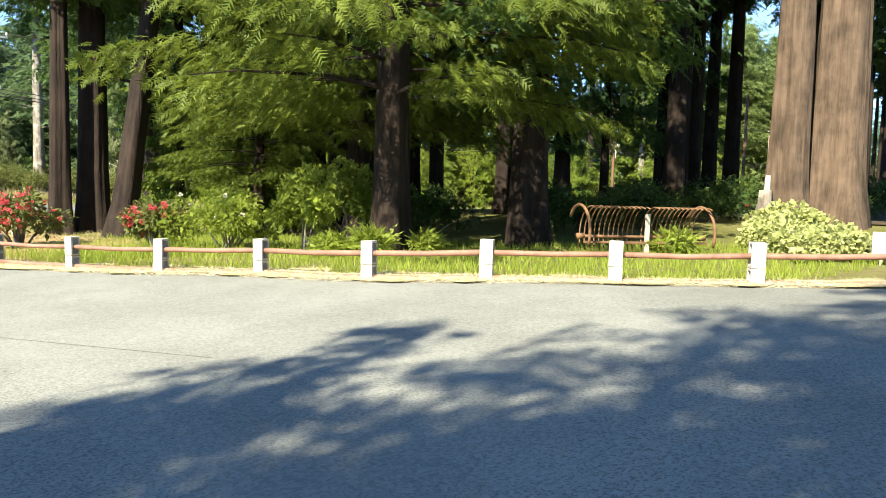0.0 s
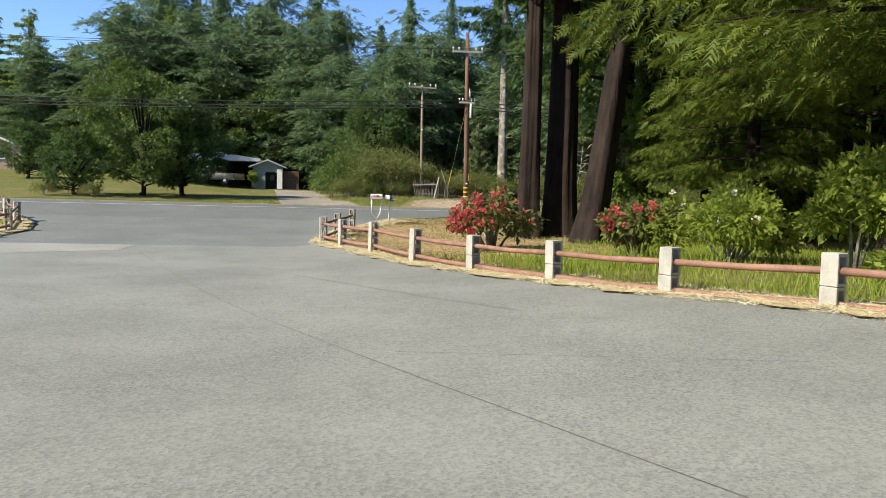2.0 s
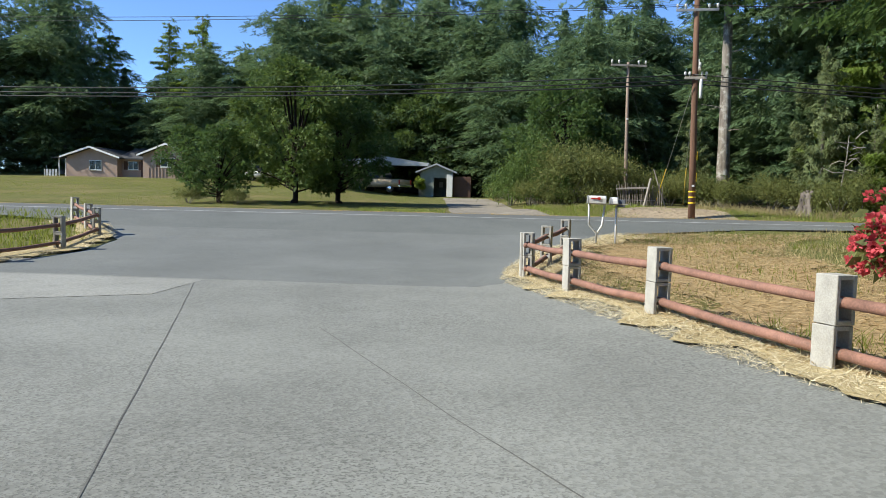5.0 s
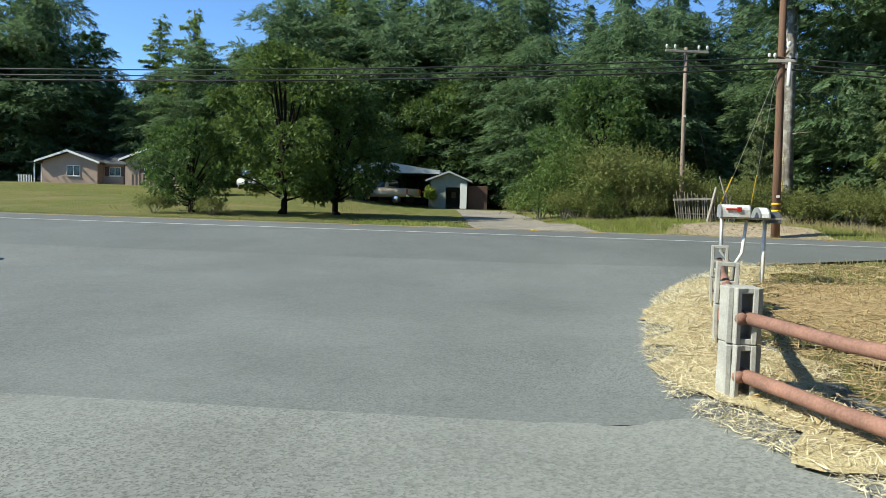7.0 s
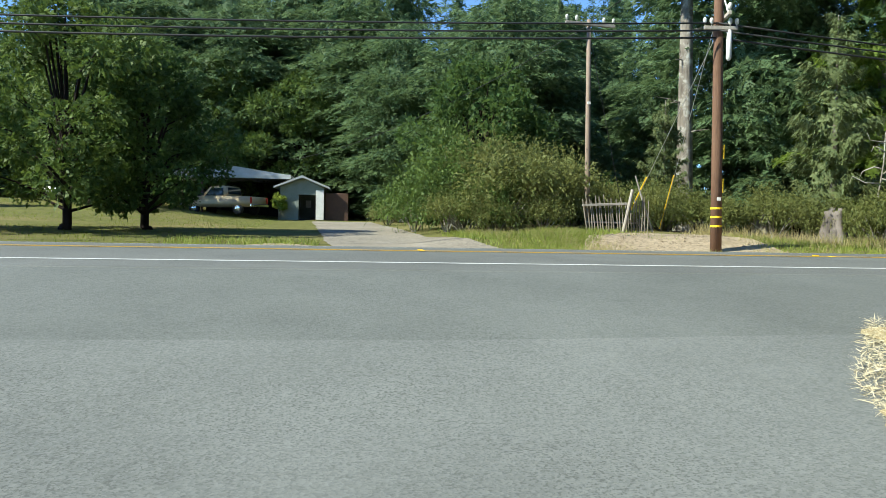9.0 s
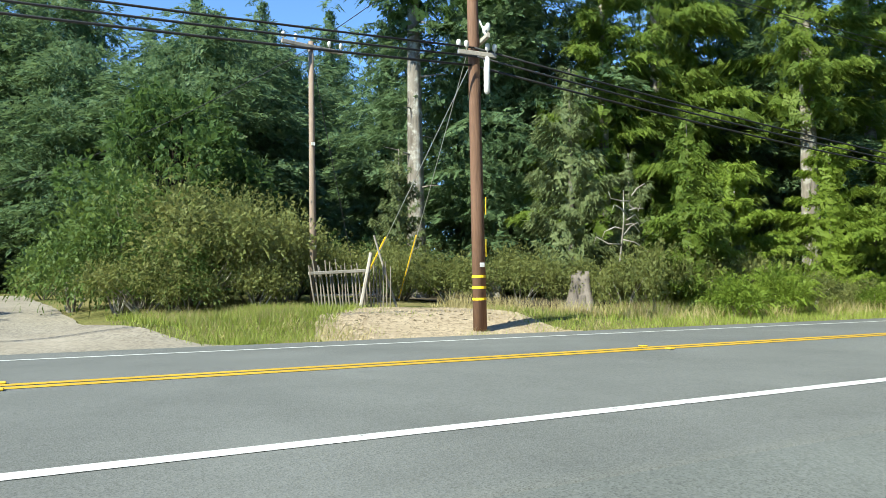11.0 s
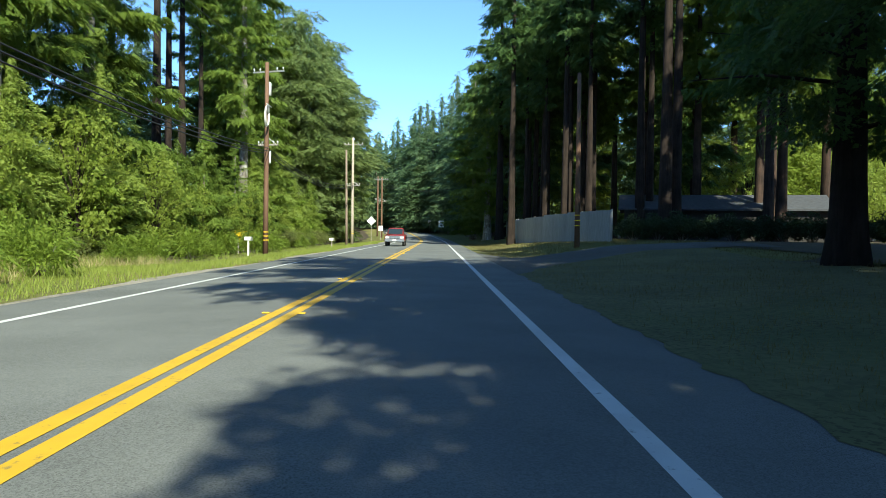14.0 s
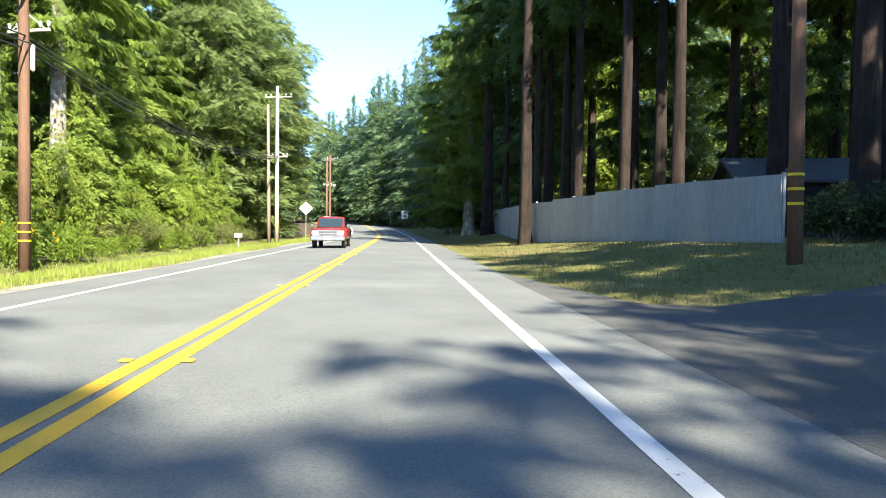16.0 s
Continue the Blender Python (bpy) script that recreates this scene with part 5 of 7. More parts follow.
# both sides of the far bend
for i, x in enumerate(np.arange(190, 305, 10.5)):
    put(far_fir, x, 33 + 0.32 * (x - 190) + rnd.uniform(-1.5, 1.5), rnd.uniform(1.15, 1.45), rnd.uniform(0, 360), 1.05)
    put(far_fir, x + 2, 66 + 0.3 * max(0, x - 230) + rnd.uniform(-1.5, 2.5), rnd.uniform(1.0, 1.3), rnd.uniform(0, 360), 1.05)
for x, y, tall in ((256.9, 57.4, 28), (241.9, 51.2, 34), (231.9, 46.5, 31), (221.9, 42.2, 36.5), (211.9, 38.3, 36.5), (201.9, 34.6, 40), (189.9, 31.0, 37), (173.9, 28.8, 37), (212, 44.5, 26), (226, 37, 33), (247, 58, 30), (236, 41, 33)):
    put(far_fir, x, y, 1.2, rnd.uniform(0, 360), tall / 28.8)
# the sunny edge of the clearing behind the redwoods
for i, y in enumerate(np.arange(-30, 12, 4.6)):
    put((far_sunny, far_sunny, redwood_red)[i % 3], 104 + rnd.uniform(-3, 3) + 0.15 * y, y, rnd.uniform(0.85, 1.1), rnd.uniform(0, 360))
    put((alder_lit, far_sunny, alder_lit)[i % 3], 96 + rnd.uniform(-2, 2), y + 2, (1.2, 0.45, 1.1)[i % 3], rnd.uniform(0, 360))
for i, y in enumerate(np.arange(-6, 29, 4.6)):
    put((far_sunny, far_fir, far_sunny)[i % 3], 152 + rnd.uniform(-4, 4), y, rnd.uniform(0.95, 1.2), rnd.uniform(0, 360))
    put((alder_lit, far_sunny)[i % 2], 128 + rnd.uniform(-2, 2), y - 6, (1.2, 0.5)[i % 2], rnd.uniform(0, 360))
for x, y, k, s in ((64, -12, alder_lit, 1.2), (76, -20, far_sunny, 0.9), (84, -24, far_sunny, 1.0), (70, -26, far_sunny, 0.9), (58, -24, far_sunny, 0.9), (140, 20, alder_lit, 0.9), (148, 24, alder_lit, 0.9)):
    put(k, x, y, s, rnd.uniform(0, 360))
for i, y in enumerate(np.arange(-24, 26, 4.4)):
    put((far_sunny, far_sunny, far_fir)[i % 3], 126 + rnd.uniform(-4, 4) + (4 if y > 12 else 0), y, rnd.uniform(1.05, 1.3), rnd.uniform(0, 360), 1.15)
# west of the lot, behind the camera's start: unseen trees added to shade the lot
for x, y, k, s in ((-14.5, -2.2, low_tree_b, 0.62), (-7.0, -0.3, low_tree_b, 0.45), (-8.3, -3.4, low_tree_b, 0.58), (-3.2, -3.6, low_tree_b, 0.42), (-9.2, -5.8, low_tree_b, 0.75), (-10, -9.5, low_tree_b, 0.95), (-18.5, -4.0, fir_full, 0.8), (-4.8, -5.2, low_tree_b, 0.65), (-11, -3.5, fir_full, 0.6), (-17, -9, fir_a, 0.9), (-4, -13, fir_b, 0.8), (4, -17, fir_a, 0.9), (-24, 2, fir_c, 0.8), (-30, 12, fir_a, 0.8), (14, -16, redwood, 0.9), (22, -12, redwood_b, 0.9), (-34, -10, fir_c, 1)):
    put(k, x, y, s, rnd.uniform(0, 360))

# a closing row of tall firs behind the shed, and taller growth by the stump
for x, y, s, a in ((-11, 95, 1.3, 10), (-5, 94, 1.34, 75), (0.2, 93, 1.28, 140), (11.3, 92, 1.14, 200), (16, 90, 1.12, 260), (22, 91, 1.15, 320), (-18, 97, 1.3, 33)):
    put(fir_c, x, y, s, a)
for x, y, s, a, v in ((18.9, 52.6, 0.75, 40, 1.5), (20.3, 52.8, 0.9, 100, 1.55), (22.3, 52.9, 0.85, 200, 1.45), (24.4, 52.7, 0.9, 300, 1.4), (26.6, 53.0, 0.9, 10, 1.3)):
    put(bramble_b, x, y, s, a, v)


def far_woods(name, spots, n, fl, seed, label, mat="fir"):
    """Woods in the distance, as one body of many small boughs."""
    rng = np.random.default_rng(seed)
    out = []
    for x, y, H, R in spots:
        q = pad_crown(rng, H, 0.1, R, n, fl, wide=0.26, round_top=rng.uniform() < 0.5, pads=70, core=1.6)
        q += np.array([x, y, h(x, y)])
        out.append(q)
    ob = part(name, tris(name, np.concatenate(out)), M[mat])
    return tagged(ob, label, "woods", kind="stuff")


rg = np.random.default_rng(77)
spots = [(x + rg.uniform(-4, 4), y + rg.uniform(-4, 4), (rg.uniform(10, 13) if -52 < x < -26 else rg.uniform(22, 28) if x < -8 or x > 22 else rg.uniform(13, 17)), rg.uniform(6, 8)) for x in np.arange(-150, 190, 5.5) for y in (103, 111)]
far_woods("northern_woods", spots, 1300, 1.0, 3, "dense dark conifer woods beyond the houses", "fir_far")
spots = [(x + rg.uniform(-4, 4), y + rg.uniform(-5, 5), rg.uniform(22, 34), rg.uniform(4, 6)) for x in np.arange(40, 260, 12) for y in (-26, -42)]
spots += [(300 + rg.uniform(-6, 40), y, rg.uniform(24, 38), rg.uniform(5, 7)) for y in np.arange(-20, 130, 5)]
spots += [(-60 - rg.uniform(0, 30), y, rg.uniform(16, 24), rg.uniform(4, 6)) for y in np.arange(-60, 34, 9)]
spots += [(x, -50 - rg.uniform(0, 20), rg.uniform(18, 26), rg.uniform(4, 6)) for x in np.arange(-60, 40, 9)]
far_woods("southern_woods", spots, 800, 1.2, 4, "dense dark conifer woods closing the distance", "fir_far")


# ---- block-and-pipe fences ----
BLOCK_H, BLOCK_W, BLOCK_D, WALL_T = 0.375, 0.19, 0.20, 0.036


def block_mesh():
    """A hollow concrete block set on end: two openings, one over the other, run through it along x."""
    bm = bmesh.new()
    for s in (-1, 1):
        box((BLOCK_D, WALL_T, BLOCK_H - 0.006), (0, s * (BLOCK_W - WALL_T) / 2, 0), 0.005, bm)
    for z in (-BLOCK_H / 2 + WALL_T / 2 + 0.003, 0.0, BLOCK_H / 2 - WALL_T / 2 - 0.003):
        box((BLOCK_D - 0.004, BLOCK_W - 2 * WALL_T + 0.004, WALL_T), (0, 0, z), 0.004, bm)
    me = bpy.data.meshes.new("block")
    bm.to_mesh(me)
    bm.free()
    me.materials.append(M["block"])
    return me


BLOCK = block_mesh()


def pipe_fence(points, label, seed, tip=0.0, rails=True):
    rng = random.Random(seed)
    base = thing("fence", (points[0][0], points[0][1], 0), label, "fence", "fences round the lot")
    tops = []
    for i, (x, y) in enumerate(points):
        a, b = points[max(i - 1, 0)], points[min(i + 1, len(points) - 1)]
        yaw = math.degrees(math.atan2(b[1] - a[1], b[0] - a[0])) + rng.uniform(-4, 4)
        z = h(x, y) - float(np.interp(y, (10, 12, 14, 16, 18.3, 20.7), (0.14, 0.13, 0.11, 0.09, 0.03, 0.01)) if x > 0 else 0.02)
        for lvl in range(2):
            ob = new("block", BLOCK)
            ob.parent = base
            m = pose(x - points[0][0] + rng.uniform(-0.006, 0.006), y - points[0][1], z + BLOCK_H * (lvl + 0.5), rng.uniform(-1.2, 1.2), rng.uniform(-1.2, 1.2), yaw + rng.uniform(-1.5, 1.5))
            ob.matrix_basis = m
        tops.append((x - points[0][0], y - points[0][1], z))
    for a, b in zip(tops, tops[1:]):
        for hz in (0.17, 0.55):
            A, B = Vector(a) + Vector((0, 0, hz)), Vector(b) + Vector((0, 0, hz))
            d = (B - A).normalized()
            mid = (A + B) / 2 + Vector((0, 0, -0.012 - rng.uniform(0, 0.015)))
            r = 0.043 + rng.uniform(-0.004, 0.004)
            part("rail", tube([A - d * 0.13, A.lerp(mid, 0.5), mid, mid.lerp(B, 0.5), B + d * 0.13], [r, r * 1.03, r * 0.97, r, r * 1.02], 10), M["rail"], base, "", True)
    return base


pipe_fence(FENCE, "low fence of rust-red pipe rails through hollow concrete blocks", 1)
pipe_fence(FENCE_END, "short end run of the block and pipe fence beside the mailboxes", 2)
WEST = [(-30, 25.0), (-27.2, 25.05), (-24.4, 25.1), (-21.6, 25.2), (-18.6, 25.25), (-15.6, 25.3), (-12.0, 25.4), (-8.6, 25.5), (-8.6, 28.1), (-9.6, 31.4)]
pipe_fence(WEST, "low block and pipe fence in shadow at the lot's western entrance", 3)
pipe_fence([(-9.6, 31.4), (-10.25, 32.15), (-11.4, 33.45)], "end run of the western block and pipe fence near the highway", 4)


# ---- straw and grass ----
def blades(name, P, length, width, mat, label, seed, lying=False, category="grass", lean=0.35, zf=None):
    """Single blades of grass or straw, standing or lying."""
    rng = np.random.default_rng(seed)
    n = len(P)
    a = rng.uniform(0, 2 * math.pi, n)
    L = length * rng.uniform(0.5, 1.4, n)
    z = (zf or land)(P[:, 0], P[:, 1])
    B = np.column_stack([P, z])
    flat = np.stack([np.cos(a), np.sin(a), np.zeros(n)], 1)
    if lying:
        B[:, 2] += rng.uniform(0.0, 0.05, n)
        tip = B + flat * L[:, None] + np.stack([np.zeros(n), np.zeros(n), rng.normal(0.01, 0.03, n)], 1)
        side = np.stack([-np.sin(a), np.cos(a), rng.normal(0, 0.5, n)], 1) * (width / 2)
    else:
        B[:, 2] -= 0.05
        tip = B + flat * (L * rng.uniform(0.05, lean, n) * 2)[:, None]
        tip[:, 2] += L
        b2 = rng.uniform(0, 2 * math.pi, n)
        side = np.stack([np.cos(b2), np.sin(b2), np.zeros(n)], 1) * (width / 2)
    ob = part(name, tris(name, np.stack([B - side, B + side, tip], 1)), M[mat])
    return tagged(ob, label, category, kind="stuff")


def scatter(seed, n, x0, x1, y0, y1, keep):
    rng = np.random.default_rng(seed)
    P = np.column_stack([rng.uniform(x0, x1, n), rng.uniform(y0, y1, n)])
    return P[keep(P[:, 0], P[:, 1])]


EDGE = FENCE[1:-2] + [(2.0, 22.8), (1.45, 24.65), (1.58, 26.3), (1.98, 28.2), (2.5, 29.8), (3.3, 31.6), (4.6, 33.2)]
edge_x = lambda y: np.interp(y, [p[1] for p in EDGE], [p[0] for p in EDGE])
fence_x = lambda y: np.interp(y, fy, fx, left=14.0)
patchy = lambda x, y, s=1.0: 0.5 + 0.5 * np.sin(x * 1.3 * s + 2 * np.sin(y * 0.9 * s)) * np.sin(y * 1.1 * s + x * 0.4 * s)
lawn = scatter(1, 60000, 0.5, 24, 3.0, 23.0, lambda x, y: (x > fence_x(y) + 0.25 + 0.9 * np.maximum(0, y - 15.5)) & (x < fence_x(y) + 11) & (patchy(x, y) > 0.12))
blades("lawn_grass", lawn, 0.17, 0.022, "grass_lit", "uncut green grass behind the block fence", 1)
verge = scatter(2, 26000, 2.2, 20, 22.5, 35.4, lambda x, y: (x > fence_x(y) + 0.4) & (patchy(x, y, 0.7) > 0.35))
blades("verge_grass", verge, 0.13, 0.016, "dry", "short dry grass on the verge by the mailboxes", 2)
verge = scatter(12, 12000, 2.6, 20, 22.5, 35.0, lambda x, y: (x > fence_x(y) + 0.6) & (patchy(x, y, 0.9) > 0.6))
blades("green_verge_grass", verge, 0.17, 0.018, "grass", "green tufts among the dry verge grass", 3)
inside = scatter(34, 8000, 2.5, 8.5, 11.5, 20.5, lambda x, y: (x > fence_x(y) + 0.12) & (x < fence_x(y) + 1.5 - 0.7 * smooth(18.5, 20.5, y)) & (patchy(x, y, 1.5) > 0.3))
blades("fence_foot_grass", inside, 0.2, 0.016, "grass", "green grass growing up along the inside of the fence", 35, lean=0.6)
tagged(strip("hay_ground", [(float(fence_x(y)) + 0.3 + 1.3 * float(smooth(20, 22.5, y)), y, float(fence_x(y)) + 0.6 + (4.6 + 0.5 * math.sin(y * 1.7)) * float(smooth(16, 20.5, y)), y) for y in np.arange(16.4, 31.6, 0.3)],
             M["hay_mat"], 0.012, 12, "soil covered in tan mown hay behind the fence", ragged=0.15, seed=12), category="ground")
hay = scatter(3, 70000, 1.0, 10.5, 15.5, 33.6, lambda x, y: (x > np.maximum(fence_x(y), edge_x(y)) - 0.1) & (x < fence_x(y) + 5.6 * smooth(14, 20, y)) & (patchy(x, y, 1.2) + 0.5 * smooth(17, 21, y) > 0.35))
blades("cut_hay", hay, 0.17, 0.009, "hay", "tan cut hay spread behind the fence", 4, True, "hay")


def straw_by(line, n, seed, out, inn, label):
    rng = np.random.default_rng(seed)
    pts = np.array(line)
    seg = rng.integers(0, len(pts) - 1, n)
    s = rng.uniform(0, 1, n)
    A, B = pts[seg], pts[seg + 1]
    C = A + (B - A) * s[:, None]
    d = unit(B - A)
    nrm = np.stack([d[:, 1], -d[:, 0]], 1)
    wob = 0.55 + 0.45 * np.sin(C[:, 1] * 2.1 + np.sin(C[:, 0] * 3.0) * 1.7) * np.sin(C[:, 1] * 0.77 + 1.0)
    off = rng.uniform(-1, 1, n)
    C = C + nrm * (np.where(off > 0, off ** 1.3 * out * wob, off * inn))[:, None]
    return blades("straw", C, 0.10, 0.0065, "straw", label, seed, True, "straw")


straw_by(EDGE, 76000, 5, 0.85, 0.5, "bright straw strewn along the foot of the block fence")
straw_by(WEST[5:] + [(-10.4, 32.6), (-12, 34.0)], 9000, 6, -1.0, -0.5, "straw strewn along the western fence")


def straw_bed(name, line, out, inn, label, seed):
    """A matted bed of straw with a ragged rim."""
    rng = np.random.default_rng(seed)
    pts = [Vector(p) for p in line]
    rows = []
    for a, b in zip(pts, pts[1:]):
        d = (b - a).normalized()
        nn = Vector((d.y, -d.x))
        k = max(2, int((b - a).length / 0.16))
        for i in range(k):
            c = a.lerp(b, i / k)
            w = 0.55 + 0.45 * math.sin(c.y * 2.1 + math.sin(c.x * 3.0) * 1.7) * math.sin(c.y * 0.77 + 1.0)
            e = c + nn * out * (0.25 + 0.75 * w * rng.uniform(0.6, 1.1))
            f = c - nn * inn * (0.8 + 0.4 * math.sin(c.y * 4.3 + 1.6 * math.sin(c.y * 1.9)) + rng.uniform(-0.12, 0.12))
            rows.append((e.x, e.y, f.x, f.y))
    ob = strip(name, rows, M["straw_mat"], 0.03, 7, label)
    return tagged(ob, category="straw")


k = Mat("matted_straw", 0.95, 0.0, 0.1)
fib = k.noise(30, 6.0, 0.75, (1, 0.35, 1))
k.color(k.mix(0.6, k.ramp(fib, (0.32, (0.20, 0.15, 0.07)), (0.5, (0.50, 0.425, 0.255)), (0.68, (0.72, 0.64, 0.43))), k.ramp(k.noise(2.5, 4.0), (0.35, (0.26, 0.20, 0.095)), (0.65, (0.52, 0.435, 0.245)))))
k.bump(fib, 0.7, 0.03)
M["straw_mat"] = k.m
straw_bed("straw_bed", EDGE, 0.92, 0.45, "matted pale straw along the fence foot", 3)
straw_bed("straw_bed", WEST[5:] + [(-10.4, 32.6), (-12, 34.0)], -0.75, -0.45, "matted straw along the western fence", 4)

far_v = scatter(7, 80000, -6, 135, 46.9, 53.4, lambda x, y: (y < 50.8 + 2.6 * (x > 44)) & (y > 46.9 + 0.4 * np.sin(x * 0.8) ** 2) & ~((x > 6.5 + 0.45 * np.sin(y * 2.9)) & (x < 12.2 + 0.4 * np.sin(y * 2.3)) & (y < 50.9)) & ~((x > -1.3 - (y - 46.2) * 0.085) & (x < 4.2 - (y - 46.2) * 0.4)) & ~((x > -4.5) & (x < -1) & (y < 48.2)))
far_v[:, 1] += bend(far_v[:, 0])
blades("roadside_grass", far_v, 0.19, 0.028, "verge_mix", "lush green roadside grass below the thicket", 8)
foot = scatter(17, 11000, 2.4, 9.0, 47.3, 52.6, lambda x, y: (x > 4.4 - (y - 47) * 0.35) & (x < 6.2 + (y - 48) * 0.7))
blades("tall_green_grass", foot, 0.2, 0.02, "verge_mix", "uneven green and yellow grass at the foot of the brambles", 18, lean=0.6)
clods = scatter(14, 1500, 6.0, 12.8, 46.6, 52.0, lambda x, y: y < 46.2 + 5.4 * np.sin(math.pi * np.clip((x - 5.9) / 7.0, 0, 1)) ** 0.6)
rg = np.random.default_rng(15)
bits = []
for cx, cy in clods:
    e = rg.uniform(0.012, 0.05) * (0.5 + rg.uniform() ** 3)
    c = np.array([cx, cy, float(land(cx, cy)) + 0.012])
    w = rg.uniform(0, 6.28) + np.arange(4) * 1.57
    foot_ring = [c + np.array([e * 1.3 * math.cos(a) * rg.uniform(0.7, 1.2), e * 1.3 * math.sin(a) * rg.uniform(0.7, 1.2), -0.004]) for a in w]
    peak = c + np.array([rg.normal(0, e * 0.3), rg.normal(0, e * 0.3), e * rg.uniform(0.5, 0.9)])
    bits += [(foot_ring[i], foot_ring[(i + 1) % 4], peak) for i in range(4)]
tagged(part("dirt_clods", tris("dirt_clods", np.array(bits)), M["dirt"]), "crumbled clods and stones on the bare dirt", "dirt", kind="stuff")
tufts = scatter(16, 9000, 3.8, 14.6, 46.9, 53.0, lambda x, y: (patchy(x, y, 1.7) > 0.74) | ((x > 10.6 + 0.25 * (y - 47)) & (y > 46.9) & (patchy(x, y, 1.1) > 0.2)) | ((x < 6.8) & (patchy(x, y, 1.3) > 0.5)))
blades("thin_tufts", tufts, 0.16, 0.014, "dry", "thin dry tufts scattered over the bare dirt", 19, lean=0.7)
tufts = scatter(18, 6000, 3.8, 14.6, 46.9, 53.0, lambda x, y: (patchy(x + 3, y, 1.4) > 0.78) | ((x > 11.2 + 0.25 * (y - 47)) & (y > 47.2)) | ((x < 6.6) & (x > 3.9)))
blades("green_tufts", tufts, 0.15, 0.016, "verge_mix", "green tufts growing on the bare dirt", 20, lean=0.7)
tufts = scatter(27, 7000, 2.2, 7.0, 46.9, 52.6, lambda x, y: (x > 4.6 - (y - 47) * 0.35) & (patchy(x, y, 1.9) > 0.5))
blades("yellowed_grass", tufts, 0.24, 0.014, "dry", "yellowed stems among the grass at the drive", 28, lean=0.7)
fringe = scatter(29, 15000, 16, 60, 48.6, 54.6, lambda x, y: (y > 49.2 + 2.4 * smooth(40, 48, x)) & (y < 51.9 + 2.4 * smooth(40, 48, x)) & (patchy(x, y, 0.8) > 0.25))
blades("verge_fringe", fringe, 0.42, 0.022, "dry", "tan dry grass in front of the thicket", 30, lean=0.5)
fringe = scatter(36, 12000, 16, 60, 49.0, 55.0, lambda x, y: (y > 50.0 + 2.4 * smooth(40, 48, x)) & (y < 52.6 + 2.4 * smooth(40, 48, x)))
blades("tall_verge_grass", fringe, 0.5, 0.026, "verge_mix", "tall green grass below the thicket", 37, lean=0.5)
far_d = scatter(8, 9000, 11.5, 24, 50.2, 53.2, lambda x, y: (patchy(x, y, 0.9) > 0.55) & (np.abs(x - 16.4) < 5))
blades("tall_dry_grass", far_d, 0.42, 0.02, "dry", "tall dry grass stems by the pull-out", 9)
bank = scatter(9, 46000, -62, -5, 47.2, 82, lambda x, y: patchy(x, y, 0.3) > 0.2)
blades("bank_grass", bank, 0.075, 0.035, "grass", "mown grass bank below the houses", 10)
westg = scatter(10, 16000, -32, -7.8, 25.9, 35.6, lambda x, y: (y > 25.9) & (x < -9 - 0.5 * np.maximum(0, y - 30)))
blades("west_grass", westg, 0.2, 0.03, "grass", "grass behind the western fence", 11)
south = scatter(11, 42000, 16, 120, 23, 35.8, lambda x, y: (y < 35.6) & ((x < np.interp(y, DRIVE_Y, DRIVE_W) - 0.1) | (x > np.interp(y, DRIVE_Y, DRIVE_E) + 0.1)))
island = scatter(31, 20000, 28, 57, 29, 36.1, lambda x, y: (x < np.interp(y, DRIVE_Y, DRIVE_W) - 0.1) & (patchy(x, y, 0.5) > 0.3))
blades("dry_island_grass", island, 0.11, 0.018, "grass_dull", "dry tufts in the grass beside the side drive", 33, zf=island_z)
blades("shaded_grass", south, 0.12, 0.03, "grass_dull", "shaded mown grass between highway and grove", 12, zf=lambda x, y: np.where(x < 57, island_z(x, y), land(x, y)))

tuft = scatter(21, 3000, 3.2, 8.5, 14.5, 18.0, lambda x, y: (x > fence_x(y) + 0.5) & (patchy(x, y, 0.8) > 0.3))
blades("tall_lawn_grass", tuft, 0.34, 0.02, "grass_lit", "taller green grass round the rhododendrons", 22)
bd = thing("notice_board", (16.45, 2.75, h(16.45, 2.75)), "blank white board standing on two pegs behind the fence", "board", turn=-58)
part("panel", box((1.15, 0.03, 0.46), (0, 0, 0.36), 0.006), M["white"], bd)
for s in (-0.4, 0.4):
    part("peg", box((0.05, 0.05, 0.62), (s, 0.045, 0.22), 0.006), M["old_wood"], bd, "wooden peg")

# ---- flowering shrubs and plants behind the fence ----
rhodo = shrub("rhododendron", 41, 1.15, 1.75, 2100, 0.14, "rhodo", "red-flowering rhododendron with bare lower stems", 22, 18, 0.24, "shrub", flowers=150, tight=0.8, sided=2.2)
put(rhodo, 5.5, 20.4, 1.0, 0)
rhodo_b = shrub("rhododendron", 42, 1.0, 1.45, 2600, 0.15, "rhodo", "rhododendron with a few fading red flowers", 18, 9, 0.24, "shrub", flowers=60, tight=0.85)
put(rhodo_b, 7.7, 16.9, 1.0, 0)
gorse = shrub("gorse_bush", 57, 1.3, 1.7, 1800, 0.2, "broad", "gorse bush covered in yellow flowers", 14, 8, 0.12, "bush", flowers=150, fl_mat="petals_yellow", wild=0.3)
put(gorse, 80.5, 54.0, 1.1, 0)
put(gorse, 83.0, 54.8, 0.8, 90)
azalea = shrub("azalea_bush", 43, 1.45, 1.5, 4800, 0.15, "broad_lit", "bright yellow-green azalea bush with pale blooms", 18, 8, 0.26, "shrub", flowers=12, fl_mat="petals_pale")
put(azalea, 9.1, 15.7, 1.0, 0)
sprout = shrub("sapling", 44, 0.8, 2.6, 2200, 0.2, "broad_lit", "bright spring sapling in front of the redwood", 16, 5, 0.28, "sapling")
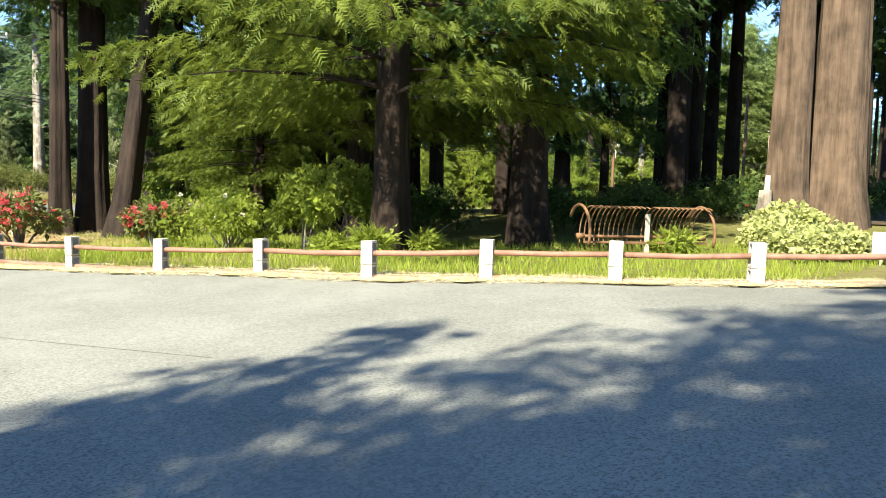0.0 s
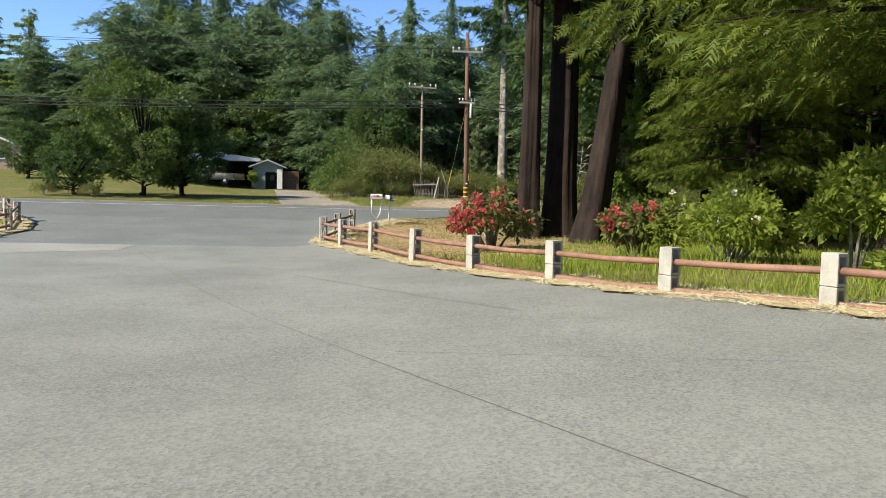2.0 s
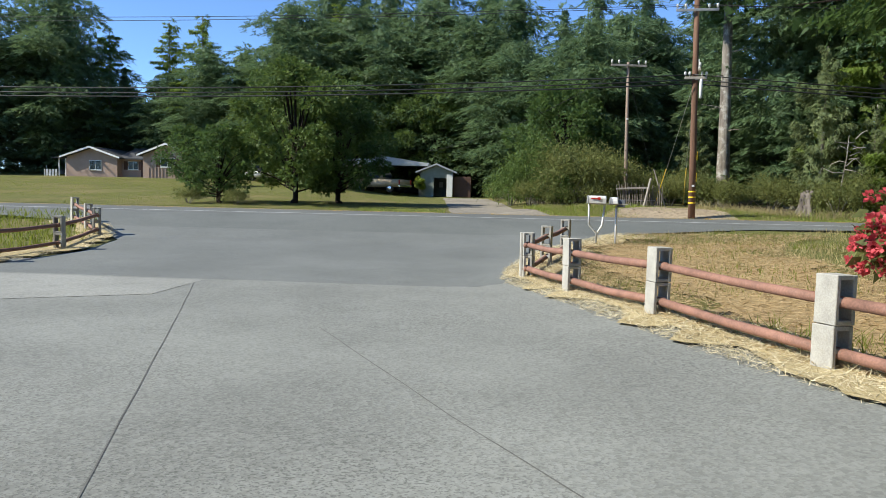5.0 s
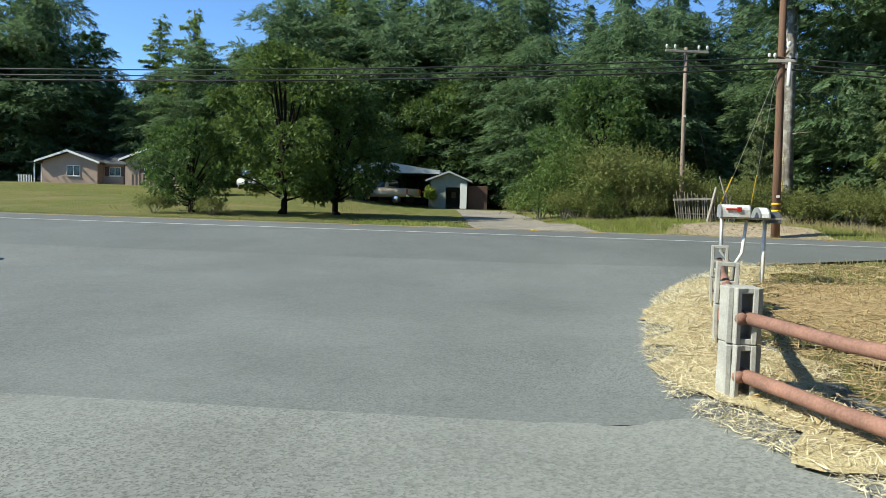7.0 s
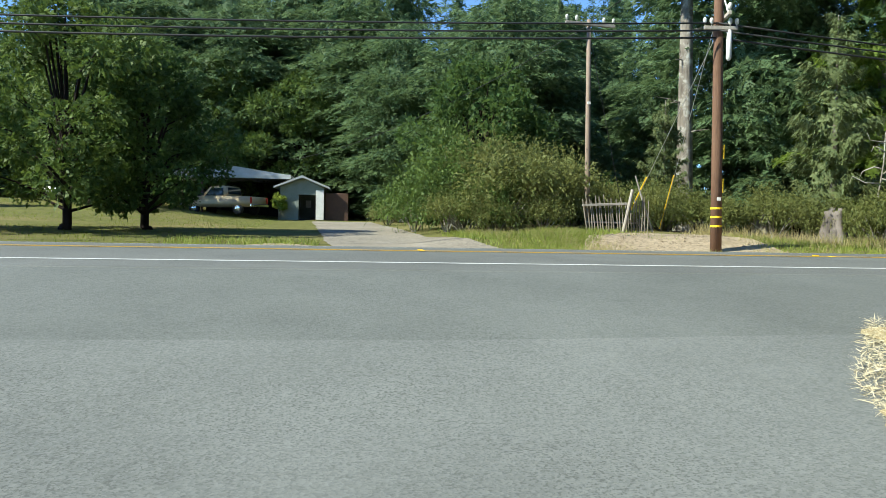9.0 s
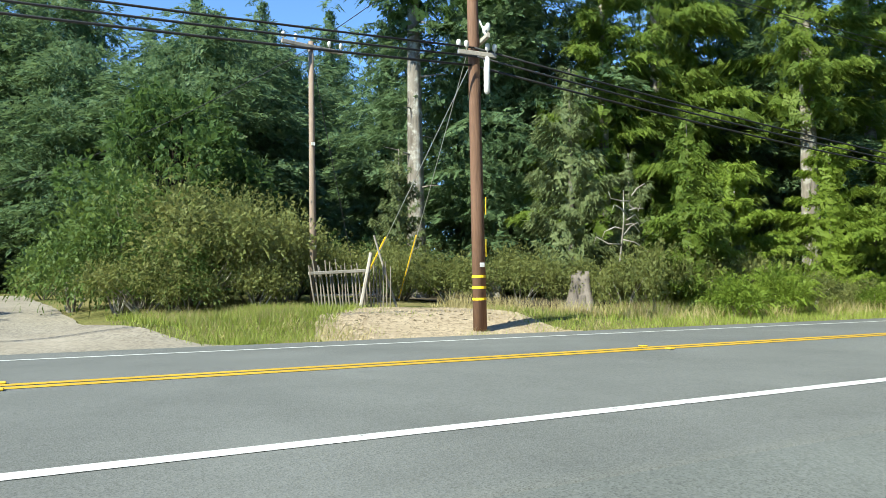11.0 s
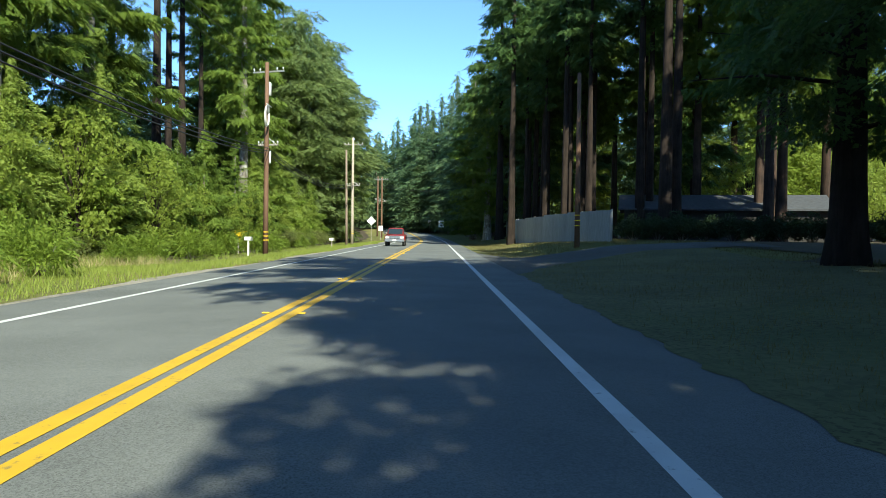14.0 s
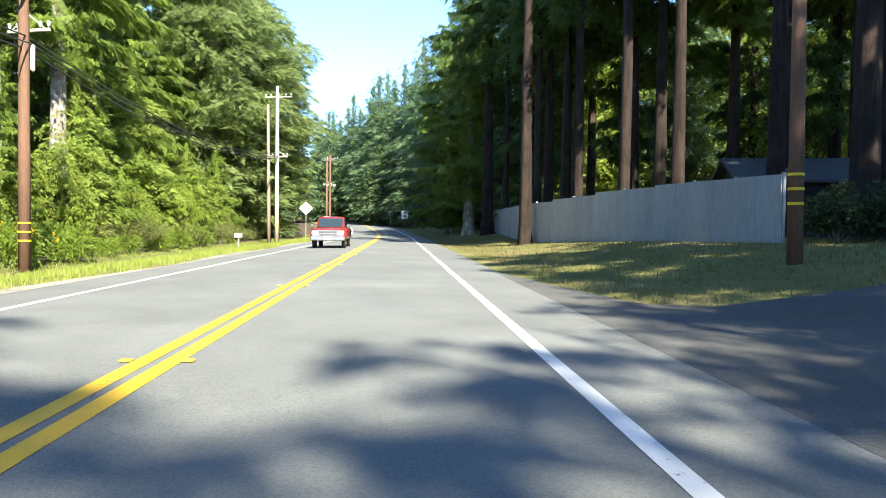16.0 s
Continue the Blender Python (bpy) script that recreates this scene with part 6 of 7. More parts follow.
put(sprout, 9.9, 13.4, 1.0, 0)
put(sprout, 12.6, 15.2, 1.15, 100)
fern = shrub("fern", 45, 0.5, 0.6, 500, 0.45, "broad_lit", "green fern clump at the redwood's foot", 8, 3, 0.08, "fern")
put(fern, 10.5, 11.6, 1.0, 0)
put(fern, 9.9, 12.3, 0.8, 80)
put(fern, 12.2, 11.6, 0.8, 200)
ivy = shrub("pale_vine", 46, 1.5, 0.9, 3000, 0.16, "petals_vine", "pale variegated vine spilling over the ground", 20, 4, 0.3, "vine")
put(ivy, 18.8, 6.0, 0.8, 0)
put(ivy, 21.6, 7.0, 1.1, 100)
put(ivy, 16.6, 4.2, 0.8, 200)
for x, y, s in ((17.5, 17.5, 0.6), (20, 13.5, 0.55), (22.5, 12.5, 0.6), (23, 17, 0.6), (19, 20.5, 0.6), (25, 14.5, 0.6), (27, 12.5, 0.6), (28, 16, 0.6), (30, 9.5, 0.7), (30, 12.5, 0.65)):
    put(under, x, y, s, rnd.uniform(0, 360))
for x, y, s in ((13.2, 22.5, 0.5), (15.5, 23.8, 0.55), (12, 27, 0.6), (17.5, 27.5, 0.7)):
    put(fir_young, x, y, s, rnd.uniform(0, 360))


# ---- utility poles, wires and signs ----
def utility_pole(x, y, top, r, label, arms, mat="pole", lean=(0, 0), bands=(), extras=()):
    z0 = h(x, y)
    ob = thing("utility_pole", (x, y, z0), label, "utility pole", "utility poles along the highway")
    H = top - z0
    at = lambda z: (lean[0] * z, lean[1] * z, z)
    part("shaft", tube([at(-0.3), at(H * 0.3), at(H * 0.65), at(H)], [r, r * 0.92, r * 0.82, r * 0.68], 14), M[mat], ob, "", True)
    for z, half, yaw, kind in arms:
        zz = z - z0
        T = Matrix.Rotation(radians(yaw), 4, "Z")
        c = Vector(at(zz)) + T @ Vector((0, -r * 1.1, 0))
        arm = part("crossarm", box((half * 2, 0.09, 0.11), c, 0.01, turn=T), M["steel" if kind == "steel" else "old_wood"], ob, "pale crossarm")
        for s in (-0.94, -0.55, 0.55, 0.94):
            p = c + T @ Vector((s * half, 0, 0.05))
            part("insulator", tube([p, p + Vector((0, 0, 0.06)), p + Vector((0, 0, 0.08)), p + Vector((0, 0, 0.2)), p + Vector((0, 0, 0.24))], [0.015, 0.015, 0.055, 0.06, 0.03], 8), M["porcelain"], arm, "", True)
        if kind == "brace":
            for s in (-1, 1):
                part("brace", tube([c + T @ Vector((s * half * 0.8, 0.03, 0.04)), c + T @ Vector((0, 0.03, 0.55))], 0.022, 6), M["porcelain"], ob)
    for z in bands:
        q = z - z0
        rr = r * 0.95
        part("band", tube([at(q - 0.03), at(q + 0.03)], rr + 0.012, 14), M["band"], ob, "yellow reflective band")
    for kind, z in extras:
        q = z - z0
        if kind == "transformer":
            part("transformer", tube([(0.28, -0.12, q - 0.5), (0.28, -0.12, q - 0.46), (0.28, -0.12, q + 0.4), (0.28, -0.12, q + 0.46), (0.28, -0.12, q + 0.5)], [0.1, 0.15, 0.15, 0.12, 0.05], 14), M["porcelain"], ob, "grey transformer can", True)
        if kind == "coil":
            for k in range(3):
                ring = [(-0.75 + 0.55 * math.cos(a) , -0.25 + 0.05 * k, q + 0.75 * math.sin(a) - 0.06 * k) for a in np.linspace(0.4, 6.6, 22)]
                part("cable_coil", tube(ring, 0.028, 6), M["porcelain"], ob, "coil of spare cable", True)
            part("coil_bracket", box((1.6, 0.06, 0.06), (-0.1, -0.2, q + 0.8), 0.008), M["porcelain"], ob)
        if kind == "tube":
            part("splice_case", tube([(0.1, -0.24, q - 0.45), (0.1, -0.24, q - 0.4), (0.1, -0.24, q + 0.4), (0.1, -0.24, q + 0.45)], [0.03, 0.075, 0.075, 0.03], 10), M["box_white"], ob, "white splice case", True)
        if kind == "tag":
            part("tag", box((0.12, 0.012, 0.1), (lean[0] * q, -r * 0.97, q), 0.003), M["box_white"], ob, "white pole tag")
        if kind == "strip":
            part("marker_strip", box((0.05, 0.012, 0.42), (r * 0.7, -r * 0.66, q), 0.003, turn=Matrix.Rotation(radians(40), 4, "Z")), M["band"], ob, "yellow marker strip")
        if kind == "street":
            part("lamp_arm", tube([(0.1, -0.1, q - 0.4), (-0.35, -0.7, q + 0.1), (-0.55, -0.95, q + 0.05)], 0.03, 8), M["steel"], ob)
    return ob


utility_pole(10.2, 48.1, 11.9, 0.165, "brown wooden utility pole with yellow bands at the dirt pull-out",
             [(10.7, 0.95, -6, "steel"), (7.95, 0.55, 78, "brace"), (7.6, 0.5, -6, "wood")], lean=(-0.018, 0.0), bands=(1.8, 2.07, 2.33),
             extras=(("tube", 7.1), ("strip", 3.0), ("strip", 4.0), ("tag", 2.6), ("street", 11.5)))
utility_pole(8.15, 54.1, 9.45, 0.11, "thin grey wooden utility pole beside the old gate", [(9.25, 1.0, 8, "wood")], "pole_grey", extras=(("tag", 6.35), ("tag", 3.3)), lean=(-0.015, 0))
utility_pole(77.4, 51.8, 14.9, 0.2, "brown wooden utility pole with transformer and cable coil",
             [(14.25, 1.3, 72, "steel"), (8.83, 0.85, 72, "brace")], bands=(1.75, 2.05, 2.35), extras=(("transformer", 13.0), ("coil", 10.9), ("tube", 7.9)))
utility_pole(118.0, 50.1, 14.7, 0.2, "pale wooden utility pole farther along the highway", [(13.8, 1.25, 78, "wood"), (8.5, 0.9, 78, "brace")], "pole_pale", bands=(2.3, 2.6))
utility_pole(118.7, 50.9, 13.2, 0.17, "old grey pole standing behind another pole", [], "pole_grey", lean=(0.0, 0.012))
utility_pole(169, 50.2, 13.6, 0.2, "distant wooden utility pole near the bend", [(13.0, 1.3, 60, "steel"), (8.7, 0.9, 60, "brace")])
utility_pole(186, 52.4, 15.0, 0.2, "distant wooden utility pole at the bend", [(14.3, 1.3, 60, "steel"), (9.8, 0.9, 60, "brace")])
utility_pole(67.5, 30.5, 12.3, 0.17, "brown wooden pole with yellow bands in the shaded grass", [], "pole", bands=(3.0, 3.32, 3.64), lean=(0.012, 0))
utility_pole(135, 31.5, 13.0, 0.15, "thin dark pole at the edge of the redwoods", [], "pole")
utility_pole(-62, 46.6, 11.5, 0.16, "brown wooden utility pole west along the highway", [(10.4, 0.95, -6, "steel"), (8.1, 0.5, -6, "wood")])


def wire(a, b, sag, r=0.014, label="black overhead wire strung between poles"):
    A, B = Vector(a), Vector(b)
    pts = [A.lerp(B, s) - Vector((0, 0, 4 * sag * s * (1 - s))) for s in np.linspace(0, 1, 25)]
    ob = part("wire", tube(pts, r, 5), M["wire"], None, "", True)
    return tagged(ob, label, "wire", "overhead wires")


for dy, z, r in ((0.0, 7.6, 0.026), (-0.12, 7.35, 0.026), (0.1, 7.2, 0.03)):
    wire((10.0, 47.95 + dy, z + 0.15), (-62, 46.5 + dy, z + 0.3), 1.15, r)
    wire((10.0, 47.95 + dy, z + 0.15), (77.4, 51.7 + dy, z + 1.0), 1.3, r)
    wire((77.4, 51.7 + dy, z + 1.0), (118.0, 50.0, z + 1.2), 1.2, r)
for off in (-0.85, 0.85):
    wire((10.0 + off, 48.0, 10.95), (-62, 46.6 + off, 10.7), 0.9, 0.013)
    wire((10.0 + off, 48.0, 10.95), (77.4, 51.8 + off, 14.5), 1.1, 0.013)
    wire((77.4, 51.8 + off, 14.5), (118.0, 50.1 + off, 14.0), 1.2, 0.013)
    wire((118.0, 50.1 + off, 14.0), (169, 50.2 + off, 13.2), 1.2, 0.015)
wire((8.1, 54.1, 9.3), (-5, 78, 6.0), 0.8, 0.012)
wire((10.0, 48.0, 10.7), (8.1, 54.1, 9.4), 0.1, 0.012)
wire((8.15, 54.1, 8.6), (10.5, 56.2, 1.5), 0.05, 0.012, "thin steel stay from the grey pole into the brambles")
wire((169, 50.2, 12.2), (142, 28, 12), 1.8, 0.02)
wire((118.0, 50.1, 9.0), (160, 28, 11), 1.0, 0.02)
for (tx, ty, tz), (gx_, gy_) in (((10.1, 48.1, 8.3), (11.8, 56.0)), ((10.1, 48.1, 7.6), (10.2, 56.0))):
    g = thing("guy_wire", (gx_, gy_, h(gx_, gy_)), "steel guy wire with a yellow guard at its foot", "guy wire", "guy wires")
    top = Vector((tx - gx_, ty - gy_, tz - h(gx_, gy_)))
    part("cable", tube([Vector((0, 0, -0.1)), top], 0.011, 5), M["steel"], g)
    guard = top.normalized() if tx > 9 else top.normalized()
    part("guard", tube([guard * 0.12, guard * 3.2], 0.032, 8), M["band"], g, "yellow plastic guard")


def road_sign(x, y, z, kind, label, face, size, mat):
    z0 = h(x, y)
    ob = thing("road_sign", (x, y, z0), label, "road sign", turn=face)
    part("post", box((0.05, 0.05, z - z0 + 0.4), (0, 0.04, (z - z0) / 2 - 0.1), 0.006), M["old_wood"], ob)
    if kind == "diamond":
        part("panel", box((size, 0.006, size), (0, 0, z - z0), 0.002, turn=Matrix.Rotation(radians(45), 4, "Y")), M[mat], ob)
    else:
        part("panel", box((size * 0.8, 0.006, size), (0, 0, z - z0), 0.002), M[mat], ob)
        if kind == "limit":
            for dz, w, hh in ((0.2, 0.4, 0.07), (0.08, 0.36, 0.06), (-0.14, 0.38, 0.2)):
                part("lettering", box((size * w, 0.004, size * hh), (0, -0.006, z - z0 + dz * size * 1.3), 0.0), M["dark_metal"], ob, "dark bars of lettering")
    return ob


road_sign(121.0, 47.9, 4.0, "diamond", "grey diamond warning sign on a wooden post", -90, 0.9, "sign_back")
road_sign(150, 48.9, 3.2, "plate", "white rectangular road sign on the verge", -90, 0.9, "white")
road_sign(186, 38.2, 4.6, "limit", "white speed sign with dark lettering beside the woods", -90, 1.5, "white")
road_sign(203, 41, 5.2, "plate", "small dark-backed road sign near the bend", -90, 1.0, "sign_back")


# ---- mailboxes ----
def mailbox(parent, x, y, z, L, W, H, mat, label, yaw=0.0, flag=False):
    T = Matrix.Translation((x, y, z)) @ Matrix.Rotation(radians(yaw), 4, "Z")
    out = [(-W / 2, 0), (W / 2, 0)] + [(W / 2 * math.cos(a), H - W / 2 + W / 2 * math.sin(a)) for a in np.linspace(0.1, math.pi - 0.1, 9)]
    bm = prism(out, L, axis="x")
    bmesh.ops.transform(bm, matrix=T, verts=bm.verts)
    b = part("mailbox", bm, M[mat], parent, label)
    for s in (-1, 1):
        bm = prism([(a * 1.05, c * 1.03 - 0.004) for a, c in out], 0.02, axis="x")
        bmesh.ops.transform(bm, matrix=T @ Matrix.Translation((s * L / 2, 0, 0)), verts=bm.verts)
        part("door", bm, M["steel" if mat != "dark_metal" else "dark_metal"], b)
    if flag:
        bm = box((0.2, 0.008, 0.03), (-L * 0.12, -W / 2 - 0.012, H * 0.62), 0.003)
        box((0.07, 0.008, 0.07), (-L * 0.12 + 0.1, -W / 2 - 0.012, H * 0.62), 0.004, bm)
        bmesh.ops.transform(bm, matrix=T, verts=bm.verts)
        part("flag", bm, M["red"], b, "red signal flag")
    return b


mz = h(3.4, 31.3)
boxes = thing("mailbox_stand", (3.4, 31.3, mz), "row of mailboxes on bent pipe posts beside the highway", "mailbox")
top = 1.68 - mz
part("post", tube([(0, 0, -0.2), (0, 0, 0.3), (-0.19, 0.02, 0.52), (-0.2, 0.02, top)], 0.03, 10), M["steel"], boxes, "bent grey pipe post", True)
part("post", tube([(0, 0, 0.28), (0.14, 0.05, 0.5), (0.2, 0.1, top - 0.05)], 0.026, 10), M["box_white"], boxes, "bent grey pipe post", True)
part("post", tube([(0.5, 0.15, -0.2), (0.5, 0.15, top - 0.05)], 0.028, 10), M["box_white"], boxes, "straight white pipe post", True)
part("shelf", box((0.95, 0.2, 0.03), (0.28, 0.1, top - 0.015), 0.004), M["old_wood"], boxes, "weathered shelf board")
mailbox(boxes, -0.02, 0.02, top, 0.44, 0.17, 0.19, "box_white", "large scuffed white mailbox", 2, True)
mailbox(boxes, 0.42, 0.12, top, 0.14, 0.36, 0.16, "box_white", "white mailbox end-on", 2)
mailbox(boxes, 0.62, 0.2, top - 0.06, 0.17, 0.4, 0.16, "dark_metal", "dark grey mailbox", -8)

mz = h(73.2, 52.0)
mb = thing("mailbox_stand", (73.2, 52.0, mz), "white mailbox on a pale post by the verge", "mailbox", turn=70)
part("post", box((0.1, 0.1, 1.3), (0, 0, 0.45), 0.01), M["box_white"], mb)
mailbox(mb, 0, 0, 1.1, 0.5, 0.22, 0.26, "box_white", "white mailbox")
mz = h(108, 51.3)
mb = thing("mailbox_stand", (108, 51.3, mz), "pale grey mailbox on a low post in the grass", "mailbox", turn=70)
part("post", box((0.1, 0.1, 1.0), (0, 0, 0.3), 0.01), M["old_wood"], mb)
mailbox(mb, 0, 0, 0.8, 0.55, 0.25, 0.3, "box_white", "pale grey mailbox")
np_ = thing("newspaper_tube", (75.8, 53.4, h(75.8, 53.4)), "yellow newspaper tube on a post", "newspaper tube")
part("post", box((0.08, 0.08, 1.5), (0, 0, 0.6), 0.008), M["old_wood"], np_)
part("tube_box", box((0.45, 0.22, 0.3), (0, 0, 1.45), 0.03), M["band"], np_)

# ---- the leaning picket gate, stump and dead wood ----
gz = h(8.5, 52.0)
gate = thing("picket_gate", (8.5, 52.0, gz), "leaning grey picket gate of split sticks with a brace", "gate")
gr = random.Random(9)
for i in range(23):
    x0 = -1.12 + i * 0.098 + gr.uniform(-0.025, 0.025)
    ln = 1.22 + gr.uniform(-0.2, 0.14)
    tilt = -0.16 + 0.14 * i / 22 + gr.uniform(-0.06, 0.06)
    k = gr.uniform(0.017, 0.026)
    part("picket", tube([(x0 + 0.14, 0.02, -0.08), (x0 + 0.14 + tilt * 0.5 + gr.uniform(-0.02, 0.02), 0.03, ln * 0.5), (x0 + 0.14 + tilt, 0.05, ln)], [k, k * 0.95, k * 0.75], 6), M["split_wood"], gate)
part("rail", box((1.75, 0.06, 0.085), (-0.35, -0.05, 0.97), 0.01, turn=Matrix.Rotation(radians(-3), 4, "Y")), M["old_wood"], gate, "weathered top rail")
part("rail", box((1.9, 0.05, 0.06), (-0.1, 0.07, 0.35), 0.01), M["old_wood"], gate)
part("brace", tube([(0.22, -0.12, -0.05), (0.55, -0.08, 1.5)], [0.062, 0.055], 8), M["old_wood"], gate, "thick leaning post")
part("stick", tube([(1.42, 0.1, -0.05), (1.08, 0.12, 0.9), (0.72, 0.12, 2.0)], [0.038, 0.035, 0.028], 8), M["old_wood"], gate, "pale leaning pole")

sr = np.random.default_rng(4)
stump = thing("tree_stump", (17.7, 53.6, h(17.7, 53.6)), "old grey weathered stump in dry grass", "stump")
part("wood", trunk_mesh("wood", sr, 1.3, 0.31, 22, (0.04, 0), 1.75, 0.2, 0.9, 12), M["stump_wood"], stump, "", True)
for dx, dy, hh, rr in ((0.16, -0.12, 1.42, 0.1), (-0.16, -0.06, 1.36, 0.12), (0.02, 0.12, 1.45, 0.11), (-0.12, -0.3, 0.6, 0.2), (0.26, -0.16, 0.5, 0.22), (0.05, -0.36, 0.32, 0.2), (0.42, 0.0, 0.3, 0.18)):
    part("splinter", trunk_mesh("splinter", sr, hh, rr, 9, (0.06, 0.02), 1.5, 0.3, 0.7, 8), M["stump_wood"], stump, "", True).location = (dx, dy, 0)
stump = thing("tree_stump", (22.6, 8.2, h(22.6, 8.2)), "broken pale stump beside the old redwood", "stump")
part("wood", trunk_mesh("wood", sr, 1.3, 0.26, 12, (0.03, 0), 1.4, 0.2, 0.6, 7), M["bark_grey"], stump, "", True)
part("splinter", trunk_mesh("splinter", sr, 1.75, 0.14, 9, (0.1, 0.02), 1.3, 0.2, 0.5, 7), M["old_wood"], stump, "pale upright splinter", True)

snag = thing("pine_snag", (16.3, 63.5, h(16.3, 63.5)), "tall grey pine with dead lower branches", "tree")
part("trunk", trunk_mesh("trunk", sr, 24, 0.46, 14, (-0.012, 0), 1.25, 0.05, 0.25), M["bark_grey"], snag, "", True)
for i in range(16):
    z, a = 5 + i * 0.9 + sr.uniform(-0.3, 0.3), sr.uniform(0, 6.28)
    if i == 1:
        a, z = 3.3, 6.6
    L = sr.uniform(0.6, 1.9)
    c = Vector((-0.012 * z, 0, z))
    e = Vector((math.cos(a), math.sin(a), sr.uniform(-0.2, 0.2))) * L
    part("branch", tube([c, c + e * 0.55 + Vector((0, 0, 0.05)), c + e], [0.05, 0.03, 0.01], 6), M["bark_grey"], snag, "dead grey branch")
cr = conifer_crown(sr, 27, 12.5, 4.2, 3600, 0.7, (-0.012, 0), 0.4, 0.16, 0.3, gaps=0.5)
part("crown", tris("crown", cr), M["fir_dark"], snag)
dead = thing("dead_branches", (19.6, 53.4, h(19.6, 53.4)), "bleached dead sapling with twisted branches in the thicket", "branches")
part("stem", tube([(-0.3, 0, -0.1), (-0.2, 0.05, 1.6), (0.0, 0, 3.2), (0.1, 0.1, 4.4)], [0.04, 0.035, 0.028, 0.012], 7), M["bark_grey"], dead, "", True)
for i in range(11):
    z = 2.4 + 0.18 * i
    s = 1 if i % 3 else -1
    o = Vector((-0.1 + 0.05 * i, 0, z))
    L = sr.uniform(0.5, 1.3)
    m1 = o + Vector((s * L * 0.45, sr.uniform(-0.15, 0.15), sr.uniform(-0.1, 0.35)))
    m2 = m1 + Vector((s * L * 0.4, sr.uniform(-0.2, 0.2), sr.uniform(-0.35, 0.25)))
    part("branch", tube([o, m1, m2, m2 + Vector((s * 0.12, 0, sr.uniform(-0.3, 0.3)))], [0.028, 0.022, 0.014, 0.005], 6), M["old_wood"], dead, "", True)

# ---- the old hay rake behind the fence ----
rk = thing("hay_rake", (15.2, 7.6, h(15.2, 7.6)), "rusted antique hay rake with curved tines in the grass", "farm tool", turn=-30)
RW = 3.0
for s in (-1, 1):
    wheel = [(s * RW / 2, 0.33 + 0.62 * math.cos(a) - 0.15, 0.5 + 0.62 * math.sin(a)) for a in np.linspace(0.6, 3.6, 16)]
    part("wheel_rim", tube(wheel, 0.035, 8), M["rust"], rk, "rusted curved rim", True)
    part("hub", tube([(s * RW / 2 - 0.08, 0.1, 0.42), (s * RW / 2 + 0.08, 0.1, 0.42)], 0.07, 10), M["rust"], rk, "", True)
part("axle", tube([(-RW / 2, 0.1, 0.42), (RW / 2, 0.1, 0.42)], 0.035, 8), M["rust"], rk, "", True)
part("beam", box((RW, 0.07, 0.05), (0, -0.12, 0.3), 0.006), M["rust"], rk)
part("mast", box((0.09, 0.09, 1.0), (0.02, -0.1, 0.45), 0.01), M["old_wood"], rk, "pale upright post")
for i in range(25):
    x = -RW / 2 + 0.1 + i * (RW - 0.2) / 24
    if i == 12:
        continue
    tine = [(x, 0.1 + 0.62 * math.cos(a) - 0.35, 0.42 + 0.68 * math.sin(a)) for a in np.linspace(-0.5, 1.9, 12)]
    part("tine", tube(tine, 0.017, 6), M["rust"], rk, "", True)
put(fern, 15.8, 7.2, 0.9, 30)
put(bramble_b, 16.4, 7.6, 0.3, 30)


# ---- houses, shed and carport across the highway ----
def window(parent, x, z, w, hh, y, shutters=False):
    fr = part("window", box((w, 0.06, hh), (x, y, z), 0.01), M["white"], parent, "white-framed window")
    for s in (-1, 1):
        part("pane", box((w / 2 - 0.09, 0.03, hh - 0.14), (x + s * (w / 4 - 0.01), y - 0.025, z), 0.0), M["glass"], fr)
    part("sill", box((w + 0.1, 0.1, 0.05), (x, y - 0.03, z - hh / 2 - 0.03), 0.008), M["white"], fr)
    if shutters:
        for s in (-1, 1):
            part("shutter", box((0.42, 0.05, hh), (x + s * (w / 2 + 0.24), y - 0.01, z), 0.01), M["brown"], parent, "dark brown shutter")


def gable_block(parent, x0, x1, y0, y1, eave, apex, mat, over=0.45, base=-0.3):
    xm = (x0 + x1) / 2
    bm = prism([(x0, base), (x1, base), (x1, eave), (xm, apex), (x0, eave)], y1 - y0)
    bmesh.ops.translate(bm, verts=bm.verts, vec=(0, (y0 + y1) / 2, 0))
    part("wall", bm, M[mat], parent)
    k = (apex - eave) / (xm - x0)
    for s in (-1, 1):
        e = xm + s * (xm - x0 + over)
        ze = eave - k * over
        bm = prism([(xm, apex + 0.04), (e, ze + 0.04), (e, ze + 0.18), (xm, apex + 0.2)], y1 - y0 + 2 * over)
        bmesh.ops.translate(bm, verts=bm.verts, vec=(0, (y0 + y1) / 2, 0))
        part("roof", bm, M["roof"], parent, "dark shingle roof slope")
        bm = prism([(xm, apex + 0.02), (e, ze + 0.02), (e, ze + 0.2), (xm, apex + 0.22)], 0.06)
        bmesh.ops.translate(bm, verts=bm.verts, vec=(0, y0 - over - 0.035, 0))
        part("bargeboard", bm, M["white"], parent, "white bargeboard")


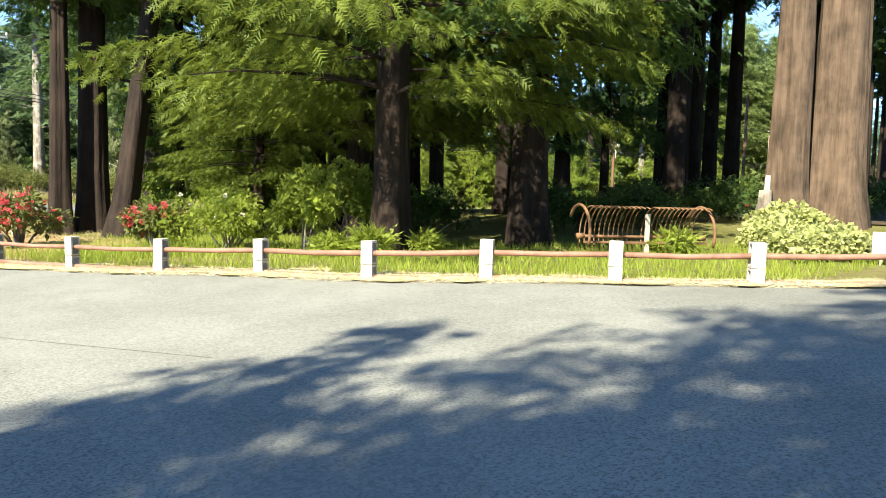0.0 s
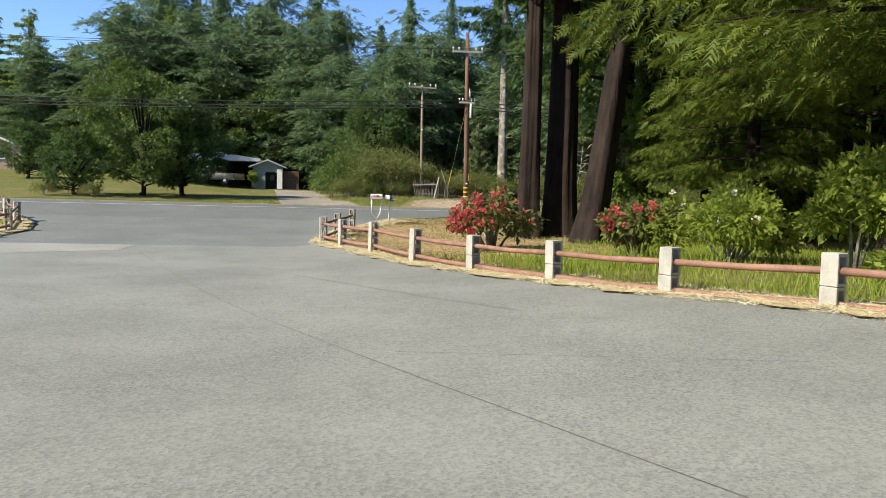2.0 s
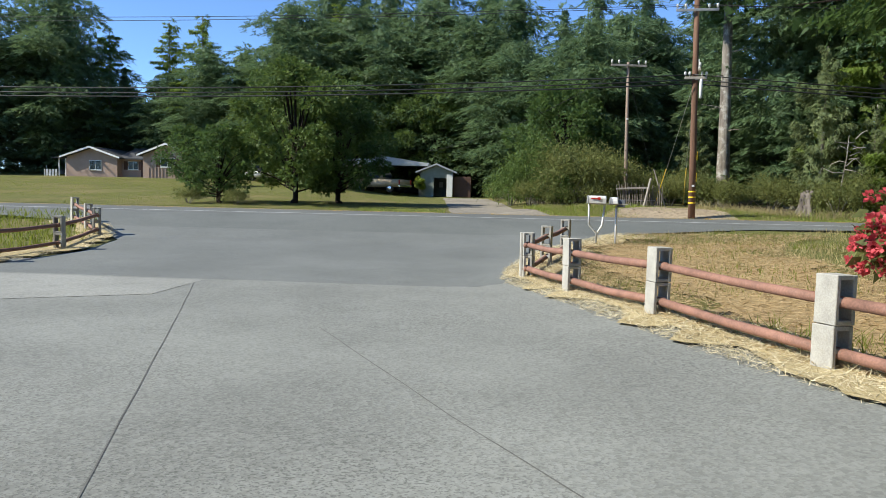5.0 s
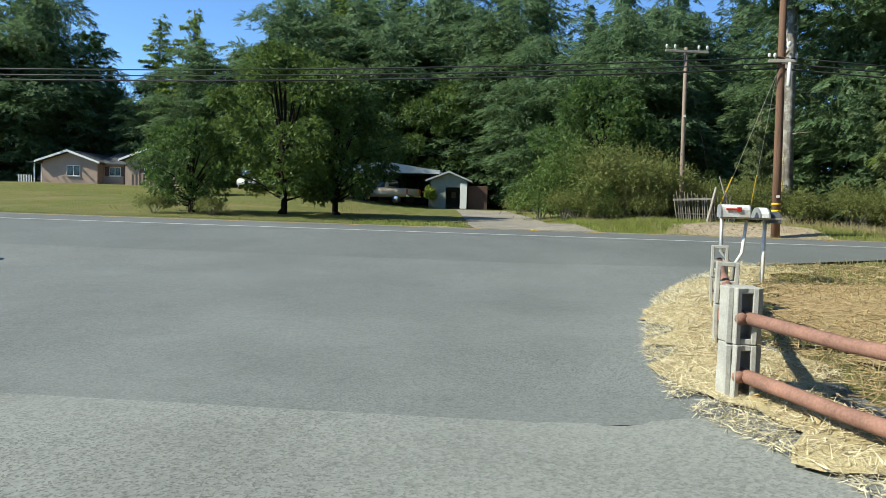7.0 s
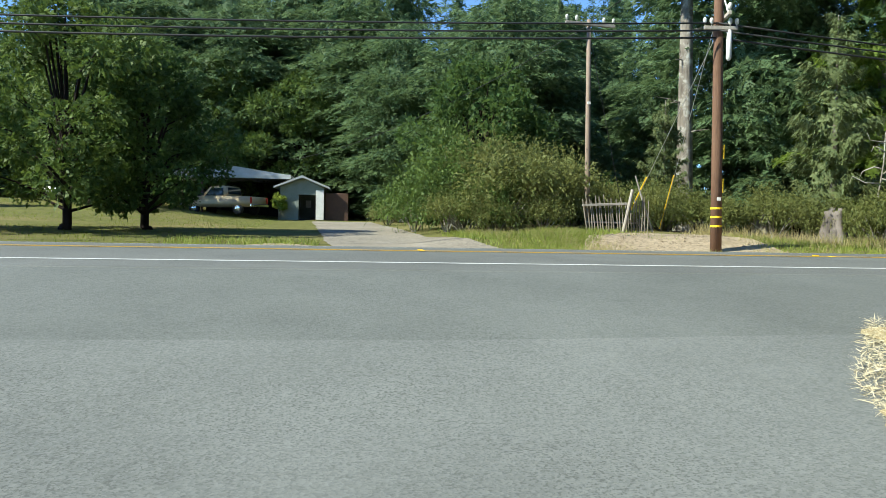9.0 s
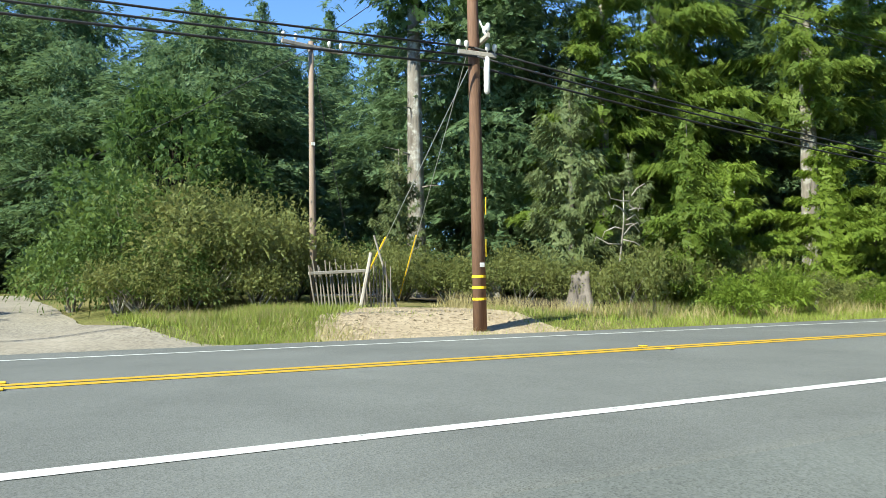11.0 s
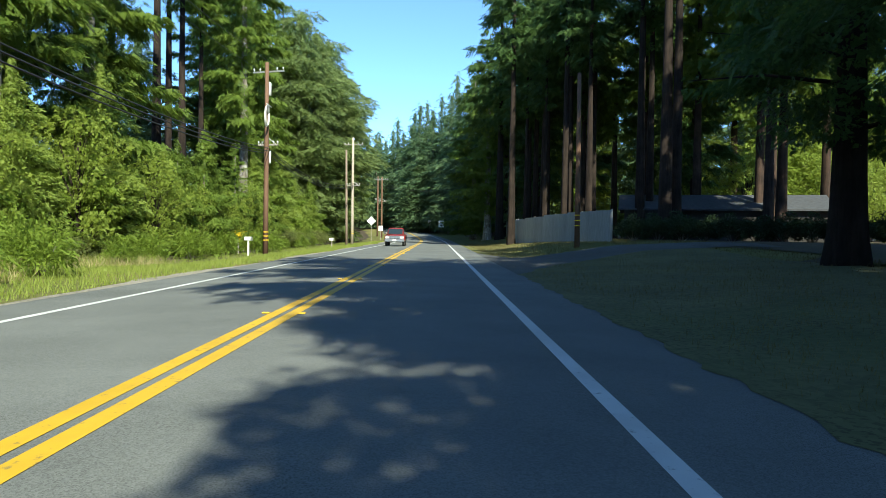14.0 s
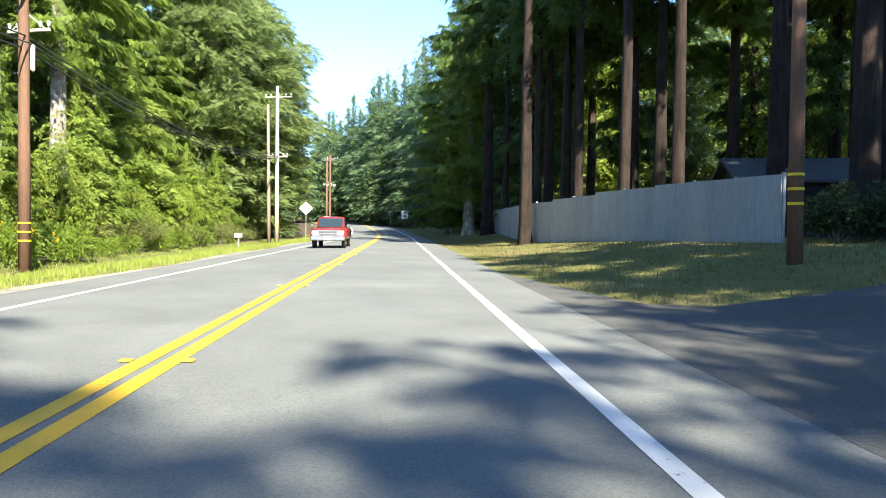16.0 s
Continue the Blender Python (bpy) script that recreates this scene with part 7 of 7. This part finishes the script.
hz = h(-36, 85.5)
house = thing("house", (-36.3, 85.5, hz), "low tan bungalow with two gables and white trim", "house")
gable_block(house, -6.6, -1.2, 0, 9, 1.95, 2.85, "wall_pink")
gable_block(house, 1.8, 6.9, -0.6, 9, 2.25, 3.25, "wall_pink")
bm = prism([(-0.02, -0.3), (7, -0.3), (7, 1.95), (3.5, 3.0), (-0.02, 1.95)], 3.2, axis="x")
bmesh.ops.translate(bm, verts=bm.verts, vec=(0.3, 1.0, 0))
part("wall", bm, M["wall_pink"], house)
for s, (ya, yb) in enumerate(((-0.6, 3.5), (8.6, 3.5))):
    bm = prism([(yb, 3.05), (ya, 1.8), (ya, 1.93), (yb, 3.2)], 3.6, axis="x")
    bmesh.ops.translate(bm, verts=bm.verts, vec=(0.3, 1.0, 0))
    part("roof", bm, M["roof"], house, "dark shingle roof slope")
window(house, -3.5, 1.15, 1.3, 1.0, -0.03)
window(house, 0.0, 1.2, 1.1, 0.85, 0.97, True)
window(house, 4.4, 1.5, 1.5, 0.9, -0.63, True)
part("vent", box((0.4, 0.05, 0.35), (4.35, -0.62, 2.7), 0.01), M["brown"], house)
part("door", box((0.95, 0.08, 1.95), (1.3, 0.98, 0.9), 0.01), M["brown"], house, "dark brown front door")
for x in (-7.6, -6.9):
    part("porch_post", box((0.1, 0.1, 2.1), (x, 0.4, 0.8), 0.01), M["white"], house, "white porch post")
part("porch_roof", box((1.6, 3.0, 0.12), (-7.3, 1.4, 1.85), 0.02), M["roof"], house)
for i in range(9):
    part("picket", box((0.07, 0.03, 0.8), (-8.9 + i * 0.16, 0.0, 0.25), 0.008), M["white"], house, "white picket")
for i in range(6):
    part("board", box((0.12, 0.03, 1.2), (2.4 + i * 0.35, -0.65, 0.45), 0.006), M["wall_pink"], house, "vertical siding board")

sz = h(-3.7, 75)
shed = thing("shed", (-3.7, 75, sz), "small weathered shed with a dark doorway and white trim", "shed")
bm = bmesh.new()
for a, b in ((-1.65, -0.5), (0.6, 1.1)):
    box((b - a, 0.12, 2.2), ((a + b) / 2, 0, 1.0), 0.0, bm)
box((1.1, 0.12, 0.5), (0.05, 0, 1.85), 0.0, bm)
for a in (-1.6, 1.05):
    box((0.12, 3.4, 2.2), (a, 1.75, 1.0), 0.0, bm)
box((2.7, 0.12, 2.2), (-0.28, 3.45, 1.0), 0.0, bm)
part("wall", bm, M["wall_grey"], shed)
part("gable", prism([(-1.65, 2.1), (1.1, 2.1), (-0.28, 2.65)], 0.12), M["wall_grey"], shed)
for s in (-1, 1):
    e = -0.28 + s * 1.75
    bm = prism([(-0.28, 2.68), (e, 1.98), (e, 2.1), (-0.28, 2.82)], 4.2)
    bmesh.ops.translate(bm, verts=bm.verts, vec=(0, 1.7, 0))
    part("roof", bm, M["roof_metal"], shed, "pale sheet roof slope")
part("interior_floor", box((2.6, 3.3, 0.06), (-0.28, 1.75, 0.02), 0.0), M["void"], shed)
part("door", box((0.5, 0.06, 1.9), (0.85, -0.1, 0.95), 0.01), M["white"], shed, "white door leaf standing open")
part("small_window", box((0.35, 0.03, 0.5), (-0.1, 3.37, 1.1), 0.0), M["white"], shed, "pale back window")
bm = box((1.5, 2.6, 1.9), (1.9, 1.6, 0.8), 0.02)
part("lean_to", bm, M["brown"], shed, "low dark lean-to")
vine = shrub("wall_vine", 51, 0.5, 2.1, 1400, 0.16, "broad_lit", "bright green vine climbing the shed's corner", 14, 4, 0.3, "vine")
put(vine, -5.4, 74.6, 1.0, 0)
put(vine, -5.35, 74.75, 0.8, 70, 1.35)
put(bramble_b, 1.7, 73.4, 0.45, 90)

cz = h(-8.5, 78)
port = thing("carport", (-8.9, 78.5, cz), "open carport with a pale sheet roof", "carport")
bm = prism([(-4.2, 2.35), (4.2, 2.35), (4.2, 2.5), (0, 3.1), (-4.2, 2.5)], 6.5)
part("roof", bm, M["roof_metal"], port)
part("fascia", box((8.4, 0.06, 0.28), (0, -3.28, 2.4), 0.01), M["roof_metal"], port)
for x in (-4.0, -1.4, 4.0):
    for y in (-3.0, 3.0):
        part("post", box((0.14, 0.14, 2.6), (x, y, 1.1), 0.015), M["brown"], port)
part("back_wall", box((8.2, 0.12, 2.5), (0, 3.15, 1.1), 0.0), M["void"], port, "back wall coloured near-black for the shade inside")


# ---- vehicles ----
def wheel(parent, x, y, r, w=0.22):
    ty = part("wheel", tube([(x, y - w / 2, r), (x, y - w / 2 + 0.03, r), (x, y + w / 2 - 0.03, r), (x, y + w / 2, r)], [r * 0.88, r, r, r * 0.88], 22), M["rubber"], parent, "black tyre", True)
    s = 1 if y > 0 else -1
    part("rim", tube([(x, y + s * (w / 2 - 0.02), r), (x, y + s * (w / 2 + 0.012), r)], [r * 0.62, r * 0.5], 16), M["chrome"], ty, "bright wheel rim", True)


def pickup(name, x, y, turn, mat, label):
    """A pickup truck that faces its own +x."""
    ob = thing(name, (x, y, max(h(x, y), float(road_z(x, y)) + 0.012 if 36 < y - float(bend(x)) < 46.4 else -9)), label, "pickup truck", turn=turn)
    low = [(-2.6, 0.5), (2.55, 0.45), (2.62, 0.62), (2.6, 0.95), (2.45, 1.06), (1.15, 1.14), (-0.5, 1.14), (-2.62, 1.1), (-2.66, 0.7)]
    bm = prism(low, 1.9)
    bmesh.ops.bevel(bm, geom=bm.edges[:], offset=0.05, segments=2, affect="EDGES")
    part("body", bm, M[mat], ob, "", True)
    bm = prism([(1.2, 1.1), (0.55, 1.72), (0.35, 1.78), (-0.55, 1.78), (-0.72, 1.7), (-0.8, 1.1)], 1.62)
    for v in bm.verts:
        if v.co.z > 1.5:
            v.co.y *= 0.86
    bmesh.ops.bevel(bm, geom=bm.edges[:], offset=0.035, segments=2, affect="EDGES")
    cab = part("cab", bm, M[mat], ob, "", True)
    ws = Matrix.Translation((0.9, 0, 1.42)) @ Matrix.Rotation(radians(-46.5), 4, "Y")
    part("windscreen", box((0.02, 1.36, 0.72), (0, 0, 0), 0.0, turn=ws), M["glass"], cab, "dark windscreen")
    part("rear_window", box((0.02, 1.25, 0.4), (-0.785, 0, 1.47), 0.0, turn=Matrix.Rotation(radians(8), 4, "Y")), M["glass"], cab)
    for s in (-1, 1):
        bm = prism([(0.8, 1.16), (0.42, 1.64), (-0.5, 1.64), (-0.58, 1.16)], 0.02)
        bmesh.ops.transform(bm, matrix=Matrix.Translation((0, s * 0.762, 0)) @ Matrix.Rotation(0, 4, "X"), verts=bm.verts)
        for v in bm.verts:
            v.co.y = s * (0.83 - (v.co.z - 1.1) * 0.165) + (v.co.y - s * 0.762)
        part("side_window", bm, M["glass"], cab)
        part("mirror", box((0.12, 0.2, 0.18), (0.85, s * 1.05, 1.25), 0.03), M["dark_metal"], ob)
        part("headlight", box((0.06, 0.34, 0.17), (2.61, s * 0.70, 0.84), 0.02), M["lamp_glass"], ob, "clear headlight")
        part("tail_light", box((0.05, 0.16, 0.36), (-2.65, s * 0.84, 0.88), 0.015), M["red"], ob, "red tail light")
        wheel(ob, 1.65, s * 0.82, 0.37)
        wheel(ob, -1.7, s * 0.82, 0.37)
    grille = part("grille", box((0.05, 1.74, 0.34), (2.6, 0, 0.84), 0.02), M["dark_reflect_chrome"], ob, "chrome grille surround")
    for z in (0.765, 0.9):
        part("grille_opening", box((0.03, 0.98, 0.095), (2.625, 0, z), 0.008), M["dark_metal"], grille)
    part("bumper", box((0.18, 1.9, 0.24), (2.66, 0, 0.55), 0.05), M["dark_reflect_chrome"], ob, "chrome front bumper")
    part("bumper", box((0.16, 1.8, 0.18), (-2.68, 0, 0.56), 0.04), M["chrome"], ob, "chrome rear bumper")
    part("number_plate", box((0.02, 0.36, 0.16), (2.75, 0, 0.58), 0.004), M["box_white"], ob, "plain pale plate")
    return ob


def sedan(name, x, y, turn, mat, label, category="car", tall=0.0):
    ob = thing(name, (x, y, h(x, y)), label, category, turn=turn)
    bm = prism([(-2.2, 0.35), (2.15, 0.32), (2.25, 0.6), (2.0, 0.78), (0.9, 0.9), (-1.5, 0.94), (-2.22, 0.86)], 1.74)
    bmesh.ops.bevel(bm, geom=bm.edges[:], offset=0.06, segments=2, affect="EDGES")
    part("body", bm, M[mat], ob, "", True)
    bm = prism([(1.0, 0.88), (0.3, 1.36 + tall), (-0.9 - tall, 1.4 + tall), (-1.8 - tall * 0.4, 0.92)], 1.5)
    for v in bm.verts:
        if v.co.z > 1.2:
            v.co.y *= 0.84
    bmesh.ops.bevel(bm, geom=bm.edges[:], offset=0.05, segments=2, affect="EDGES")
    cab = part("cabin", bm, M["glass"], ob, "dark window band", True)
    part("roof", box((1.25, 1.24, 0.05), (-0.32, 0, 1.39 + tall), 0.02), M[mat], ob)
    for s in (-1, 1):
        for x_ in (1.35, -1.35):
            wheel(ob, x_, s * 0.76, 0.31, 0.2)
        part("headlight", box((0.06, 0.3, 0.13), (2.2, s * 0.6, 0.62), 0.02), M["lamp_glass"], ob)
        part("tail_light", box((0.06, 0.3, 0.14), (-2.2, s * 0.62, 0.75), 0.02), M["red"], ob)
    part("bumper", box((0.1, 1.7, 0.18), (-2.24, 0, 0.48), 0.03), M[mat], ob)
    part("number_plate", box((0.02, 0.36, 0.14), (-2.27, 0, 0.68), 0.004), M["box_white"], ob, "plain pale plate")
    return ob


pickup("pickup_truck", 95.0, 43.1, 180, "car_red", "red pickup truck with chrome bumper on the highway")
pickup("pickup_truck", -8.9, 75.4, 152, "car_tan", "faded tan pickup parked under the carport")
sedan("car", -17.9, 83.2, 60, "car_white", "white sedan parked on the lawn by the trees")
sedan("van", -22.0, 83, -60, "car_white", "white van parked beside the tan house", "van", 0.55)

# ---- board fence and buildings among the redwoods ----
WALL = [(75.4, 26.6), (79.6, 27.9), (84.2, 29.2), (89.2, 30.3), (94.6, 31.2), (104, 30.9), (115, 30.1), (126, 29.2), (141, 27.9)]
bf = thing("board_fence", (WALL[0][0], WALL[0][1], 0), "tall grey board fence along the shaded grove", "fence")
fr = random.Random(3)
for a, b in zip(WALL, WALL[1:]):
    A, B = Vector(a), Vector(b)
    n = max(1, round((B - A).length / 2.4))
    for i in range(n):
        p, q = A.lerp(B, i / n), A.lerp(B, (i + 1) / n)
        c = (p + q) / 2
        L = (q - p).length
        yaw = math.atan2(q.y - p.y, q.x - p.x)
        z = h(c.x, c.y)
        T = Matrix.Rotation(yaw, 4, "Z")
        o = Vector((c.x - WALL[0][0], c.y - WALL[0][1], z + 1.1 + fr.uniform(-0.03, 0.03)))
        k = 12
        out = []
        for j in range(k):
            u0, u1, off = -L / 2 + j * L / k, -L / 2 + (j + 1) * L / k, -0.016 + fr.uniform(-0.004, 0.004)
            out += [(u0 + 0.006, off), (u1 - 0.006, off), (u1 - 0.002, 0.0), (u1 + 0.002, 0.0)]
        out = out[:-1] + [(L / 2, 0.014), (-L / 2, 0.014)]
        bm = bmesh.new()
        lo = [bm.verts.new(o + T @ Vector((u, w, -1.18))) for u, w in out]
        hi = [bm.verts.new(o + T @ Vector((u, w, 1.18))) for u, w in out]
        bm.faces.new(lo[::-1]), bm.faces.new(hi)
        for j in range(len(out)):
            bm.faces.new((lo[j], lo[(j + 1) % len(out)], hi[(j + 1) % len(out)], hi[j]))
        bmesh.ops.recalc_face_normals(bm, faces=bm.faces[:])
        part("panel", bm, M["fence_wall"], bf)
        part("post", box((0.11, 0.11, 2.5), o + T @ Vector((-L / 2, -0.09, 0)), 0.01, turn=T), M["fence_wall"], bf)


def cabin(x, y, w, d, eave, apex, turn, wall, label):
    ob = thing("cabin", (x, y, h(x, y)), label, "building", turn=turn)
    bm = prism([(-w / 2, -0.3), (w / 2, -0.3), (w / 2, eave), (0, apex), (-w / 2, eave)], d)
    part("wall", bm, M[wall], ob)
    for s in (-1, 1):
        e = s * (w / 2 + 0.5)
        ze = eave - (apex - eave) / (w / 2) * 0.5
        part("roof", prism([(0, apex + 0.03), (e, ze + 0.03), (e, ze + 0.17), (0, apex + 0.2)], d + 1.0), M["roof"], ob, "dark roof slope")
    for xx in (-w / 4, w / 4):
        window(ob, xx, eave * 0.55, 1.1, 0.9, -d / 2 - 0.03)
    return ob


cabin(86.8, 14.4, 8, 16, 2.6, 3.8, -15, "dark_boards", "low building with shade-dark walls and a grey roof behind the hedge")
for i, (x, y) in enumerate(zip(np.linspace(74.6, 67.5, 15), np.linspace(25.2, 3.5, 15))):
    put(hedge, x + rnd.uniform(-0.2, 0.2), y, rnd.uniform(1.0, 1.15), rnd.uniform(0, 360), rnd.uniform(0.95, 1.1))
for x, y, s in ((56, 12, 0.9), (50, 12, 1.0), (46, 13.5, 1.0)):
    put(under, x, y, s, rnd.uniform(0, 360))
